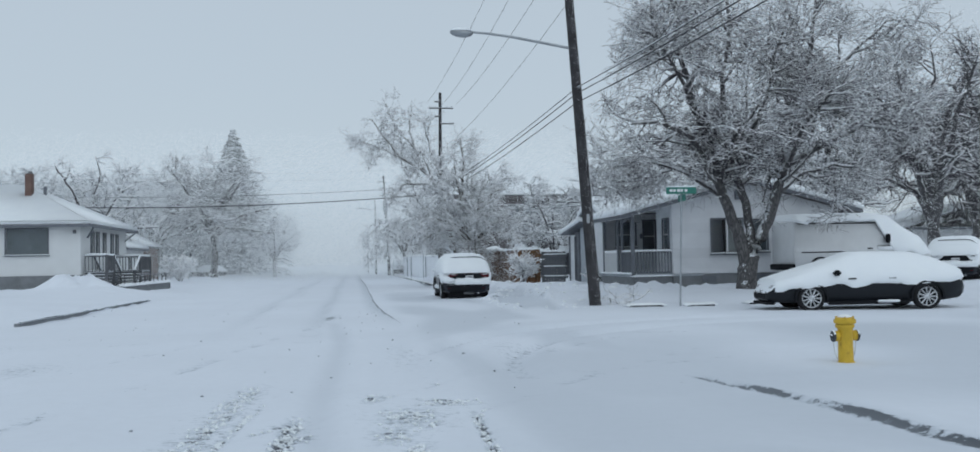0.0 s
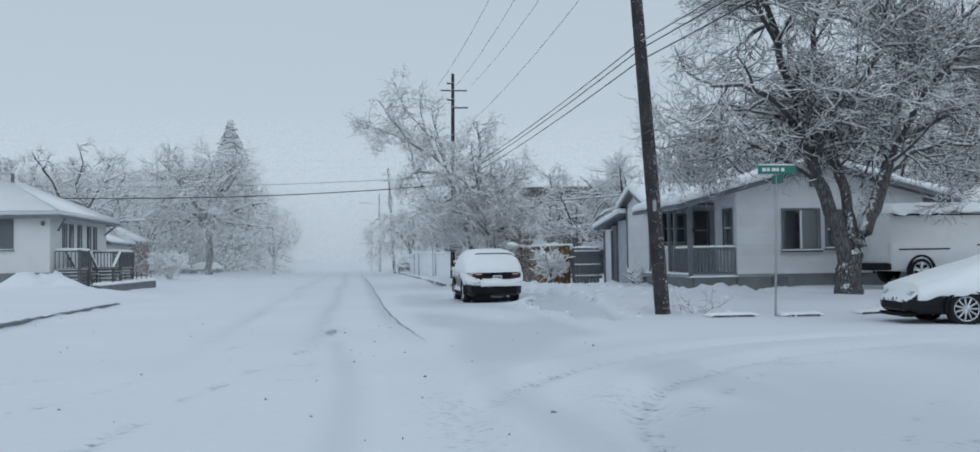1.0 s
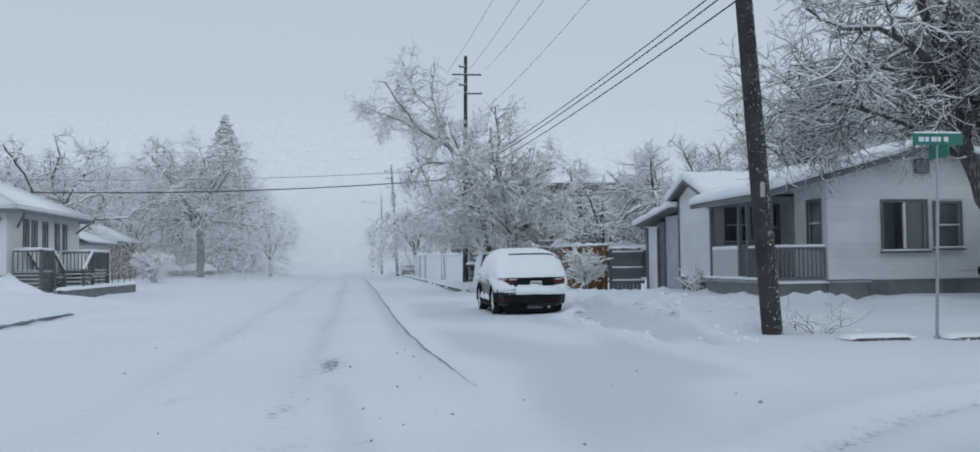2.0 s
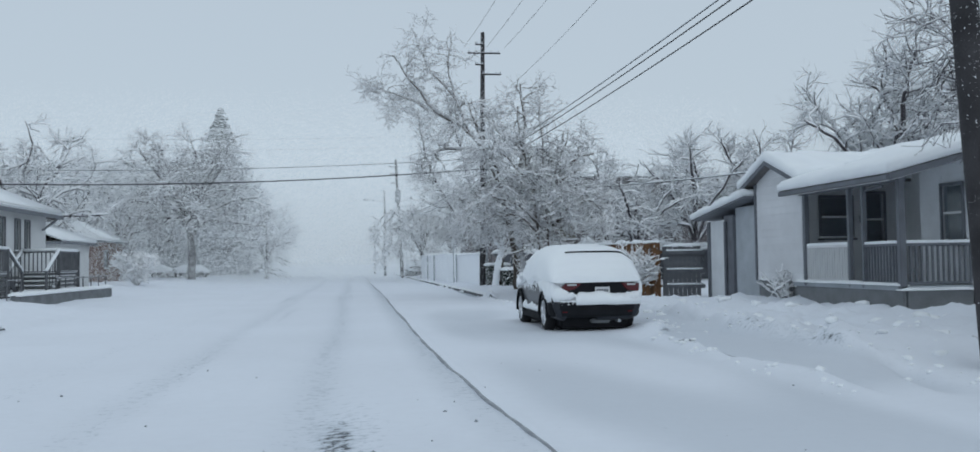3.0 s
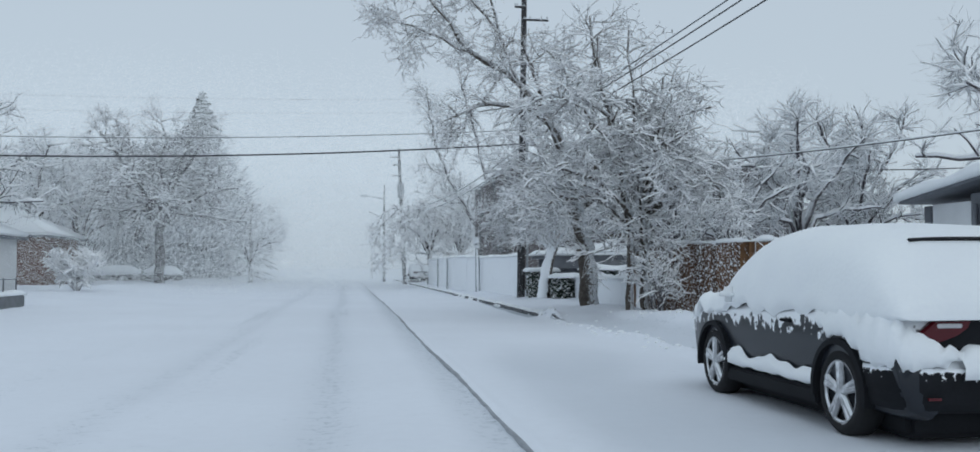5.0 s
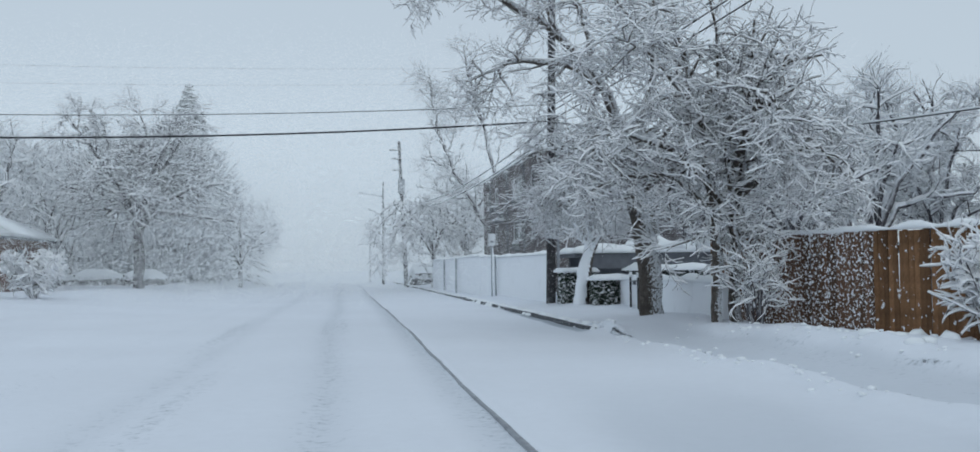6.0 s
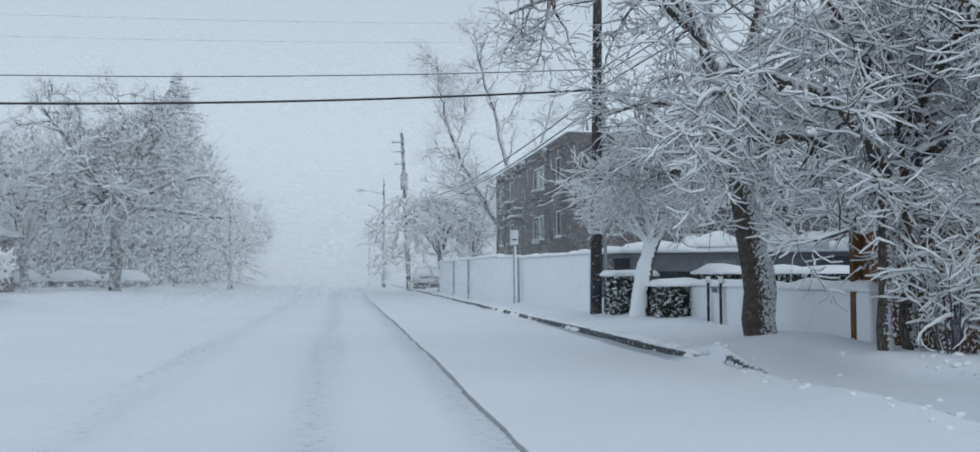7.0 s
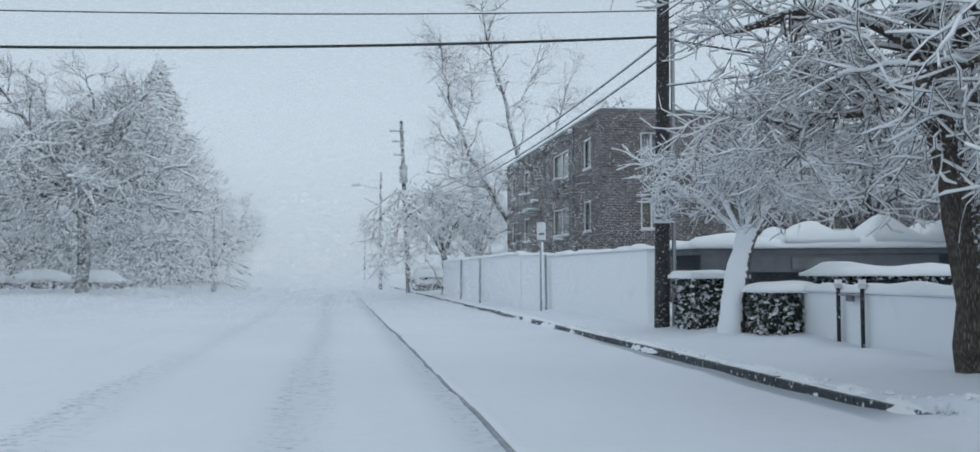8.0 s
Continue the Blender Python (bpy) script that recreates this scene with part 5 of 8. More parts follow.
        n1, n2 = fuzz(yy * 0.8, yy * 0 + 3 * s, seed + 8), fuzz(yy * 2.5, yy * 0 + s, seed + 9)
        hi, lo = 0.53 + 0.07 * n1 + 0.04 * n2, 0.36 - 0.02 * n2
        rows = [[(s * 0.88, y, b) for y, b in zip(yy, lo)], [(s * 0.945, y, b + 0.03) for y, b in zip(yy, lo)], [(s * 0.94, y, (a * 0.7 + b * 0.3)) for y, a, b in zip(yy, hi, lo)], [(s * 0.90, y, a) for y, a in zip(yy, hi)]]
        part("door_snow", loft(rows, False), M["snow"], c, "ragged snow along the doors", True)
    return c


suv_1 = suv(4.43, 36.55, -0.01, 0, "dark compact estate car thickly covered with snow, parked at the kerb", 3)
suv_2 = copy_thing(suv_1, pose(24.6, 33.8, 0.3, 0, 0, -40))
tagged(suv_2, "dark car under snow parked beyond a white van")
for lamp in suv_2.children:
    if lamp.name.startswith("tail_lamp"):
        lamp.material_slots[0].link = "OBJECT"
        lamp.material_slots[0].material = M["snow"]
        lamp["label"] = "tail lamp caked with snow"
suv_3 = copy_thing(suv_1, pose(5.8, 112.0, 0.1, 0, 0, 0))
tagged(suv_3, "distant car under snow parked at the kerb")

SEDAN = [(-2.42, 0.60, 0.35, 0.66, 0.62, 0.5, 0.72), (-2.3, 0.74, 0.28, 0.82, 0.80, 0.64, 1.0), (-1.7, 0.82, 0.2, 0.90, 0.88, 0.60, 1.26), (-1.2, 0.84, 0.2, 0.91, 0.90, 0.56, 1.40), (-0.5, 0.84, 0.2, 0.91, 0.90, 0.56, 1.42), (0.2, 0.84, 0.2, 0.91, 0.89, 0.56, 1.42), (0.75, 0.84, 0.2, 0.91, 0.88, 0.60, 1.18), (1.15, 0.84, 0.2, 0.90, 0.86, 0.66, 0.98), (1.8, 0.82, 0.22, 0.88, 0.80, 0.62, 0.86), (2.25, 0.74, 0.24, 0.78, 0.66, 0.55, 0.72), (2.42, 0.55, 0.3, 0.58, 0.5, 0.4, 0.56)]


def sedan(x, y, z, rz, label, seed, low=0.66):
    c = thing("parked_car", x, y, z, label, "car", rz)
    part("body", loft([car_ring(*s) for s in fill_in(SEDAN, 2)]), M["paint_black"], c, "black paint with snow stuck to it", True)
    for s in (-1, 1):
        part("headlamp", block((s * 0.56 - 0.15, 2.12, 0.56), (s * 0.56 + 0.15, 2.32, 0.68), 0.04), M["lamp_clear"], c)
        part("mirror", block((s * 1.0 - 0.1, 0.72, 0.90), (s * 1.0 + 0.1, 0.88, 1.04), 0.04), M["plastic"], c, "dark mirror tipped with snow")
        part("tail_lamp", block((s * 0.58 - 0.14, -2.36, 0.72), (s * 0.58 + 0.14, -2.2, 0.84), 0.03), M["lamp_red"], c)
        for yy in (-0.55, 0.42):
            part("door_handle", block((s * 0.955 - 0.02, yy - 0.1, 0.80), (s * 0.955 + 0.02, yy + 0.1, 0.835), 0.01), M["plastic"], c)
        part("sill_snow", block((s * 0.89 - 0.05, -0.75, 0.2), (s * 0.89 + 0.05, -0.2, 0.27), 0.025), M["snow"], c, "", True)
        part("lower_trim", block((s * 0.86 - 0.03, -1.0, 0.16), (s * 0.86 + 0.03, 1.0, 0.24), 0.02), M["plastic"], c)
    part("grille", block((-0.5, 2.36, 0.3), (0.5, 2.43, 0.5), 0.03), M["plastic"], c)
    part("front_lip", block((-0.66, 2.2, 0.18), (0.66, 2.44, 0.25), 0.03), M["plastic"], c)
    for wx in (-0.80, 0.80):
        for wy in (-1.42, 1.40):
            wheel(c, wx, wy, 0.335, 0.21, 11)
    c.scale = (1.0, 1.05, 1.0)
    # the snow fills the windscreen to one slope from nose to roof
    heap = [(y, wl, zl, wb, zb, wt + 0.12 * smooth(0.2, 1.2, y), max(zt, 0.76 + (2.25 - y) * 0.30) if 0 < y else zt) for y, wl, zl, wb, zb, wt, zt in SEDAN if -2.35 < y < 2.3]
    car_snow(c, heap, lambda yy: low - 0.02 * yy - 0.1 * smooth(1.2, 2.0, yy), 0.085, seed, 0.035)
    return c


sedan_1 = sedan(13.25, 21.5, -0.03, 82, "black saloon car under thick snow, parked on the side street", 11)
for i, (x, y, r) in enumerate(((-16.6, 114.0, -48), (-20.5, 114.5, -24), (-23.6, 115.5, -80))):
    far = copy_thing(sedan_1, pose(x, y, height(x, y) - 0.15, 0, 0, 92 + r))
    tagged(far, "distant car buried in snow beneath the trees", group="cars buried under the trees")

VAN = [(-2.75, 0.9, 0.45, 0.98, 1.2, 0.86, 2.02), (-2.7, 0.92, 0.40, 1.0, 1.2, 0.88, 2.08), (-1.0, 0.92, 0.35, 1.0, 1.2, 0.88, 2.12), (0.6, 0.92, 0.35, 1.0, 1.2, 0.88, 2.10), (1.05, 0.92, 0.35, 1.0, 1.15, 0.84, 1.98), (1.75, 0.92, 0.35, 1.0, 1.12, 0.80, 1.30), (2.4, 0.90, 0.38, 0.97, 1.05, 0.74, 1.14), (2.72, 0.80, 0.42, 0.86, 0.85, 0.66, 0.94)]


def van(x, y, z, rz):
    c = thing("parked_van", x, y, z, "white cargo van with deep snow over windscreen and bonnet", "van", rz)
    part("body", loft([car_ring(*s) for s in fill_in(VAN, 2)]), M["paint_white"], c, "white painted body", True)
    part("rear_bumper", block((-0.95, -2.86, 0.42), (0.95, -2.7, 0.62), 0.03), M["plastic"], c)
    for s in (-1, 1):
        part("side_moulding", block((s * 1.0 - 0.012, -2.5, 0.98), (s * 1.0 + 0.012, -0.8, 1.02), 0.006), M["plastic"], c, "dark rubbing strip")
        part("roof_gutter", block((s * 0.92 - 0.02, -2.6, 1.95), (s * 0.92 + 0.02, 0.6, 1.985), 0.008), M["plastic"], c)
        part("mirror", block((s * 1.12 - 0.08, 0.78, 1.28), (s * 1.12 + 0.08, 0.92, 1.58), 0.03), M["plastic"], c, "black mirror")
        part("door_handle", block((s * 1.0 - 0.02, 0.1, 1.08), (s * 1.0 + 0.02, 0.3, 1.12), 0.008), M["plastic"], c)
        part("tail_lamp", block((s * 0.9 - 0.06, -2.79, 0.8), (s * 0.9 + 0.06, -2.72, 1.2), 0.02), M["paint_white"], c, "tail lamp caked white with snow")
        part("snow_on_door", block((s * 0.99 - 0.03, 0.45, 1.02), (s * 0.99 + 0.03, 1.2, 1.2), 0.03), M["snow"], c, "", True)
    for wx in (-0.86, 0.86):
        for wy in (-1.75, 1.75):
            wheel(c, wx, wy, 0.38, 0.25)
    drift = [(*s[:6], s[6] + 0.32 * math.exp(-((s[0] - 1.9) / 0.6) ** 2)) for s in VAN if s[0] > -2.72]
    c.scale = (1.0, 1.0, 1.09)
    car_snow(c, drift, lambda yy: 2.02 - 1.1 * smooth(0.3, 1.3, yy), 0.22, 21, 0.05)
    return c


van(18.9, 31.9, 0.42, -90)


# ---- houses ----
def slab(points, thick):
    """A sloping plate from its upper corners."""
    bm = bmesh.new()
    top = [bm.verts.new(p) for p in points]
    low = [bm.verts.new((p[0], p[1], p[2] - thick)) for p in points]
    bm.faces.new(top)
    bm.faces.new(low[::-1])
    n = len(points)
    for i in range(n):
        bm.faces.new((top[i], low[i], low[(i + 1) % n], top[(i + 1) % n]))
    return bm


def railing(parent, a, b, z0, z1, mat, step=0.13, name="railing"):
    """Handrail, bottom rail and balusters between two points on plan."""
    a, b = Vector((*a, 0)), Vector((*b, 0))
    d = (b - a)
    n = max(2, int(d.length / step))
    top = part(name, rod((a.x, a.y, z1), (b.x, b.y, z1), 0.04, 0.04, 6), mat, parent)
    part("bottom_rail", rod((a.x, a.y, z0 + 0.08), (b.x, b.y, z0 + 0.08), 0.03, 0.03, 6), mat, top)
    for i in range(n + 1):
        q = a + d * (i / n)
        part("baluster", block((q.x - 0.02, q.y - 0.02, z0 + 0.08), (q.x + 0.02, q.y + 0.02, z1)), mat, top)
    part("snow_on_rail", rod((a.x, a.y, z1 + 0.05), (b.x, b.y, z1 + 0.05), 0.04, 0.04, 6), M["snow"], top)
    return top


def corner_house():
    h = placed("house", 11.1, 34.4, 0.25, "pale clapboard bungalow with an open porch and snow-laden roof", "house")
    RX, RZ, SL = 15.8, 4.38, 0.262
    zroof = lambda X: RZ - SL * np.abs(X - RX)
    # south gable wall with its windows
    holes = [(14.36, 15.62, 1.6, 2.9), (15.92, 16.66, 1.66, 2.85), (17.45, 18.1, 1.7, 2.9)]
    upright_wall("wall", h, "x", 34.45, 0.15, 12.7, 19.5, 0.75, 3.35, holes, M["siding"])
    bm = bmesh.new()
    pts = [(12.7, 3.35), (19.5, 3.35), (19.5, float(zroof(19.5))), (RX, RZ), (12.7, float(zroof(12.7)))]
    front = [bm.verts.new((x, 34.45, z)) for x, z in pts]
    rear = [bm.verts.new((x, 34.60, z)) for x, z in pts]
    bm.faces.new(front)
    bm.faces.new(rear[::-1])
    for i in range(5):
        bm.faces.new((front[i], rear[i], rear[(i + 1) % 5], front[(i + 1) % 5]))
    part("gable", bm, M["siding"], h)
    lim = lambda z: (12.7, 19.5) if z < 3.4 else (RX - (RZ - z) / SL, RX + (RZ - z) / SL)
    clapboards(h, "x", 34.45, -1, 12.72, 19.48, 0.78, 4.3, holes + [(15.35, 15.75, 3.7, 4.1)], M["siding"], 0.2, lim)
    window(h, "x", 34.42, -1, *holes[0], M["trim"], "pair", "half")
    window(h, "x", 34.42, -1, *holes[1], M["trim"], "sash", "room")
    window(h, "x", 34.42, -1, *holes[2], M["trim"], "sash", "room")
    vent = part("gable_vent", block((15.35, 34.36, 3.7), (15.75, 34.44, 4.1), 0.01), M["trim"], h, "dark louvred vent")
    for k in range(5):
        part("louvre", block((15.38, 34.34, 3.74 + k * 0.07), (15.72, 34.37, 3.765 + k * 0.07)), M["grey_wall"], vent)
    part("foundation", block((12.72, 34.48, 0.0), (19.5, 34.6, 0.75)), M["found"], h, "grey concrete foundation")
    for a in (13.9, 16.2):
        part("crawl_vent", block((a, 34.44, 0.42), (a + 0.6, 34.475, 0.66), 0.01), M["trim"], h)
    # other walls close the house
    upright_wall("wall", h, "y", 19.4, 0.15, 34.6, 44.0, 0.2, 3.4, [], M["siding"])
    upright_wall("wall", h, "x", 44.0, 0.15, 12.7, 19.5, 0.2, 3.5, [], M["siding"])
    # wall behind the porch, stepped
    hc = [(34.72, 35.42, 1.75, 2.95)]
    upright_wall("wall", h, "y", 12.7, 0.12, 34.6, 36.3, 0.78, 3.5, hc, M["pale_wall"])
    clapboards(h, "y", 12.7, -1, 34.5, 36.3, 0.8, 3.4, hc, M["pale_wall"], 0.2)
    window(h, "y", 12.67, -1, *hc[0], M["trim"], "sash", "room")
    upright_wall("wall", h, "x", 36.2, 0.1, 12.82, 14.0, 0.78, 3.8, [], M["pale_wall"])
    upright_wall("wall", h, "y", 14.0, 0.12, 36.3, 39.5, 0.78, 3.8, [], M["pale_wall"])
    ha = [(11.86, 12.70, 1.98, 2.98), (13.12, 13.62, 1.72, 3.08)]
    upright_wall("wall", h, "x", 39.5, 0.12, 11.25, 14.0, 0.78, 3.6, ha, M["pale_wall"], "shaded porch wall")
    window(h, "x", 39.47, -1, *ha[0], M["trim"], "sash", "room")
    window(h, "x", 39.47, -1, *ha[1], M["trim"], "sash", "room", False)
    part("porch_lamp", block((12.92, 39.35, 2.3), (13.02, 39.46, 2.52), 0.02), M["trim"], h)
    door = part("front_door", block((13.2, 36.25, 0.8), (13.85, 36.20, 2.85), 0.01), M["trim"], h, "dark front door")
    # porch floor, skirt, posts, rails
    part("porch_floor", block((11.05, 34.45, 0.68), (14.0, 39.5, 0.78), 0.01), M["grey_wall"], h)
    part("skirt", block((11.08, 34.48, 0.0), (11.16, 39.4, 0.68), 0.01), M["found"], h, "dark grey board skirt")
    part("skirt", block((11.18, 34.46, 0.0), (12.68, 34.54, 0.68), 0.01), M["found"], h)
    for y, r in ((34.52, 0.07), (36.0, 0.05), (36.62, 0.05), (38.8, 0.06)):
        part("porch_post", block((11.1 - r, y - r, 0.7), (11.1 + r, y + r, 3.08), 0.01), M["trim"], h, "dark square post")
    # white plate added under the roof to throw light into the porch
    part("porch_ceiling", slab([(10.6, 34.02, float(zroof(10.6)) - 0.025), (14.0, 34.02, float(zroof(14.0)) - 0.025), (14.0, 39.05, float(zroof(14.0)) - 0.025), (10.6, 39.05, float(zroof(10.6)) - 0.025)], 0.02), M["white_trim"], h, "added pale ceiling that brightens the porch")
    part("porch_beam", block((11.0, 34.4, 3.0), (11.16, 39.0, 3.12), 0.01), M["trim"], h)
    railing(h, (11.1, 38.72), (11.1, 36.68), 0.76, 1.68, M["white_trim"], 0.12)
    railing(h, (11.1, 35.95), (11.1, 34.6), 0.76, 1.66, M["trim"], 0.12)
    railing(h, (11.16, 34.5), (12.66, 34.5), 0.76, 1.66, M["trim"], 0.12)
    part("brace", rod((11.1, 35.9, 2.9), (11.1, 35.2, 2.95), 0.03, 0.03, 6), M["trim"], h)
    snow_bed("snow_on_skirt", h, 11.0, 12.7, 34.36, 34.6, 0.68, 0.05, nx=10, ny=3, edge=0.1)
    snow_bed("snow_on_porch", h, 10.98, 11.25, 34.5, 39.4, 0.78, 0.06, nx=4, ny=30, edge=0.1)
    # main roof with its snow
    for x0, x1 in ((10.55, RX), (RX, 20.6)):
        y0, y1 = 34.0, (39.1 if x0 < 11 else 44.4)
        z0, z1 = float(zroof(x0)) + 0.12, float(zroof(x1)) + 0.12
        part("roof", slab([(x0, y0, z0), (x1, y0, z1), (x1, y1, z1), (x0, y1, z0)], 0.14), M["roofing"], h, "shingled roof edged with dark boards")
    part("roof", slab([(12.5, 39.1, float(zroof(12.5)) + 0.12), (RX, 39.1, RZ + 0.12), (RX, 44.4, RZ + 0.12), (12.5, 44.4, float(zroof(12.5)) + 0.12)], 0.14), M["roofing"], h)
    for x0, x1, y0, y1, s in ((10.5, RX + 0.05, 33.95, 39.15, 1), (RX - 0.05, 20.65, 33.95, 44.4, 2), (12.4, RX + 0.05, 39.0, 44.4, 3)):
        snow_bed("snow_on_roof", h, x0, x1, y0, y1, lambda X, Y: zroof(X) + 0.13, 0.25, nx=60, ny=50, edge=0.18, seed=s, rough=0.14, rim=0.7, label="thick smooth roof snow")
    part("fascia", block((10.5, 34.0, 2.99), (10.56, 39.1, 3.10), 0.01), M["trim"], h, "dark eaves board")
    bm = bmesh.new()
    for s in (-1, 1):
        xe = RX + s * (RX - 10.55 if s < 0 else 4.8)
        a, b = (RX, RZ), (xe, float(zroof(xe)))
        q = [bm.verts.new((x, 33.97, z)) for x, z in ((a[0], a[1] + 0.11), (b[0], b[1] + 0.11), (b[0], b[1] - 0.03), (a[0], a[1] - 0.03))]
        w = [bm.verts.new((v.co.x, 34.0, v.co.z)) for v in q]
        bm.faces.new(q)
        bm.faces.new(w[::-1])
        for i in range(4):
            bm.faces.new((q[i], w[i], w[(i + 1) % 4], q[(i + 1) % 4]))
    part("barge_board", bm, M["trim"], h, "dark barge boards")
    # north wing: gable to the street
    WY, WZ, WS = 40.55, 3.98, 0.36
    wroof = lambda Y: WZ - WS * np.abs(Y - WY)
    bm = bmesh.new()
    pts = [(38.95, 0.8), (41.8, 0.8), (41.8, float(wroof(41.8))), (WY, WZ), (38.95, float(wroof(38.95)))]
    q = [bm.verts.new((11.1, y, z)) for y, z in pts]
    w = [bm.verts.new((11.22, y, z)) for y, z in pts]
    bm.faces.new(q)
    bm.faces.new(w[::-1])
    for i in range(5):
        bm.faces.new((q[i], w[i], w[(i + 1) % 5], q[(i + 1) % 5]))
    part("wing_wall", bm, M["siding"], h)
    clapboards(h, "y", 11.1, -1, 38.97, 41.78, 0.8, 3.9, [], M["siding"], 0.2, lambda z: (max(38.97, WY - (WZ - z) / WS), min(41.78, WY + (WZ - z) / WS)))
    part("foundation", block((11.15, 38.98, 0.0), (11.25, 41.8, 0.8)), M["found"], h)
    part("corner_board", block((11.04, 41.74, 0.8), (11.12, 41.84, 3.5), 0.008), M["trim"], h)
    for y0, y1 in ((38.75, WY), (WY, 42.25)):
        za, zb = float(wroof(y0)) + 0.1, float(wroof(y1)) + 0.1
        part("roof", slab([(10.84, y0, za), (16.0, y0, za), (16.0, y1, zb), (10.84, y1, zb)], 0.08), M["roofing"], h)
    snow_bed("snow_on_roof", h, 10.76, 15.5, 38.7, 42.35, lambda X, Y: wroof(Y) + 0.11, 0.25, nx=40, ny=36, edge=0.16, seed=4, rough=0.14, rim=0.75)
    bm = bmesh.new()
    for yy in (38.8, 42.25):
        a, b = (WY, WZ), (yy, float(wroof(yy)))
        q = [bm.verts.new((10.80, y, z)) for y, z in ((a[0], a[1] + 0.09), (b[0], b[1] + 0.09), (b[0], b[1] - 0.03), (a[0], a[1] - 0.03))]
        w = [bm.verts.new((10.84, v.co.y, v.co.z)) for v in q]
        bm.faces.new(q)
        bm.faces.new(w[::-1])
        for i in range(4):
            bm.faces.new((q[i], w[i], w[(i + 1) % 4], q[(i + 1) % 4]))
    part("barge_board", bm, M["trim"], h)
    # lean-to
    upright_wall("lean_to_wall", h, "y", 11.15, 0.1, 41.85, 43.45, 0.1, 2.95, [], M["grey_wall"], "grey boarded lean-to")
    part("lean_to_door", block((11.1, 44.15, 0.12), (11.2, 45.4, 2.62), 0.012), M["pale_wall"], h, "pale plank door")
    part("lean_to_post", block((11.06, 43.45, 0.1), (11.24, 44.15, 2.75), 0.01), M["trim"], h)
    part("lean_to_post", block((11.06, 45.4, 0.1), (11.24, 45.62, 2.6), 0.01), M["trim"], h)
    part("downspout", rod((11.0, 43.95, 0.2), (11.0, 43.95, 2.55), 0.045, 0.045, 8), M["trim"], h)
    upright_wall("lean_to_wall", h, "x", 45.55, 0.1, 11.24, 14.5, 0.1, 2.55, [], M["grey_wall"])
    part("lean_to_roof", slab([(10.72, 41.82, 3.2), (14.6, 41.82, 3.2), (14.6, 45.95, 2.72), (10.72, 45.95, 2.72)], 0.06), M["trim"], h)
    snow_bed("snow_on_roof", h, 10.64, 14.6, 41.85, 46.05, lambda X, Y: 3.2 - 0.1162 * (Y - 41.82), 0.22, nx=30, ny=36, edge=0.15, seed=6, rough=0.18, rim=0.75)
    return h


corner_house()


def far_house(name, x0, x1, y0, y1, eave, ridge, wall_mat, label, along="x", windows=(), base=0.2, hip=0.0, over=0.4):
    """A plain house with four walls, a snow-covered roof and its windows on the street side and the near side."""
    h = placed(name, x1, y0, base, label, "house")
    south = [w[1:] for w in windows if w[0] == "s"]
    east = [w[1:] for w in windows if w[0] == "e"]
    upright_wall("wall", h, "x", y0, 0.15, x0, x1, base - 0.2, eave, south, wall_mat)
    upright_wall("wall", h, "y", x1 - 0.15, 0.15, y0 + 0.15, y1, base - 0.2, eave, east, wall_mat)
    upright_wall("wall", h, "x", y1 - 0.15, 0.15, x0, x1 - 0.15, base - 0.2, eave, [], wall_mat)
    upright_wall("wall", h, "y", x0, 0.15, y0 + 0.15, y1 - 0.15, base - 0.2, eave, [], wall_mat)
    for w in south:
        window(h, "x", y0 - 0.003, -1, *w, M["trim"], "plain", "room")
    for w in east:
        window(h, "y", x1 + 0.003, 1, *w, M["trim"], "plain", "room")
    X0, X1, Y0, Y1 = x0 - over, x1 + over, y0 - over, y1 + over
    if along == "x":
        ym = (Y0 + Y1) / 2
        a, b = (X0 + hip, ym, ridge), (X1 - hip, ym, ridge)
        ends = [[(X0, Y0, eave), (X0, Y1, eave), a], [(X1, Y1, eave), (X1, Y0, eave), b]]
        sides = [[(X0, Y0, eave), (X1, Y0, eave), b, a], [(X1, Y1, eave), (X0, Y1, eave), a, b]]
    else:
        xm = (X0 + X1) / 2
        a, b = (xm, Y0 + hip, ridge), (xm, Y1 - hip, ridge)
        ends = [[(X1, Y0, eave), (X0, Y0, eave), a], [(X0, Y1, eave), (X1, Y1, eave), b]]
        sides = [[(X0, Y1, eave), (X0, Y0, eave), a, b], [(X1, Y0, eave), (X1, Y1, eave), b, a]]
    for s in sides + ends:
        mat = M["roofing"] if hip or s in sides else wall_mat
        part("roof" if mat is M["roofing"] else "gable", slab(s, 0.15), mat, h)
        if mat is M["roofing"]:
            up = 0.17
            sb = slab([(p[0], p[1], p[2] + up + 0.004) for p in s], up)
            bmesh.ops.bevel(sb, geom=sb.edges[:], offset=0.05, segments=2, affect="EDGES")
            part("snow_on_roof", sb, M["snow"], h, "", True)
    part("fascia", block((X0, Y0 - 0.01, eave - 0.17), (X1, Y0 + 0.02, eave - 0.02), 0.005), M["trim"], h)
    part("fascia", block((X1 - 0.02, Y0, eave - 0.17), (X1 + 0.01, Y1, eave - 0.02), 0.005), M["trim"], h)
    return h


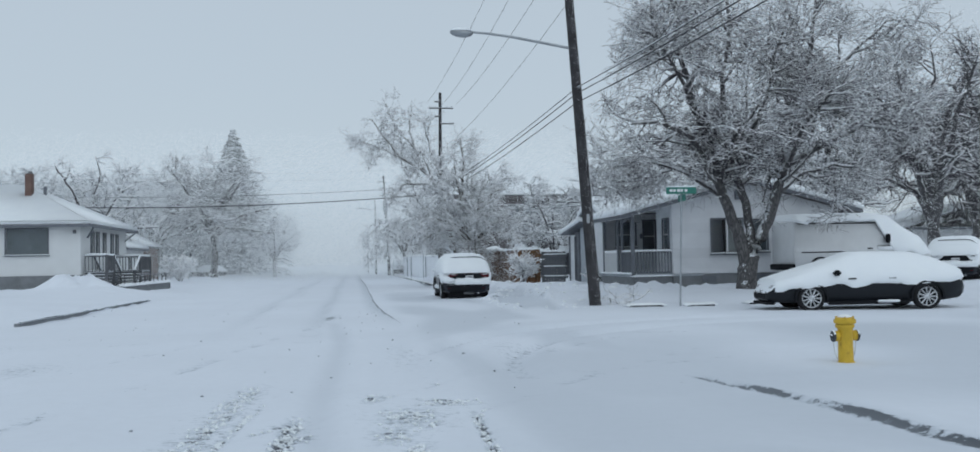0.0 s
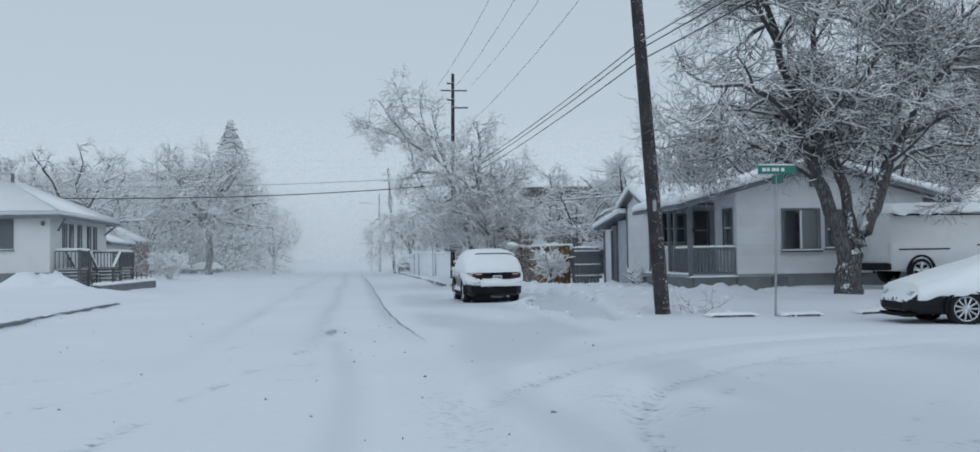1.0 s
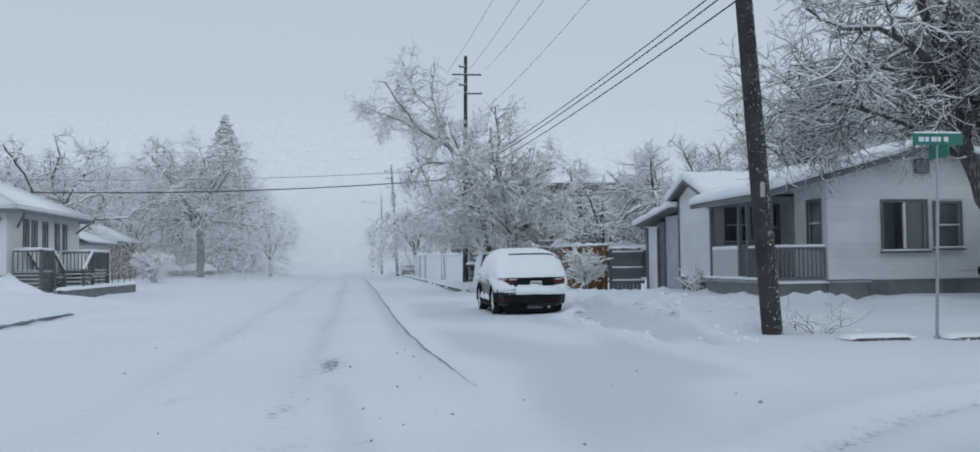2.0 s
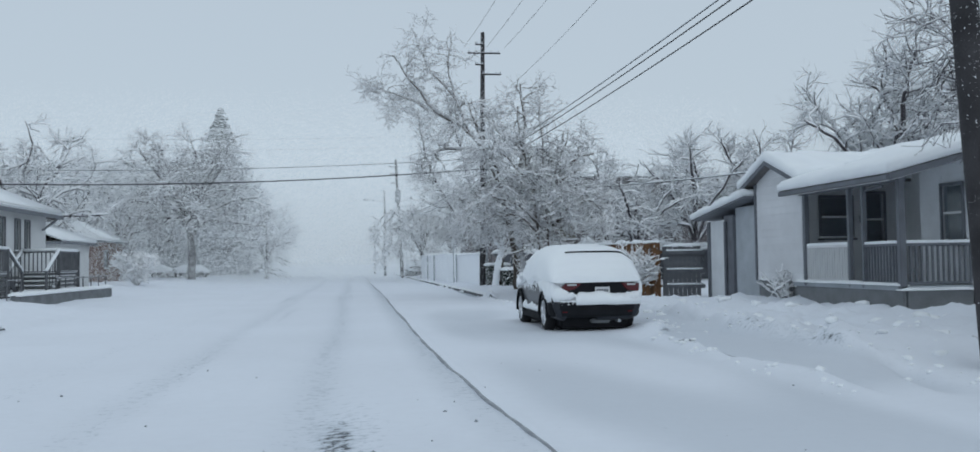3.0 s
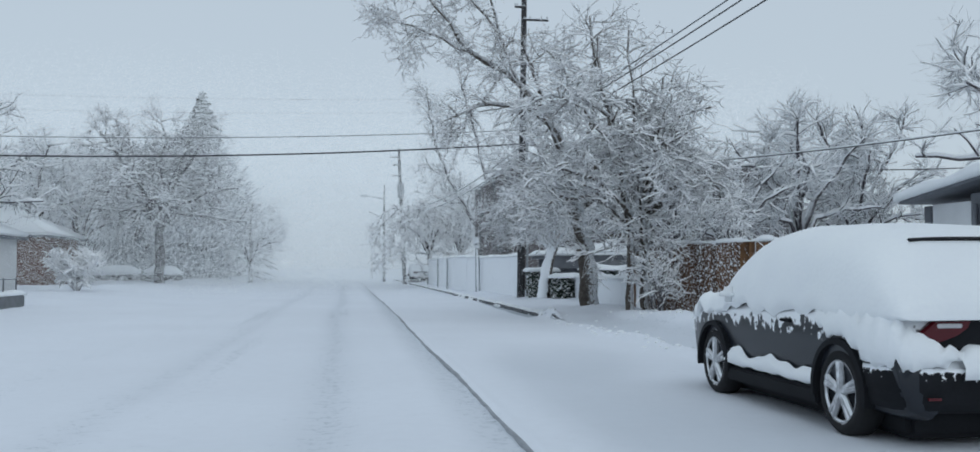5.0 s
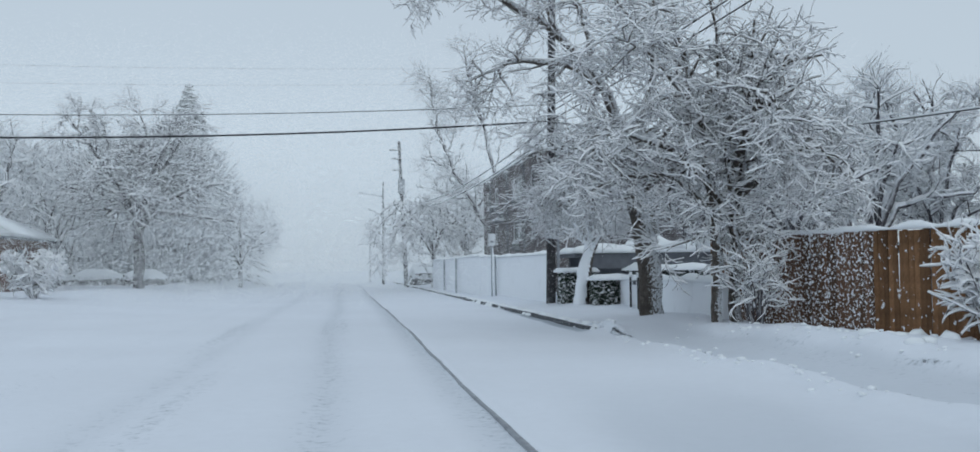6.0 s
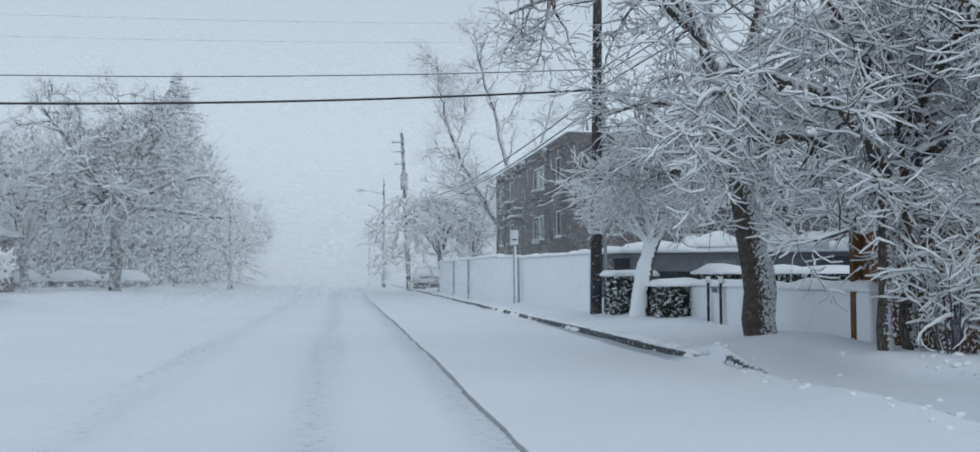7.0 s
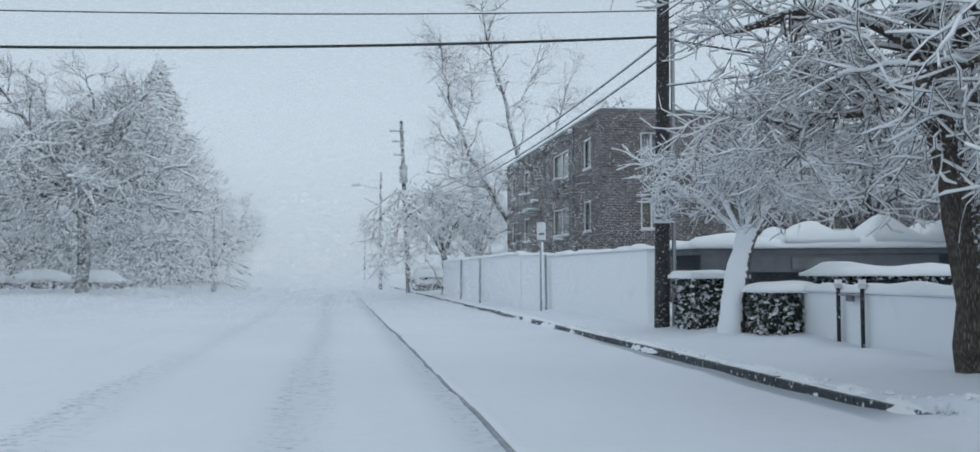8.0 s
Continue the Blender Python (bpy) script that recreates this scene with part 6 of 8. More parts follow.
lh = far_house("house", -27.0, -14.1, 51.0, 61.4, 3.8, 6.2, M["stucco"], "white stucco bungalow with a hipped roof under snow", "x",
               [("s", -17.8, -15.75, 2.25, 3.55), ("e", 53.0, 53.6, 2.3, 3.42), ("e", 54.1, 54.7, 2.3, 3.42), ("e", 55.6, 56.2, 2.3, 3.42), ("e", 57.4, 57.95, 2.2, 3.42), ("e", 58.6, 59.15, 2.2, 3.42)], 0.4, 5.0, 0.6)
part("foundation", block((-27, 50.93, 0.1), (-14.05, 50.99, 1.1), 0.005), M["found"], lh, "grey foundation")
part("foundation", block((-14.09, 50.95, 0.1), (-14.03, 61.4, 1.1), 0.005), M["found"], lh)
part("chimney", block((-17.9, 54.2, 4.6), (-17.55, 54.7, 6.8), 0.02), M["brick_red"], lh, "brick chimney")
part("chimney_pot", rod((-17.7, 54.5, 6.7), (-17.7, 54.5, 6.95), 0.14, 0.11, 10), M["found"], lh)
part("vent_pipe", rod((-17.0, 54.8, 4.9), (-17.0, 54.8, 6.1), 0.09, 0.09, 8), M["trim"], lh)
part("wall_lamp", block((-14.45, 50.85, 3.3), (-14.3, 50.98, 3.5), 0.02), M["trim"], lh)
part("bracket", rod((-14.0, 60.6, 3.1), (-13.55, 61.2, 3.6), 0.05, 0.05, 6), M["trim"], lh)
part("bracket", rod((-14.0, 52.0, 3.1), (-13.55, 51.4, 3.6), 0.05, 0.05, 6), M["trim"], lh)


def side_deck(name, x0, x1, y0, y1, down, run, label):
    """A raised timber deck with steps going down along the house, away (down 1) or back (down -1)."""
    d = placed(name, x1, y0, 0.35, label, "porch")
    part("deck", block((x0, y0, 1.12), (x1, y1, 1.22), 0.01), M["wood_grey"], d)
    snow_bed("snow_on_deck", d, x0, x1, y0, y1, 1.22, 0.08, nx=8, ny=10, edge=0.1)
    for k in range(5):
        z = 0.3 + k * 0.165
        part("skirt_board", block((x1 - 0.05, y0, z), (x1, y1, z + 0.12), 0.006), M["wood_grey"], d)
        part("skirt_board", block((x0, y0 - 0.02, z), (x1, y0 + 0.02, z + 0.12), 0.006), M["wood_grey"], d)
        part("snow_on_board", block((x0, y0 - 0.05, z + 0.122), (x1, y0 - 0.005, z + 0.15), 0.01), M["snow"], d, "", True)
    top = 2.1
    railing(d, (x0, y0), (x1, y0), 1.2, top, M["wood_grey"], 0.16)
    railing(d, (x1, y0), (x1, y1), 1.2, top, M["wood_grey"], 0.16)
    part("snow_on_rail", block((x0, y0 - 0.09, top + 0.02), (x1 + 0.1, y0 + 0.09, top + 0.14), 0.05), M["snow"], d, "", True)
    part("snow_on_rail", block((x1 - 0.08, y0, top + 0.02), (x1 + 0.08, y1, top + 0.13), 0.05), M["snow"], d, "", True)
    for y in (y0, y1):
        part("post", block((x1 - 0.07, y - 0.06, 0.2), (x1 + 0.07, y + 0.06, top + 0.05), 0.01), M["wood_grey"], d)
    ys = y1 if down > 0 else y0
    n = 5
    for k in range(n):
        ya, yb = sorted((ys + down * run * k / n, ys + down * (run * (k + 1) / n + 0.03)))
        z = 1.0 - k * 0.18
        part("step", block((x0, ya, z), (x1, yb, z + 0.05), 0.01), M["wood_grey"], d)
        part("snow_on_step", block((x0 + 0.02, ya + 0.02, z + 0.052), (x1 - 0.02, yb - 0.02, z + 0.11), 0.025), M["snow"], d, "", True)
    for x in (x0 + 0.06, x1):
        part("stringer", rod((x, ys, 1.05), (x, ys + down * run, 0.2), 0.10, 0.10, 4), M["wood_grey"], d)
        part("stair_rail", rod((x, ys, top), (x, ys + down * run, top - 0.85), 0.055, 0.055, 6), M["wood_grey"], d)
        part("snow_on_rail", rod((x, ys, top + 0.08), (x, ys + down * run, top - 0.77), 0.07, 0.07, 8), M["snow"], d, "", True)
        part("stair_post", block((x - 0.05, ys + down * run - 0.05, 0.1), (x + 0.05, ys + down * run + 0.05, top - 0.8), 0.01), M["wood_grey"], d)
        for k in (1, 2, 3):
            yy = ys + down * run * k / 4
            part("baluster", rod((x, yy, 1.1 - 0.85 * k / 4), (x, yy, top - 0.85 * k / 4), 0.022, 0.022, 5), M["wood_grey"], d)
    return d


side_deck("porch_deck", -14.0, -12.9, 51.5, 53.0, 1, 1.6, "dark timber porch deck with snowy steps and railings")
side_deck("porch_deck", -14.0, -12.5, 57.8, 60.6, -1, 1.6, "dark timber porch deck with snowy steps and railings")


def picket(x, y0, y1, n):
    r = placed("garden_fence", x, y0, 0.2, "thin dark metal garden fence by the steps", "fence")
    for i in range(n):
        y = y0 + (y1 - y0) * i / (n - 1)
        part("post", rod((x, y, 0.1), (x, y, 1.05), 0.025, 0.025, 6), M["wood_grey"], r)
    for z in (0.45, 1.0):
        part("bar", rod((x, y0, z), (x, y1, z), 0.022, 0.022, 6), M["wood_grey"], r)
    return r


picket(-12.25, 56.6, 64.4, 7)
picket(-12.1, 50.6, 52.0, 2)
gw = placed("garden_wall", -12.0, 51.5, 0.2, "low concrete garden wall capped with snow", "wall")
part("wall", block((-12.3, 51.5, -0.1), (-11.95, 64.4, 0.42), 0.03), M["found"], gw)
snow_bed("snow_on_wall", gw, -12.4, -11.9, 51.4, 64.5, 0.42, 0.14, nx=5, ny=40, edge=0.15)

far_house("house", -25.0, -16.3, 70.5, 77.0, 2.9, 4.8, M["stucco"], "small white house with a steep snow roof", "y", [("e", 72.0, 72.8, 1.2, 2.3), ("s", -18.2, -17.2, 1.2, 2.3)], 0.3)
far_house("house", -34.0, -19.6, 92.0, 100.0, 3.5, 5.6, M["brick_red"], "red brick bungalow with a snow-covered hipped roof", "x", [("s", -24.0, -22.5, 1.4, 2.7), ("e", 94.0, 95.2, 1.4, 2.7)], 0.3, 4.0)
far_house("house", -21.5, -13.0, 126.0, 134.0, 4.6, 6.6, M["far_wall"], "grey house dim behind the trees", "x", [("s", -17.5, -16.2, 2.0, 3.4)], 0.3)
far_house("garage", 34.0, 42.0, 52.0, 58.0, 3.0, 4.4, M["pale_wall"], "pale garage with a snowy gable roof", "y", [("s", 36.8, 39.5, 0.4, 2.4)], 0.2)


# ---- the brick apartment house ----
def apartment_house():
    x0, x1, y0, y1, z1 = 8.55, 24.0, 77.2, 95.6, 6.9
    h = placed("apartment_building", x0, y0, 0.3, "two-storey dark brick apartment building with a flat snowy roof", "building")
    west = []
    for a, b in ((78.65, 79.75), (82.0, 84.75), (89.7, 91.1), (92.8, 94.3)):
        for c, d in ((2.85, 3.95), (5.12, 6.22)):
            west.append((a, b, c, d))
    south = []
    for a, b in ((9.92, 10.72), (13.0, 14.2), (17.0, 18.2)):
        for c, d in ((2.85, 3.93), (5.12, 6.2)):
            south.append((a, b, c, d))
    upright_wall("wall", h, "y", x0, 0.25, y0, y1, 0.0, z1, west, M["brick"])
    upright_wall("wall", h, "x", y0, 0.25, x0 + 0.25, x1, 0.0, z1, south, M["brick"])
    upright_wall("wall", h, "y", x1 - 0.25, 0.25, y0 + 0.25, y1, 0.0, z1, [], M["brick"])
    upright_wall("wall", h, "x", y1 - 0.25, 0.25, x0 + 0.25, x1 - 0.25, 0.0, z1, [], M["brick"])
    for i, w in enumerate(west):
        window(h, "y", x0 + 0.08, -1, w[0] + 0.06, w[1] - 0.06, w[2] + 0.06, w[3] - 0.06, M["white_trim"], "pair" if w[1] - w[0] > 1.6 else "plain", "blind", True, 0.06)
    for i, w in enumerate(south):
        window(h, "x", y0 + 0.08, -1, w[0] + 0.06, w[1] - 0.06, w[2] + 0.06, w[3] - 0.06, M["white_trim"], "pair", "blind_tan" if i % 2 == 0 else "room", True, 0.06)
    part("roof", block((x0 + 0.05, y0 + 0.05, z1 - 0.35), (x1 - 0.05, y1 - 0.05, z1 - 0.2)), M["roofing"], h)
    part("coping", block((x0 - 0.04, y0 - 0.04, z1), (x0 + 0.3, y1, z1 + 0.08), 0.01), M["found"], h)
    part("coping", block((x0 + 0.3, y0 - 0.04, z1), (x1, y0 + 0.3, z1 + 0.08), 0.01), M["found"], h)
    snow_bed("snow_on_coping", h, x0 - 0.08, x0 + 0.45, y0 - 0.08, y1, z1 + 0.08, 0.10, nx=5, ny=50, edge=0.15, rough=0.4)
    snow_bed("snow_on_coping", h, x0 + 0.4, x1, y0 - 0.08, y0 + 0.4, z1 + 0.08, 0.08, nx=40, ny=5, edge=0.15, rough=0.4)
    snow_bed("snow_on_roof", h, x0 + 0.3, x1 - 0.3, y0 + 0.3, y1 - 0.3, z1 - 0.2, 0.25, nx=20, ny=20)
    for y in (81.2, 86.2, 92.5):
        dp = part("downspout", block((x0 - 0.10, y - 0.05, 0.3), (x0 - 0.01, y + 0.05, 6.45), 0.01), M["found"], h)
        part("hopper", block((x0 - 0.2, y - 0.14, 6.4), (x0 - 0.01, y + 0.14, 6.7), 0.03), M["found"], dp)
        part("snow_on_hopper", block((x0 - 0.24, y - 0.17, 6.7), (x0 + 0.0, y + 0.17, 6.86), 0.06), M["snow"], dp, "", True)
    for y, z in ((83.0, 4.7), (83.0, 2.3), (90.4, 4.7), (87.6, 4.2)):
        ac = part("air_conditioner", block((x0 - 0.35, y - 0.25, z), (x0 - 0.01, y + 0.25, z + 0.35), 0.02), M["found"], h)
        part("snow_on_unit", block((x0 - 0.37, y - 0.26, z + 0.352), (x0 - 0.012, y + 0.26, z + 0.45), 0.04), M["snow"], ac, "", True)
    part("door_hood", block((x0 - 0.6, 87.2, 4.0), (x0 - 0.01, 88.4, 4.1), 0.02), M["found"], h)
    part("snow_on_hood", block((x0 - 0.62, 87.2, 4.1), (x0 - 0.01, 88.4, 4.25), 0.06), M["snow"], h, "", True)
    # belt courses stand a little proud
    for z in (4.5, 6.55):
        part("brick_course", block((x0 - 0.03, y0 - 0.03, z), (x0 + 0.02, y1, z + 0.09)), M["brick"], h)
        part("brick_course", block((x0 + 0.02, y0 - 0.03, z), (x1, y0 + 0.02, z + 0.09)), M["brick"], h)
    return h


apartment_house()


# ---- fences, walls and hedges ----
FX, FY = 7.66, 53.95

def plank_fence(name, a, b, top, label, mats, seed, width=0.14, gap=0.008, rails=True, snow=0.09):
    """Upright planks between two points on plan, with posts, rails and a ridge of snow."""
    rng = np.random.default_rng(seed)
    a, b = np.array(a, float), np.array(b, float)
    d = b - a
    L = np.linalg.norm(d)
    u = d / L
    ang = math.degrees(math.atan2(u[1], u[0]))
    root = thing(name, a[0], a[1], 0.1, label, "fence", ang)
    n = int(L / (width + gap))
    shared = {}
    for i in range(n):
        k = rng.integers(0, 4)
        mat = mats(i / n)
        key = (k, mat.name)
        if key not in shared:
            bm = block((0, -0.012, -0.45), (width, 0.012, top - 0.12 + k * 0.012), 0.004)
            me = bpy.data.meshes.new("plank")
            bmesh.ops.recalc_face_normals(bm, faces=bm.faces)
            bm.to_mesh(me)
            bm.free()
            me.materials.append(mat)
            shared[key] = me
        ob = new("plank", shared[key])
        ob.parent = root
        ob.matrix_basis = pose(i * (width + gap), rng.normal() * 0.004, 0.05 + rng.normal() * 0.01, rng.normal() * 0.4, rng.normal() * 0.3, 0)
    for z in (0.4, top - 0.4):
        part("rail", block((0, 0.02, z), (L, 0.06, z + 0.09), 0.005), mats(0.9), root)
    for i in range(int(L / 2.4) + 1):
        part("post", block((i * 2.4 - 0.05, 0.03, -0.45), (i * 2.4 + 0.05, 0.13, top + 0.02), 0.008), mats(0.9), root)
    if snow:
        v, f = pillow(-0.05, L + 0.05, -0.06, 0.14, lambda X, Y: X * 0 + top - 0.04, snow, nx=int(L * 5), ny=3, edge=0.09, seed=seed, rough=0.5, scale=0.9)
        part("snow_on_fence", mesh_of("snow_on_fence", v, f, M["snow"], True), None, root, "ridge of snow along the top")
    return root


plank_fence("wooden_fence", (FX, FY), (9.70, 46.3), 1.92, "brown cedar plank fence speckled with stuck snow", lambda t: M["wood_fence"] if 0.06 < t < 0.565 else M["wood_clean"], 3, 0.11, 0.003)
plank_fence("garden_fence", (9.80, 46.25), (11.05, 45.85), 1.78, "weathered grey plank gate fence beside the lean-to", lambda t: M["wood_grey"], 4)
ge = placed("fence_end_post", FX, FY, 0.2, "brown square fence post capped with snow", "post")
part("post", block((FX - 0.14, FY - 0.14, 0.0), (FX, FY + 0.01, 2.02), 0.01), M["wood_clean"], ge)
part("snow_cap", block((FX - 0.16, FY - 0.16, 2.02), (FX + 0.02, FY + 0.03, 2.12), 0.04), M["snow"], ge, "", True)
for z in (0.47, 0.97, 1.58):
    bo = thing("fence_rail", 9.80, 46.19, z, "snowy horizontal rail of the grey fence", "fence rail", -17.7)
    part("rail", block((0.02, -0.02, 0.0), (1.3, 0.02, 0.11), 0.01), M["wood_grey"], bo)
    part("snow_on_rail", block((0.05, -0.05, 0.112), (1.25, 0.03, 0.17), 0.02), M["snow"], bo, "", True)


def low_wall(name, pts, top, thick, label, cap, seed, mat="plaster"):
    """A plastered wall through points on plan, with snow on top and drifts stuck to its face."""
    root = placed(name, pts[0][0], pts[0][1], 0.2, label, "wall")
    for k, (a, b) in enumerate(zip(pts, pts[1:])):
        a, b = np.array(a, float), np.array(b, float)
        L = np.linalg.norm(b - a)
        ang = math.atan2(b[1] - a[1], b[0] - a[0])
        m = Matrix.Translation((a[0], a[1], 0)) @ Matrix.Rotation(ang, 4, "Z")
        bm = block((0, -thick / 2, 0.0), (L, thick / 2, top), 0.02)
        bmesh.ops.transform(bm, matrix=m, verts=bm.verts)
        part("wall", bm, M[mat], root)
        v, f = pillow(-0.06, L + 0.06, -thick / 2 - 0.07, thick / 2 + 0.07, lambda X, Y: X * 0 + top, cap, nx=int(L * 4) + 4, ny=5, edge=0.14, seed=seed + k, rough=0.35, scale=0.7)
        v = np.c_[v, np.ones(len(v))] @ np.array(m).T
        part("snow_cap", mesh_of("snow_cap", v[:, :3], f, M["snow"], True), None, root, "rounded ridge of snow")
    return root


low_wall("garden_wall", [(7.62, 53.4), (7.62, 61.2)], 1.02, 0.16, "low pale plastered garden wall capped with snow", 0.14, 2)
low_wall("boundary_wall", [(6.5, 66.0), (6.1, 74.4)], 1.85, 0.2, "pale boundary wall plastered with blown snow", 0.10, 7)
low_wall("boundary_wall", [(5.65, 76.4), (5.5, 98.0)], 1.95, 0.2, "pale boundary wall plastered with blown snow", 0.10, 8)
low_wall("boundary_wall", [(6.1, 74.6), (5.65, 76.3)], 1.9, 0.2, "short pale return of the boundary wall", 0.10, 9)
for y in (84.0, 90.0):
    pz = placed("boundary_post", 5.35, y, 0.2, "thin steel post before the snowy wall", "post")
    part("post", rod((5.35, y, 0.1), (5.35, y, 1.95), 0.05, 0.05, 8), M["metal"], pz)
gp = placed("garden_gate", 7.5, 59.0, 0.2, "small steel gate frame topped with snow", "gate")
for y in (59.05, 59.75):
    part("post", rod((7.45, y, 0.1), (7.45, y, 1.1), 0.032, 0.032, 8), M["pole"], gp)
    part("snow_cap", block((7.36, y - 0.12, 1.1), (7.54, y + 0.12, 1.24), 0.06), M["snow"], gp, "", True)
part("plate", block((7.43, 59.3, 0.9), (7.47, 59.5, 1.0), 0.005), M["trim"], gp)
part("bar", rod((7.45, 59.05, 1.0), (7.45, 59.75, 1.0), 0.02, 0.02, 6), M["metal"], gp)


def hedge(name, x0, x1, y0, y1, top, seed, label):
    """A clipped hedge of many small leaves with snow among them and on top."""
    root = placed(name, (x0 + x1) / 2, y0, 0.2, label, "hedge")
    rng = np.random.default_rng(seed)
    n = 5200
    p = np.stack([rng.uniform(x0, x1, n), rng.uniform(y0, y1, n), rng.uniform(0.15, top, n)], -1)
    d = rng.normal(size=(n, 3))
    d /= np.linalg.norm(d, axis=1, keepdims=True)
    e = np.cross(d, rng.normal(size=(n, 3)))
    e /= np.linalg.norm(e, axis=1, keepdims=True)
    s = rng.uniform(0.03, 0.07, n)[:, None]
    v = np.stack([p - d * s, p + e * s * 0.6, p + d * s, p - e * s * 0.6], 1).reshape(-1, 3)
    f = np.arange(4 * n).reshape(-1, 4)
    part("leaves", mesh_of("leaves", v, f, M["hedge"]), None, root, "dark leaves flecked with snow")
    part("core", block((x0 + 0.12, y0 + 0.12, 0.0), (x1 - 0.12, y1 - 0.12, top - 0.12), 0.05), M["conifer"], root)
    snow_bed("snow_on_hedge", root, x0 - 0.08, x1 + 0.08, y0 - 0.08, y1 + 0.08, top - 0.05, 0.17, nx=16, ny=14, edge=0.3, seed=seed, rough=0.35, scale=0.5)
    return root


hedge("hedge", 6.3, 7.35, 63.0, 64.1, 1.28, 1, "clipped dark hedge under a cap of snow beside the pole")
hedge("hedge", 6.75, 7.75, 61.0, 62.0, 1.05, 2, "clipped dark hedge under a cap of snow beside the wall")
hedge("hedge", 7.85, 12.5, 60.4, 61.6, 1.33, 3, "dark hedge behind the garden wall, thick with snow")

cp = placed("carport", 7.6, 66.0, 0.3, "low dark carport with deep snow on its flat roof", "carport")
part("wall", block((7.5, 67.2, 0.2), (20.0, 67.4, 1.85)), M["trim"], cp, "dark rear wall")
part("roof", slab([(7.3, 65.6, 1.86), (20.0, 65.6, 1.95), (20.0, 68.0, 1.95), (7.3, 68.0, 1.86)], 0.12), M["trim"], cp)
part("fascia_panel", block((7.5, 65.62, 1.35), (13.2, 65.68, 1.76), 0.01), M["trim"], cp)
part("sign_panel", block((9.6, 65.58, 1.42), (10.6, 65.61, 1.68), 0.01), M["found"], cp, "grey panel")
for x in (7.6, 10.6, 13.6):
    part("post", block((x, 65.75, 0.2), (x + 0.1, 65.85, 1.76), 0.008), M["trim"], cp)
snow_bed("snow_on_carport", cp, 7.2, 20.1, 65.5, 68.1, lambda X, Y: 1.87 + 0.007 * (X - 7.3), 0.26, nx=60, ny=12, edge=0.3, seed=9, rough=0.4, scale=0.35)
for x0, x1, z, d in ((9.4, 11.2, 2.02, 0.30), (11.6, 13.4, 2.05, 0.42), (14.0, 17.0, 2.03, 0.34)):
    snow_bed("snow_drift", cp, x0, x1, 65.5, 67.0, z, d, nx=16, ny=10, edge=0.5, seed=int(x0 * 3), rough=0.5, scale=0.8)


# ---- trees ----

# the three-limbed street tree before the corner house
tree("street_tree", 12.65, 27.05, height(12.65, 27.05) - 0.1, "broad bare street tree forking low, twigs dusted with snow",
     [([(0, 0, 0), (-0.02, 0, 0.5), (0.04, 0, 1.15)], 0.35, 0.31),
      ([(-0.02, 0, 0.85), (-0.2, 0.05, 1.7), (-0.5, 0.1, 2.6), (-0.75, 0.2, 3.4), (-0.95, 0.1, 4.0), (-1.5, 0.0, 5.6), (-2.1, -0.2, 7.4), (-2.3, 0, 9.4)], 0.22, 0.05),
      ([(0.1, 0, 0.9), (0.45, -0.05, 1.7), (0.85, -0.1, 2.7), (1.08, -0.2, 3.5), (1.4, -0.1, 4.2), (1.9, 0.2, 6.0), (2.6, 0.4, 8.0), (2.9, 0.4, 10.2)], 0.22, 0.05),
      ([(0.05, 0.1, 1.0), (0.25, 0.25, 2.0), (0.2, 0.45, 2.9), (0.0, 0.7, 3.8), (-0.2, 1.0, 5.4), (0.1, 1.3, 8.2), (0.2, 1.4, 10.8)], 0.17, 0.05)]
     + [([(-0.9, 0.1, 3.9), (-2.0, -0.6, 4.9), (-3.3, -1.2, 5.3), (-4.2, -1.5, 5.2)], 0.10, 0.03), ([(1.3, -0.1, 4.0), (2.6, -0.8, 4.8), (4.0, -1.2, 5.4), (5.0, -1.4, 5.8)], 0.10, 0.03),
      ([(-0.6, 0.2, 3.0), (-1.6, 0.9, 3.9), (-2.8, 1.6, 4.4), (-4.0, 1.8, 4.2)], 0.08, 0.03), ([(1.0, -0.2, 3.2), (2.4, 0.9, 3.9), (4.0, 1.8, 4.3), (5.2, 2.0, 4.2)], 0.08, 0.03)]
     + [([(-1.5, 0, 5.6), (-2.6, -1.0, 7.0), (-3.6, -1.6, 8.0)], 0.08, 0.03), ([(1.9, 0.2, 6.0), (3.2, -0.8, 7.4), (4.4, -1.2, 8.6)], 0.08, 0.03),
      ([(-0.8, 0.1, 3.6), (-0.9, -1.4, 4.8), (-0.7, -2.8, 5.6)], 0.08, 0.03), ([(1.2, -0.2, 3.8), (1.2, -1.6, 5.0), (1.5, -3.0, 6.0)], 0.08, 0.03), ([(0.0, 0.8, 4.2), (0.4, -0.8, 6.0), (0.6, -1.8, 8.0)], 0.08, 0.03)],
     [(3.2, 1.3, 2.6, 58, 0.08, 0.16, 0.6, 0.05, 6, 0.36, 0.03), (4.8, 0.7, 1.5, 52, 0.0, 0.26, 0.6, 0.026, 4, 0.12, 0.02), (6.2, 0.4, 0.9, 50, 0.0, 0.30, 0.6, 0.015, 4, 0.1, 0.0), (3.2, 0.2, 0.5, 46, 0.0, 0.2, 0.9, 0.010, 3, 0.1)], 5, 0.016, "bark_street", "twig", light=True)

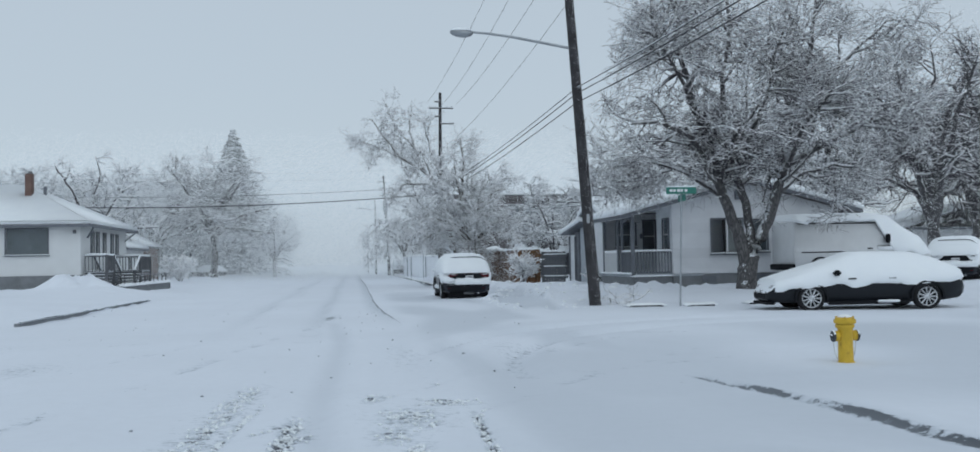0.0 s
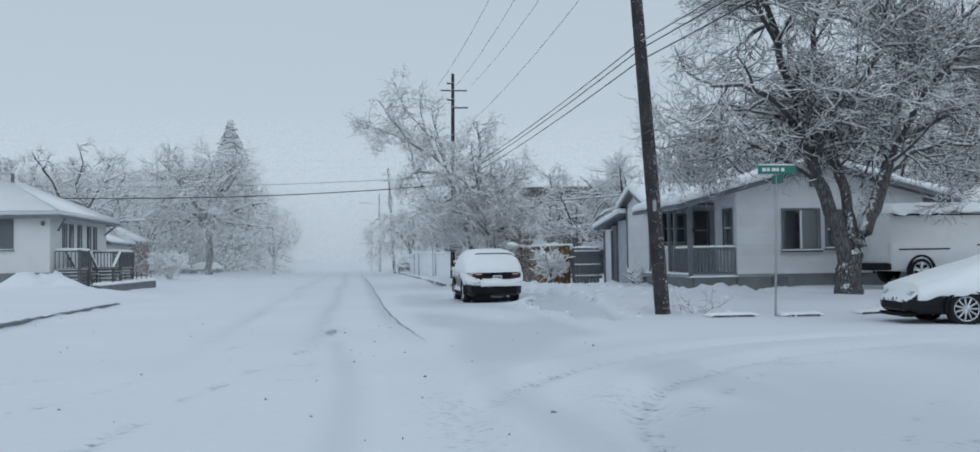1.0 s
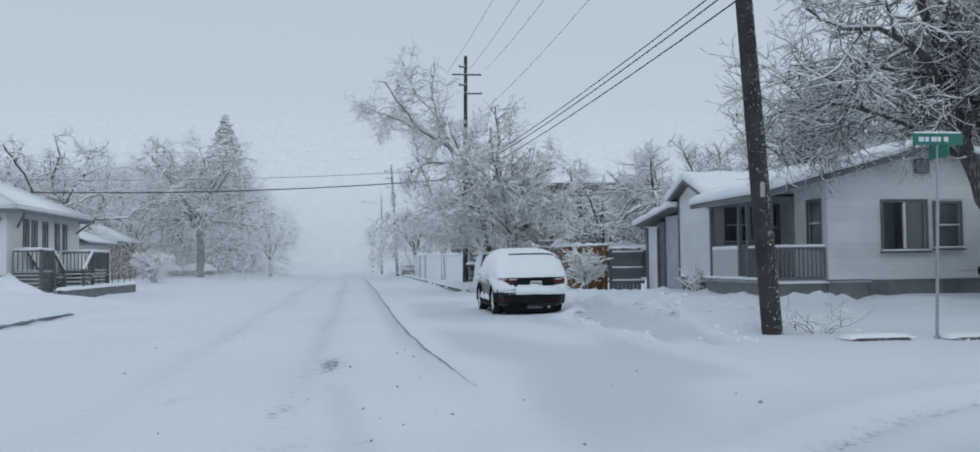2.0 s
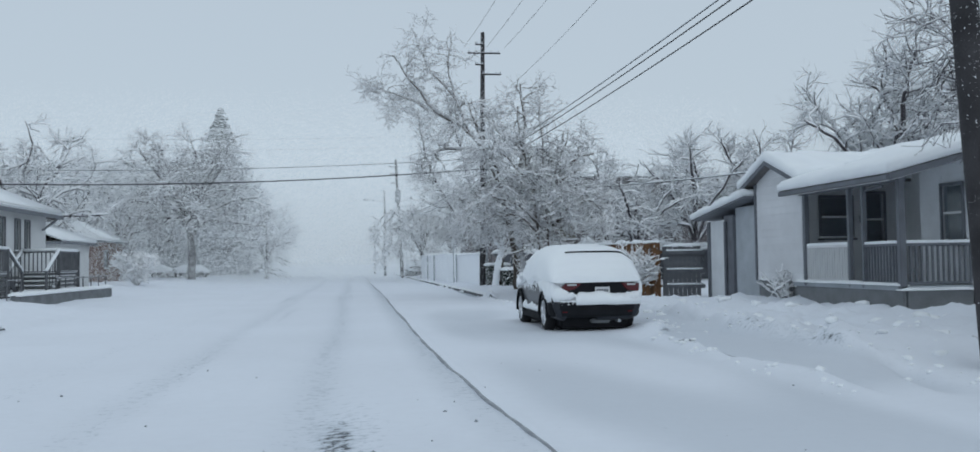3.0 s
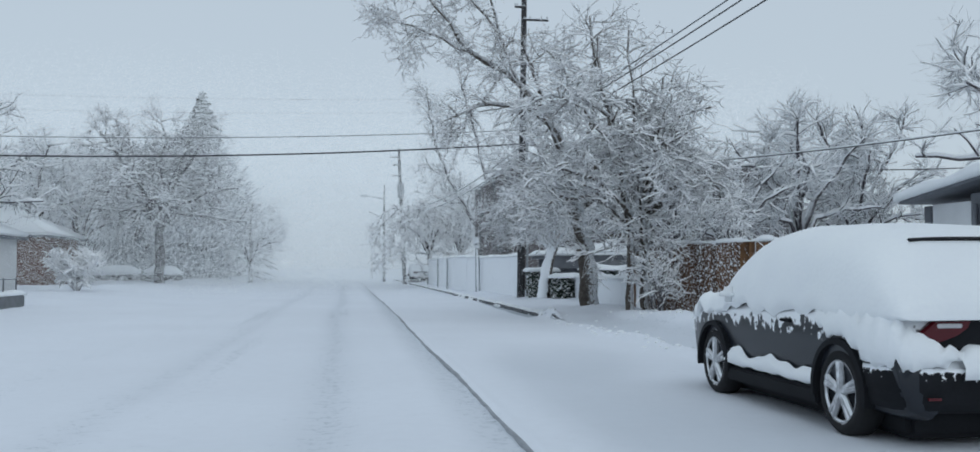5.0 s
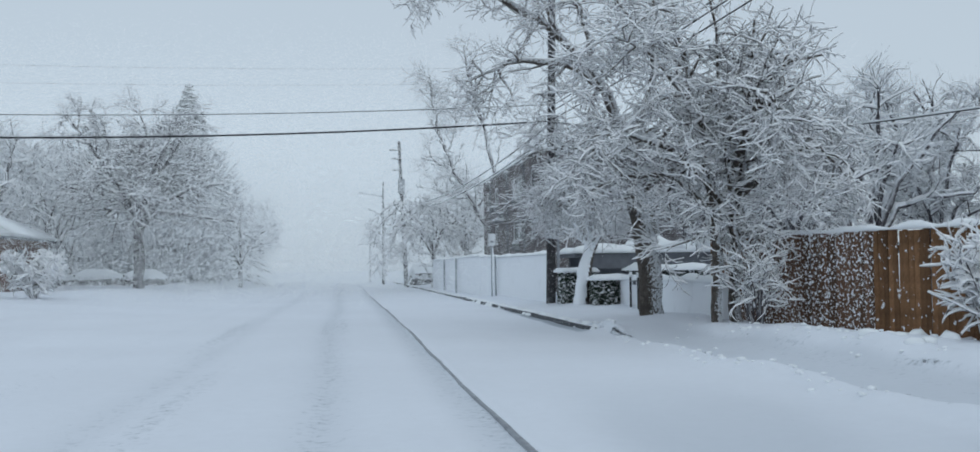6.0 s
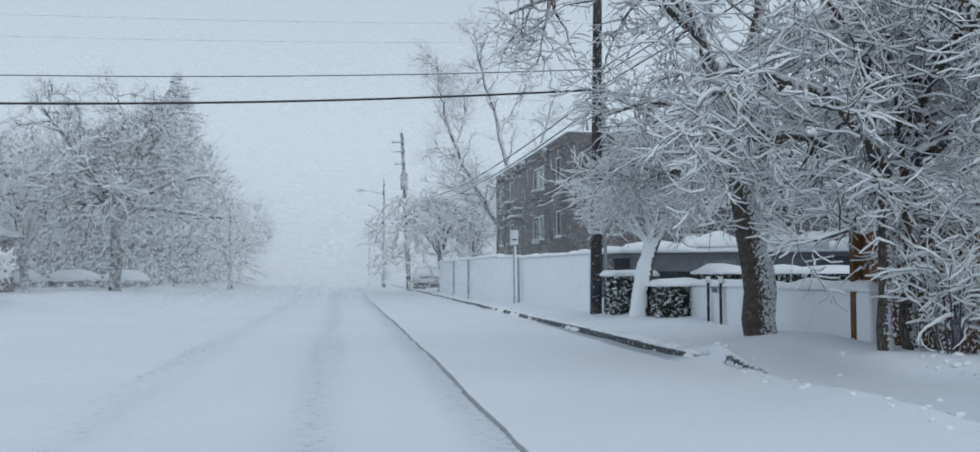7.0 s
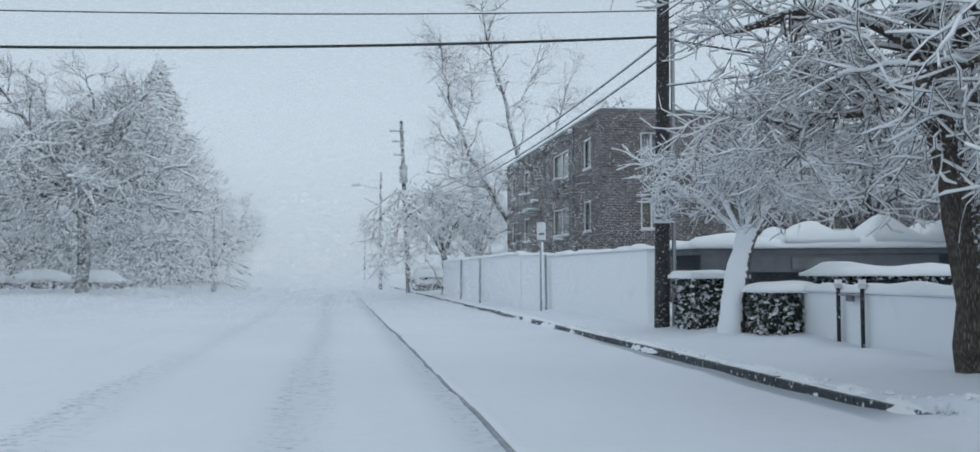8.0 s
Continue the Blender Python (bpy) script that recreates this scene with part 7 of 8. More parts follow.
# the old tree that leans over the road
tree("street_tree", 6.55, 55.1, height(6.55, 55.1) - 0.1, "old leaning street tree, ragged bark, snow-laden limbs over road",
     [([(0, 0, 0), (-0.05, 0, 1.2), (-0.2, 0, 2.0), (-0.42, 0, 2.9), (-0.5, 0.1, 3.6)], 0.29, 0.22),
      ([(-0.5, 0.1, 3.5), (-0.6, 0.2, 4.4), (-0.9, 0.5, 5.4), (-1.9, 0.7, 6.6), (-3.4, 0.8, 7.6), (-4.5, 0.6, 8.9), (-5.2, 0.5, 9.9)], 0.15, 0.025),
      ([(-1.9, 0.7, 6.6), (-2.6, 0.5, 8.1), (-2.9, 0.3, 9.6), (-2.8, 0.2, 10.9)], 0.06, 0.015), ([(-3.4, 0.8, 7.6), (-4.7, 1.0, 8.2), (-5.9, 1.1, 8.7)], 0.05, 0.015), ([(-2.6, 0.5, 8.1), (-3.8, 0.2, 9.4), (-4.3, 0.0, 10.8)], 0.04, 0.015)]
     + [([(-0.8, 0.4, 5.2), (-2.0, 0.3, 5.95), (-3.3, 0.2, 5.9), (-4.3, 0.0, 5.4)], 0.10, 0.02),
      ([(-0.5, 0.2, 3.7), (0.1, 0.4, 5.2), (0.4, 0.5, 7.0), (0.2, 0.6, 8.8)], 0.14, 0.03),
      ([(-0.55, 0.1, 4.0), (-1.3, -0.6, 5.2), (-1.9, -1.2, 6.6), (-2.3, -1.6, 7.6)], 0.09, 0.02), ([(-0.5, 0.1, 3.8), (0.9, 0.2, 4.9), (2.2, 0.2, 5.6), (3.0, 0.1, 6.4)], 0.09, 0.02),
      ([(-0.3, 0, 2.9), (0.8, -0.3, 3.7), (2.0, -0.6, 3.9), (3.2, -0.8, 3.4)], 0.10, 0.02)]
     # low sweeping boughs under the fork
     + [([(-0.36, -0.05, 2.75), (-1.0, -0.1, 2.95), (-1.8, 0.0, 2.8), (-2.5, 0.1, 2.4)], 0.06, 0.015), ([(-0.4, 0, 3.1), (-1.0, -0.3, 3.55), (-1.8, -0.6, 3.7), (-2.5, -0.8, 3.45)], 0.07, 0.015),
      ([(-0.45, 0.1, 3.4), (-0.9, 0.6, 4.0), (-1.7, 1.0, 4.2), (-2.4, 1.2, 3.95)], 0.07, 0.015), ([(-0.4, 0, 3.2), (-0.6, -0.8, 3.8), (-0.8, -1.5, 4.1), (-0.9, -2.0, 3.9)], 0.06, 0.015),
      ([(-0.4, 0.1, 3.4), (0.1, -0.4, 4.1), (0.4, -0.9, 4.5), (0.7, -1.5, 4.4)], 0.06, 0.015), ([(-0.35, 0, 2.9), (0.0, 0.6, 3.3), (0.2, 1.2, 3.4), (0.5, 1.8, 3.1)], 0.05, 0.015),
      ([(-0.45, 0.1, 3.5), (-1.1, 0.2, 3.95), (-1.9, 0.3, 4.05), (-2.7, 0.3, 3.75)], 0.06, 0.015), ([(-0.4, 0, 3.0), (-0.9, 0.5, 3.3), (-1.5, 0.9, 3.3), (-2.2, 1.3, 2.9)], 0.05, 0.015)],
     [(2.7, 0.7, 1.7, 58, 0.08, 0.26, 0.6, 0.024, 0.17, 0.2, 0.05), (5.6, 0.4, 1.1, 56, 0.03, 0.30, 0.6, 0.012, 0.15, 0.12, 0.05), (8.6, 0.15, 0.55, 54, 0.0, 0.28, 0.7, 0.006, 0.15, 0.1, 0.03)], 8, 0.0115, "bark_near", "twig_dusted")

# the tangled twin-stemmed tree before the fence
tree("street_tree", 6.95, 51.6, height(6.95, 51.6) - 0.1, "tangled twin-stemmed tree thick with snow beside the fence",
     [([(-0.24, 0, 0), (-0.23, 0, 1.4), (-0.27, 0, 2.4), (-0.5, 0.1, 4.2), (-0.9, 0.2, 5.8), (-1.0, 0.2, 7.2)], 0.115, 0.03),
      ([(0.20, 0.1, 0), (0.22, 0.1, 1.5), (0.3, 0.1, 2.6), (0.6, 0.2, 4.4), (0.8, 0.3, 6.2)], 0.12, 0.03),
      ([(0.18, 0.05, 1.4), (0.1, -0.02, 2.2), (0.02, 0, 3.2), (0.0, 0.3, 5.0), (-0.1, 0.4, 7.6)], 0.085, 0.025)]
     + [([(-0.1, 0, 2.4), (-1.1, -0.3, 3.4), (-2.2, -0.5, 3.7), (-3.0, -0.6, 3.3)], 0.08, 0.02), ([(0.3, 0.1, 2.6), (1.0, -0.3, 3.4), (1.7, -0.5, 3.5), (2.2, -0.6, 2.9)], 0.08, 0.02),
      ([(-0.4, 0.1, 4.2), (-1.5, -0.3, 5.2), (-2.4, -0.6, 5.5)], 0.06, 0.02), ([(0.6, 0.2, 4.4), (1.2, -0.3, 5.2), (1.8, -0.5, 5.3)], 0.06, 0.02),
      ([(-0.1, 0, 2.2), (-0.9, 0.6, 3.0), (-1.8, 1.1, 3.1), (-2.7, 1.5, 2.7)], 0.06, 0.02), ([(0.1, 0, 3.0), (0.2, -0.9, 4.0), (0.1, -1.7, 4.3), (0.0, -2.3, 3.9)], 0.06, 0.02), ([(-0.6, 0.2, 5.0), (-1.6, 0.8, 6.2), (-2.2, 1.0, 7.0)], 0.05, 0.02)],
     [(3.8, 0.9, 1.9, 62, 0.25, 0.30, 0.6, 0.030, 0.16, 0.24, 0.12), (5.2, 0.5, 1.2, 58, 0.12, 0.32, 0.6, 0.015, 0.15, 0.12, 0.12), (7.6, 0.2, 0.65, 54, 0.0, 0.32, 0.8, 0.007, 0.14, 0.1, 0.06)], 9, 0.0195, "bark_near", "twig_dusted")

# the snow-plastered stump with a low crown
crown = []
for i in range(9):
    a = i * 2.4
    r = 1.0 + 0.5 * math.sin(i * 1.7)
    crown.append(([(0.3, 0, 1.75), (0.3 + 0.45 * r * math.cos(a), 0.45 * r * math.sin(a), 2.35 + 0.05 * i), (0.25 + 0.85 * r * math.cos(a), 0.85 * r * math.sin(a), 2.7 + 0.1 * i), (0.2 + 1.25 * r * math.cos(a), 1.25 * r * math.sin(a), 2.55 + 0.13 * i)], 0.05, 0.015))
tree("small_tree", 6.55, 61.8, height(6.55, 61.8) - 0.1, "short pollarded tree plastered with snow, low twiggy crown",
     [([(0, 0, 0), (0.02, 0, 0.6), (0.15, 0, 1.3), (0.36, 0, 1.95)], 0.25, 0.18)] + crown,
     [(7.0, 0.4, 1.0, 55, 0.15, 0.3, 0.6, 0.017, 0.14, 0.2, 0.06), (7.5, 0.3, 0.7, 52, 0.0, 0.42, 0.7, 0.012, 0.11, 0.15, 0.07), (4.2, 0.15, 0.4, 48, 0.0, 0.4, 0.8, 0.008, 0.1, 0.1, 0.05)], 10, 0.018, "bark_plastered", "twig_frost")

# snowy shrubs
def shrub(x, y, tall, wide, seed, label, snow=0.02, stems=9):
    rng = np.random.default_rng(seed)
    main = []
    for i in range(stems):
        a = rng.uniform(0, 6.28)
        r = wide * rng.uniform(0.4, 1.0)
        h = tall * rng.uniform(0.6, 1.0)
        main.append(([(0.1 * math.cos(a), 0.1 * math.sin(a), 0), (0.45 * r * math.cos(a), 0.45 * r * math.sin(a), h * 0.6), (r * math.cos(a), r * math.sin(a), h)], 0.016, 0.008))
    return tree("shrub", x, y, height(x, y) - 0.05, label, main, [(4.0, 0.35, 0.8, 45, 0.15, 0.3, 0.8, 0.014, 0.12, 0.15, 0.0), (4.5, 0.2, 0.5, 42, 0.0, 0.3, 0.8, 0.010, 0.1, 0.1)], seed + 1, snow, "bark", "twig_frost", "shrub")


shrub(7.3, 51.1, 1.45, 0.75, 31, "bare shrub thick with snow before the fence", 0.02, 15)
shrub(8.8, 46.4, 1.45, 0.72, 37, "tall bare shrub heaped with snow before the fence", 0.03, 30)
shrub(11.0, 39.9, 0.55, 0.5, 34, "small snow-covered bush against the house", 0.04)
shrub(8.3, 26.3, 0.35, 0.6, 35, "low twigs poking from the snow by the pole", 0.008, 6)
shrub(-13.4, 76.7, 1.9, 1.6, 36, "rounded bush heaped with snow", 0.06, 34)

# a stock of far trees, built once and set again at other turns and sizes
def stock(name, x, y, tall, spread, seed, label, snow, dens=1.0, lean=0.0, low=0.24, bark="bark", twig="twig_white", boughs=9):
    rng = np.random.default_rng(seed)
    h = tall
    main = [([(0, 0, 0), (0.05, 0, h * low * 0.5), (lean, 0, h * low)], 0.026 * h, 0.021 * h)]
    for i in range(boughs):
        a = i * 2.4 + rng.uniform(-0.4, 0.4)
        r = spread * rng.uniform(0.6, 0.85)
        rank = 9 * i / boughs
        top = h * (0.36 + 0.055 * rank + rng.uniform(-0.03, 0.03))
        main.append(([(lean, 0, h * (low - 0.02)), (lean + 0.22 * r * math.cos(a), 0.22 * r * math.sin(a), low * h + 0.3 * (top - low * h) + 0.06 * h), (lean + 0.6 * r * math.cos(a), 0.6 * r * math.sin(a), low * h + 0.75 * (top - low * h) + 0.03 * h), (lean + r * math.cos(a) * (1.15 - 0.05 * rank), r * math.sin(a) * (1.15 - 0.05 * rank), top)], 0.012 * h, 0.004 * h))
    main.append(([(lean, 0, h * low), (lean + 0.03 * h, 0.01 * h, h * 0.42), (lean - 0.02 * h, 0.02 * h, h * 0.6), (lean + 0.03 * h, 0, h * 0.74), (lean, -0.02 * h, h * 0.86)], 0.014 * h, 0.002 * h))
    k = h / 13
    spec = [(1.25 * dens / k, 1.3 * k, 2.7 * k, 55, 0.06, 0.26, 0.6, 0.05 * k, 5, 0.25, 0.02), (2.3 * dens / k, 0.8 * k, 1.6 * k, 50, 0.03, 0.32, 0.6, 0.034 * k, 3, 0.15, 0.03), (3.9 * dens / k, 0.45 * k, 1.0 * k, 50, 0.02, 0.22, 0.9, 0.03 * k, 3, 0.05)]
    return tree(name, x, y, height(x, y) - 0.1, label, main, spec, seed, snow, bark, twig, light=True)


l1 = stock("street_tree", -14.2, 101.4, 14.2, 7.0, 41, "large round-headed tree white with snow, across the road", 0.055, 1.6, low=0.30, bark="bark_grey", twig="twig_dusted", boughs=15)
t2 = stock("garden_tree", -19.6, 76.0, 11.6, 5.6, 42, "bare spreading tree behind the white house, snow on every branch", 0.058, 1.18, twig="twig_frost")
t3 = stock("garden_tree", 24.6, 58.0, 13.2, 6.0, 43, "tall snow-laden tree behind the corner house", 0.06, 1.5)


def again(src, x, y, turn, k, label):
    ob = copy_thing(src, pose(x, y, height(x, y) - 0.1, 0, 0, turn))
    ob.matrix_basis = ob.matrix_basis @ Matrix.Diagonal((k, k, k, 1))
    return tagged(ob, label)


again(t2, 23.0, 42.5, 30, 0.72, "low bare tree behind the parked van")
t4 = stock("garden_tree", 31.5, 46.0, 14.6, 5.0, 47, "tall fine-twigged grey tree behind the parked van", 0.022, 1.3, low=0.2, bark="bark_grey", twig="twig", boughs=12)
again(t4, 29.0, 54.0, 100, 0.95, "grey bare tree in the gardens behind")
again(t4, 37.0, 50.0, 140, 1.05, "bare grey tree beyond the garage")
again(t3, 17.5, 64.0, 200, 0.68, "snow-laden tree behind the grey fence")
again(t2, 14.0, 63.0, 110, 0.62, "low snow-heavy tree behind the fence")
again(t2, 21.0, 66.0, 20, 0.66, "snow-laden garden tree behind the fence")
again(t3, 24.0, 71.0, 300, 0.8, "snow-laden tree before the brick building")
again(t2, 28.0, 62.0, 250, 0.9, "tall bare tree behind the gardens")
tree("garden_tree", 10.6, 100.0, height(10.6, 100.0) - 0.1, "tall sparse tree leaning out beyond the brick building",
     [([(0, 0, 0), (-0.3, 0, 2.0), (-0.9, 0, 3.8), (-2.2, 0, 6.0), (-3.5, 0, 8.0), (-4.4, 0, 10.5), (-5.0, 0, 12.8), (-5.2, 0, 15.0)], 0.28, 0.03),
      ([(-0.3, 0.2, 2.0), (-0.2, 0.5, 5.0), (-0.6, 0.5, 8.4), (-1.6, 0.5, 12.4), (-2.4, 0.5, 15.0), (-2.7, 0.5, 17.0)], 0.22, 0.03),
      ([(-0.2, 0.5, 5.0), (1.2, 0.6, 8.0), (2.2, 0.8, 11.0), (3.0, 0.9, 14.0)], 0.14, 0.02), ([(-1.0, 0.5, 10.0), (0.1, 0.5, 12.2), (0.8, 0.6, 14.5)], 0.09, 0.02),
      ([(-3.5, 0, 8.0), (-4.8, 0.2, 8.8), (-5.6, 0.2, 10.0)], 0.07, 0.02), ([(-2.2, 0, 6.0), (-3.8, -0.2, 6.3), (-5.0, -0.2, 6.9)], 0.07, 0.02), ([(-4.0, 0, 9.3), (-3.3, 0.2, 11.2), (-3.4, 0.2, 13.4)], 0.07, 0.02)],
     [(2.3, 1.3, 2.8, 48, 0.12, 0.24, 0.6, 0.045, 6, 0.2, 0.0), (3.6, 0.7, 1.6, 48, 0.04, 0.3, 0.6, 0.026, 4, 0.15, 0.02), (3.6, 0.4, 0.9, 46, 0.02, 0.3, 0.8, 0.02, 3, 0.1, 0.02)], 71, 0.03, "bark", "twig_frost", light=True)

# a low tree by the kerb, its boughs bent over by their load
bowed = [([(0, 0, 0), (0.05, 0, 1.2), (-0.1, 0, 2.6)], 0.2, 0.16)]
for i in range(15):
    a = math.pi + 0.34 * (i - 7)
    far = 4.3 - 0.2 * abs(i - 7) + 0.4 * math.sin(i * 2.3)
    peak = 5.2 + 0.9 * math.sin(i * 1.3)
    bowed.append(([(-0.1, 0, 2.3), (0.3 * far * math.cos(a), 0.3 * far * math.sin(a), 2.4 + 0.7 * (peak - 2.4)), (0.62 * far * math.cos(a), 0.62 * far * math.sin(a), peak), (0.88 * far * math.cos(a), 0.88 * far * math.sin(a), peak - 1.1), (far * math.cos(a), far * math.sin(a), peak - 2.7)], 0.07, 0.015))
tree("street_tree", 5.6, 99.0, height(5.6, 99.0) - 0.1, "low tree at the kerb bowed down under snow",
     bowed, [(2.6, 0.8, 1.7, 52, -0.05, 0.24, 0.6, 0.03, 5, 0.2, 0.12), (3.4, 0.4, 1.0, 48, -0.05, 0.3, 0.7, 0.02, 4, 0.1, 0.12), (2.6, 0.3, 0.6, 46, 0.0, 0.3, 0.8, 0.014, 3, 0.1, 0.1)], 72, 0.055, "bark", "twig_frost", light=True)
again(t2, 16.0, 100.0, 10, 1.15, "bare tree behind the brick building")
again(t2, 9.6, 113.0, 60, 0.9, "misty bare tree beyond the white wall")
again(t2, 15.0, 71.8, 200, 0.78, "snow-laden tree behind the carport")
again(t2, -25.0, 84.0, 120, 1.0, "misty bare tree behind the bungalow")
again(t3, -21.5, 108.0, 200, 0.95, "misty bare tree beyond the brick bungalow")
again(t2, -23.0, 118.0, 150, 0.85, "misty tree white with snow")
again(t3, -19.0, 120.0, 80, 0.95, "misty bare tree white with snow")
again(t2, -9.6, 121.0, 40, 0.78, "low leaning tree at the roadside, dim with snowfall")
again(t3, -11.0, 143.0, 60, 0.8, "faint tree almost lost in the snowfall")
again(t3, -24.5, 104.0, 50, 1.0, "misty bare tree beside the round-headed tree")
again(t2, -32.0, 72.0, 10, 1.1, "bare tree behind the white bungalow")


def far_woods(x0, x1, y0, y1, n, seed):
    """A belt of bare trees far off, one mass of trunks, boughs and twigs."""
    rng = np.random.default_rng(seed)
    sticks = []
    for i in range(n):
        x, y, h = rng.uniform(x0, x1), rng.uniform(y0, y1), rng.uniform(9.5, 15.0)
        foot = np.array([x, y, 0.1])
        sticks.append((np.array([foot, foot + [rng.normal() * 0.3, 0, h * 0.85]]), np.array([0.2, 0.03])))
        for j in range(420):
            t = rng.uniform(0.22, 0.95)
            a = rng.uniform(0, 6.28)
            r = h * 0.36 * math.sin(math.pi * min(1, t * 0.9 + 0.1)) ** 0.6 * rng.uniform(0.2, 1.0)
            p = foot + [r * math.cos(a), r * math.sin(a), h * t]
            v = np.array([math.cos(a), math.sin(a), rng.uniform(0.1, 1.3)]) * rng.uniform(0.5, 1.1)
            sticks.append((np.array([p, p + v]), np.array([0.06, 0.025])))
        for j in range(220):
            a, r = rng.uniform(0, 6.28), 3.2 * rng.random() ** 0.6
            p = foot + [r * math.cos(a), r * math.sin(a), rng.uniform(0.1, 3.6) * (1.2 - r / 4)]
            v = np.array([rng.normal() * 0.4, rng.normal() * 0.4, rng.uniform(0.2, 1.0)])
            sticks.append((np.array([p, p + v]), np.array([0.07, 0.03])))
    # the pale twig colour carries the haze of distance
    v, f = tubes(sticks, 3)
    return tagged(new("distant_woods", mesh_of("distant_woods", v, f, M["twig_hazed"])), "belt of bare trees with the haze put into its pale grey", "woods", kind="stuff")


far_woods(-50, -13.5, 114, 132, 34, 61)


def spruce(x, y, tall, seed):
    """A conifer: whorls of drooping boughs under snow."""
    rng = np.random.default_rng(seed)
    root = thing("spruce_tree", x, y, 0.1, "tall dark spruce with snow on its drooping boughs", "tree")
    v, f = tubes([(np.array([(0, 0, 0), (0.05, 0, tall * 0.5), (0, 0, tall)]), np.array([0.3, 0.18, 0.03]))], 8)
    part("trunk", mesh_of("trunk", v, f, M["bark"], True), None, root)
    boughs, sprays = [], []
    for i in range(560):
        t = rng.random() ** 0.75
        z = tall * (0.08 + 0.91 * t)
        r = (tall - z) * 0.40 * rng.uniform(0.6, 1.15) + 0.25
        a = rng.uniform(0, 6.28)
        d = np.array([math.cos(a), math.sin(a), 0])
        p = np.array([[0, 0, z], d * r * 0.5 + [0, 0, z - 0.02 * r], d * r + [0, 0, z - 0.22 * r]])
        boughs.append((p, np.array([0.05, 0.04, 0.015])))
        for j in range(9):
            k = rng.uniform(0.2, 1.0)
            q = p[0] * (1 - k) + p[2] * k
            sd = np.array([-d[1], d[0], 0]) * rng.choice([-1, 1]) + d * 0.7 + [0, 0, -0.3]
            s = 0.30 * r * rng.uniform(0.5, 1.1)
            sprays.append((np.array([q, q + sd * s * 0.5, q + sd * s + [0, 0, -0.12 * s]]), np.array([0.05, 0.06, 0.015])))
    v, f = tubes(boughs + sprays, 3)
    tagged(part("boughs", mesh_of("boughs", v, f, M["conifer"]), None, root, "dark needles"), kind="stuff")
    v, f = tubes(snow_on(boughs + sprays, 0.06), 3)
    part("bough_snow", mesh_of("bough_snow", v, f, M["snow"]), None, root)
    return root


spruce(-15.9, 133.0, 20.3, 51)


# ---- the snowfall: fine streaking flakes that thicken the air beyond the houses ----
def snowfall():
    rng = np.random.default_rng(77)
    pts, lens = [], []
    edges = [66, 72, 78, 84, 90, 96, 103, 110, 118, 127, 137, 148, 160]
    for y0, y1 in zip(edges, edges[1:]):
        far = (y0 + y1) / 2
        d = far - 45
        x0, x1, z1 = -0.42 * d - 12, min(0.56 * d + 6, 32), (9 if far < 78 else min(14, 5 + 0.10 * far))
        haze = 0.010 if far < 78 else 0.018 if far < 103 else 0.035
        size = 0.00066 * d * (0.5 if far < 78 else 0.8 if far < 90 else 1.0 if far < 103 else 1.22)
        n = int(haze * (x1 - x0) * (y1 - y0) * z1 / (3.6 * size * size))
        pts.append(np.stack([rng.uniform(x0, x1, n), rng.uniform(y0, y1, n), rng.uniform(0.05, z1, n)], -1))
        lens.append(np.full(n, size))
    # the gardens behind the side street
    for y0, y1 in ((36, 44), (44, 52), (52, 60)):
        n = int(0.014 * 24 * (y1 - y0) * 13 / (3.6 * 0.02 ** 2))
        pts.append(np.stack([rng.uniform(24, 48, n), rng.uniform(y0, y1, n), rng.uniform(0.3, 13, n)], -1))
        lens.append(np.full(n, 0.02))
    p, size = np.concatenate(pts), np.concatenate(lens)
    n = len(p)
    turn = rng.uniform(0, 2 * math.pi, n)
    near = p[:, 1] < 78
    long, thin = size * np.where(near, rng.uniform(8, 13, n), rng.uniform(13, 21, n)), size * np.where(near, rng.uniform(0.55, 0.8, n), rng.uniform(0.36, 0.54, n))
    level, tilt = np.array([1.0, 0, 0]), np.array([0, 0.8, 0.6])
    along = (np.cos(turn)[:, None] * level + np.sin(turn)[:, None] * tilt) * long[:, None]
    across = (np.sin(turn)[:, None] * level - np.cos(turn)[:, None] * tilt) * thin[:, None]
    v = np.stack([p - along / 2, p + along / 2, p + across], 1).reshape(-1, 3)
    return tagged(new("falling_snow", mesh_of("falling_snow", v, np.arange(len(v)).reshape(-1, 3), M["flake"])), "fine white flakes of falling snow filling the air", "snowfall", kind="stuff")


snowfall()


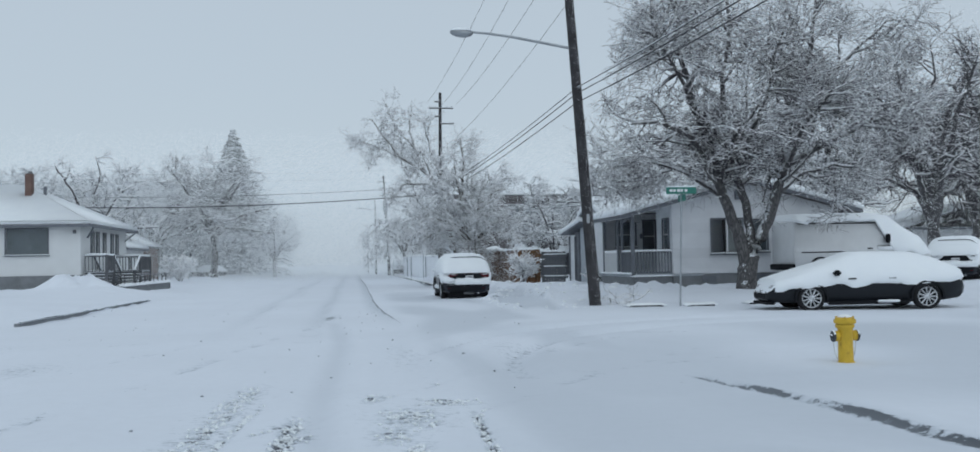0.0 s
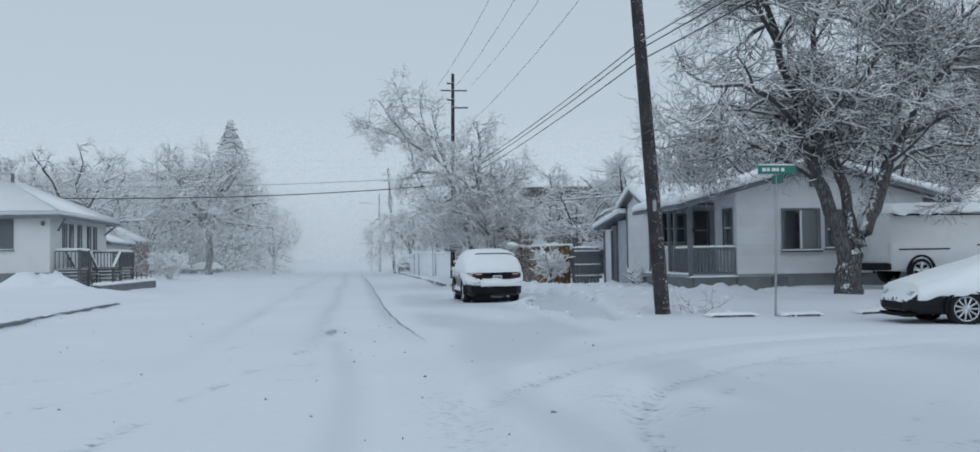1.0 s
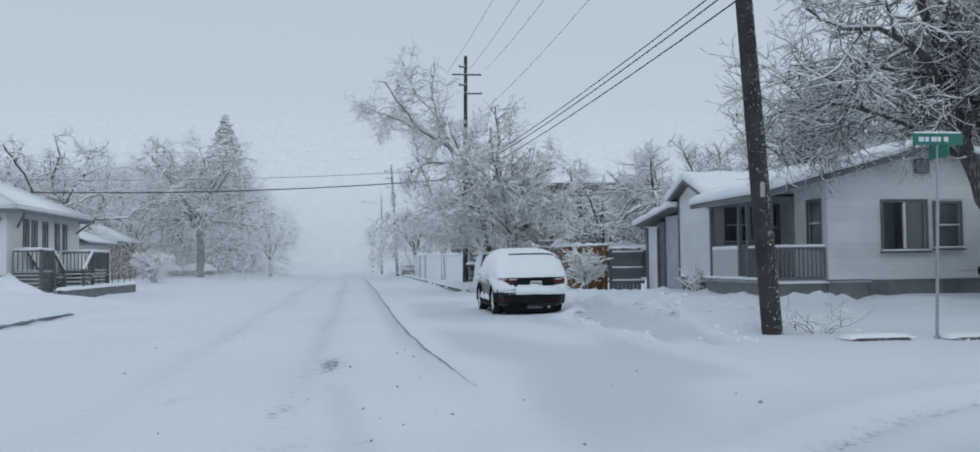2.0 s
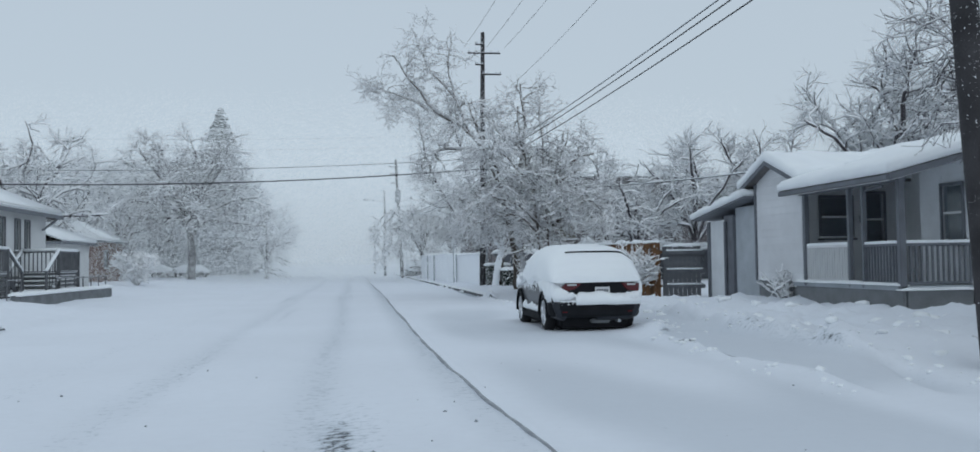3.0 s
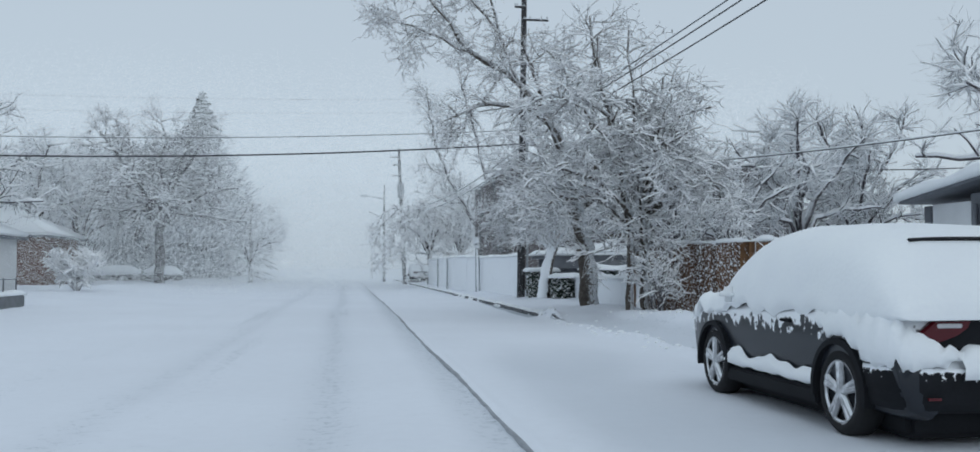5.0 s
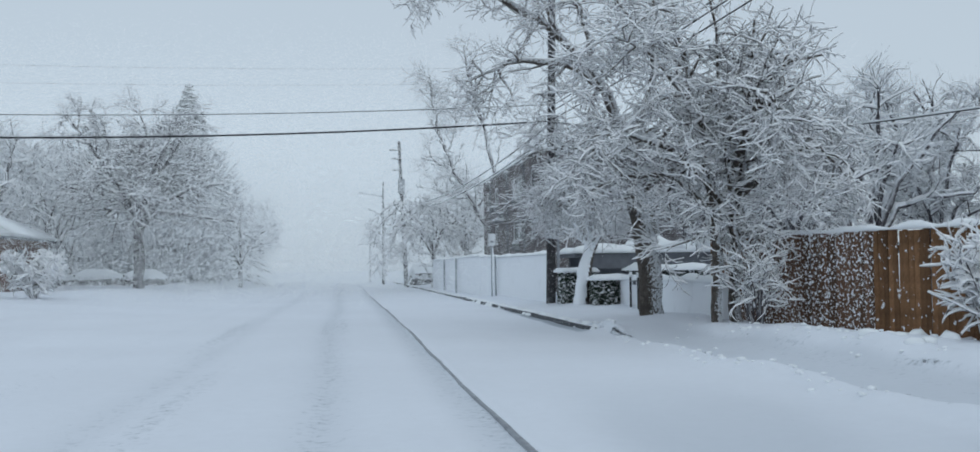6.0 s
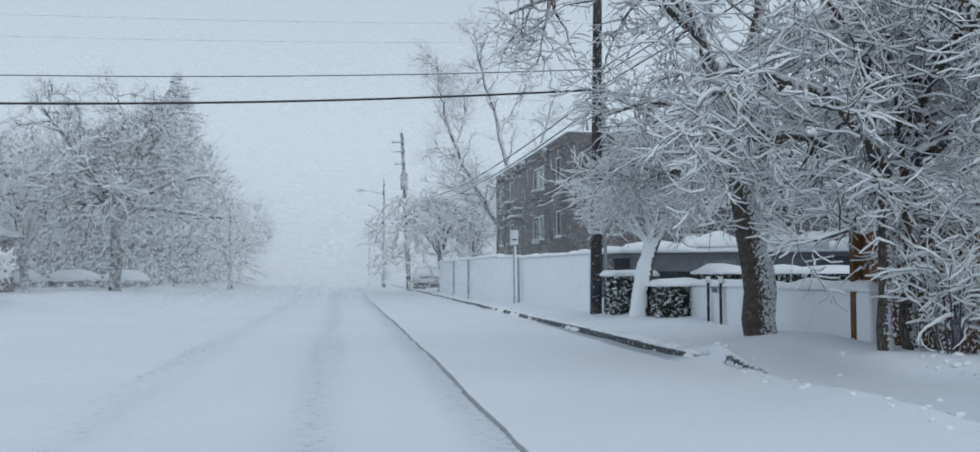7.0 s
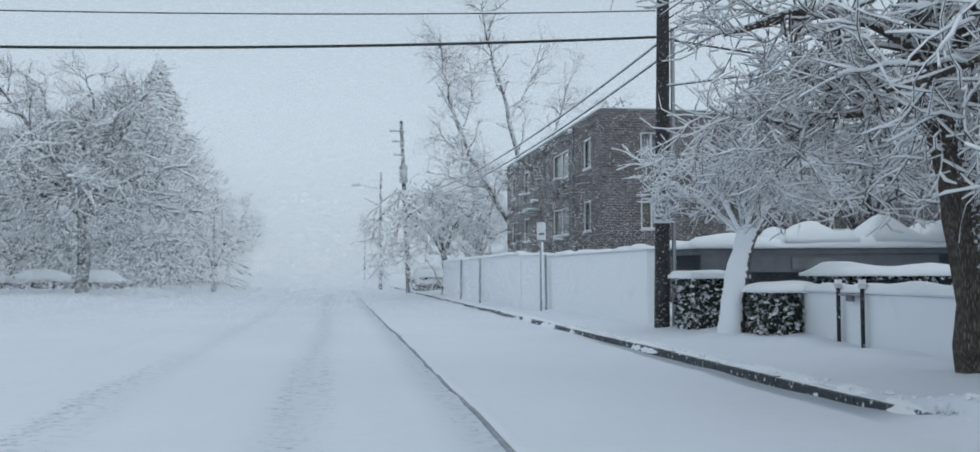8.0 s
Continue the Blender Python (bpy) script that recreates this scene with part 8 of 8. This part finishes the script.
# ---- clods of turned-over snow along the footpath and behind the car ----
def clods(n, seed, lumps=160):
    rng = np.random.default_rng(seed)
    t = (1 + 5 ** 0.5) / 2
    ico = np.array([(-1, t, 0), (1, t, 0), (-1, -t, 0), (1, -t, 0), (0, -1, t), (0, 1, t), (0, -1, -t), (0, 1, -t), (t, 0, -1), (t, 0, 1), (-t, 0, -1), (-t, 0, 1)]) / 1.9
    tri = np.array([(0, 11, 5), (0, 5, 1), (0, 1, 7), (0, 7, 10), (0, 10, 11), (1, 5, 9), (5, 11, 4), (11, 10, 2), (10, 7, 6), (7, 1, 8), (3, 9, 4), (3, 4, 2), (3, 2, 6), (3, 6, 8), (3, 8, 9), (4, 9, 5), (2, 4, 11), (6, 2, 10), (8, 6, 7), (9, 8, 1)])
    y = np.concatenate([rng.uniform(25, 53, n), rng.uniform(25, 52, n), rng.uniform(26, 48, n // 2), rng.normal(34.2, 1.0, n // 3), rng.uniform(47, 54.5, n // 6), rng.uniform(53, 67, 2 * n)])
    x = np.concatenate([path_edge(y[:n]) + rng.normal(-0.15, 0.13, n), path_edge(y[n:2 * n]) + rng.normal(1.6, 0.25, n), rng.uniform(6.2, 10.0, n // 2), rng.normal(5.7, 0.35, n // 3), rng.uniform(4.6, 7.3, n // 6), rng.normal(4.9, 0.04, 2 * n)])
    x, y = np.concatenate([x, rng.uniform(6.3, 10.6, lumps)]), np.concatenate([y, rng.uniform(26.5, 48, lumps)])
    big = np.arange(len(x)) >= len(x) - lumps
    keep = ~((x < 5.5) & (y > 33.9) & (y < 39.5))
    x, y, big = x[keep], y[keep], big[keep]
    r = rng.uniform(0.010, 0.048, len(x)) * rng.uniform(0.6, 1.4, len(x)) * np.where(y > 52.9, 0.6, 1.0) + np.where(big, rng.uniform(0.02, 0.12, len(x)), 0.0)
    z = ground_height(x, y)
    v = ico[None] * (r[:, None, None] * rng.uniform(0.7, 1.3, (len(x), 12, 1))) * np.array([1.2, 1.2, 0.7]) + np.stack([x, y, z + r * np.where(big, -0.1, 0.25)], -1)[:, None]
    f = (tri[None] + 12 * np.arange(len(x))[:, None, None]).reshape(-1, 3)
    return tagged(new("snow_clods", mesh_of("snow_clods", v.reshape(-1, 3), f, M["snow"], True)), "loose clods of snow beside the shovelled footpath", "snow clods", kind="stuff")


clods(130, 14, 90)


# ---- churned lumps where wheels have broken the snow ----
def churned(n, seed):
    rng = np.random.default_rng(seed)
    x, y = rng.uniform(-1.6, 1.6, 40 * n), rng.uniform(3.6, 9.5, 40 * n)
    keep = rng.random(40 * n) < np.clip(spots(x, y) - 0.2, 0, 1) ** 2 * 2.2
    x, y = x[keep][:n], y[keep][:n]
    k = len(x)
    r = rng.uniform(0.008, 0.022, k) * rng.uniform(0.6, 1.5, k)
    oct_ = np.array([(1, 0, 0), (0, 1, 0), (-1, 0, 0), (0, -1, 0), (0, 0, 0.7), (0, 0, -0.7)])
    tri = np.array([(0, 1, 4), (1, 2, 4), (2, 3, 4), (3, 0, 4), (1, 0, 5), (2, 1, 5), (3, 2, 5), (0, 3, 5)])
    v = oct_[None] * r[:, None, None] * rng.uniform(0.6, 1.6, (k, 6, 1)) + np.stack([x, y, ground_height(x, y) + r * 0.3], -1)[:, None]
    f = (tri[None] + 6 * np.arange(k)[:, None, None]).reshape(-1, 3)
    return tagged(new("churned_snow", mesh_of("churned_snow", v.reshape(-1, 3), f, M["snow"], True)), "small lumps of snow churned up by wheels", "snow clods", kind="stuff")


churned(900, 21)


# ---- specks of slush thrown up by wheels about the junction ----
def specks(n, seed):
    rng = np.random.default_rng(seed)
    x, y = rng.uniform(-8, 4.5, n), rng.uniform(4, 30, n)
    near = rng.random(n) < 0.5
    x[near] = rng.normal(0.3, 1.3, near.sum())
    r = rng.uniform(0.006, 0.022, n) * rng.uniform(0.6, 1.3, n)
    z = ground_height(x, y)
    oct_ = np.array([(1, 0, 0), (0, 1, 0), (-1, 0, 0), (0, -1, 0), (0, 0, 0.8), (0, 0, -0.8)])
    tri = np.array([(0, 1, 4), (1, 2, 4), (2, 3, 4), (3, 0, 4), (1, 0, 5), (2, 1, 5), (3, 2, 5), (0, 3, 5)])
    v = oct_[None] * r[:, None, None] * rng.uniform(0.6, 1.5, (n, 6, 1)) + np.stack([x, y, z + r * 0.3], -1)[:, None]
    f = (tri[None] + 6 * np.arange(n)[:, None, None]).reshape(-1, 3)
    return tagged(new("slush_specks", mesh_of("slush_specks", v.reshape(-1, 3), f, M["slush"])), "small grey specks of slush scattered over the road", "slush", kind="stuff")


specks(90, 15)
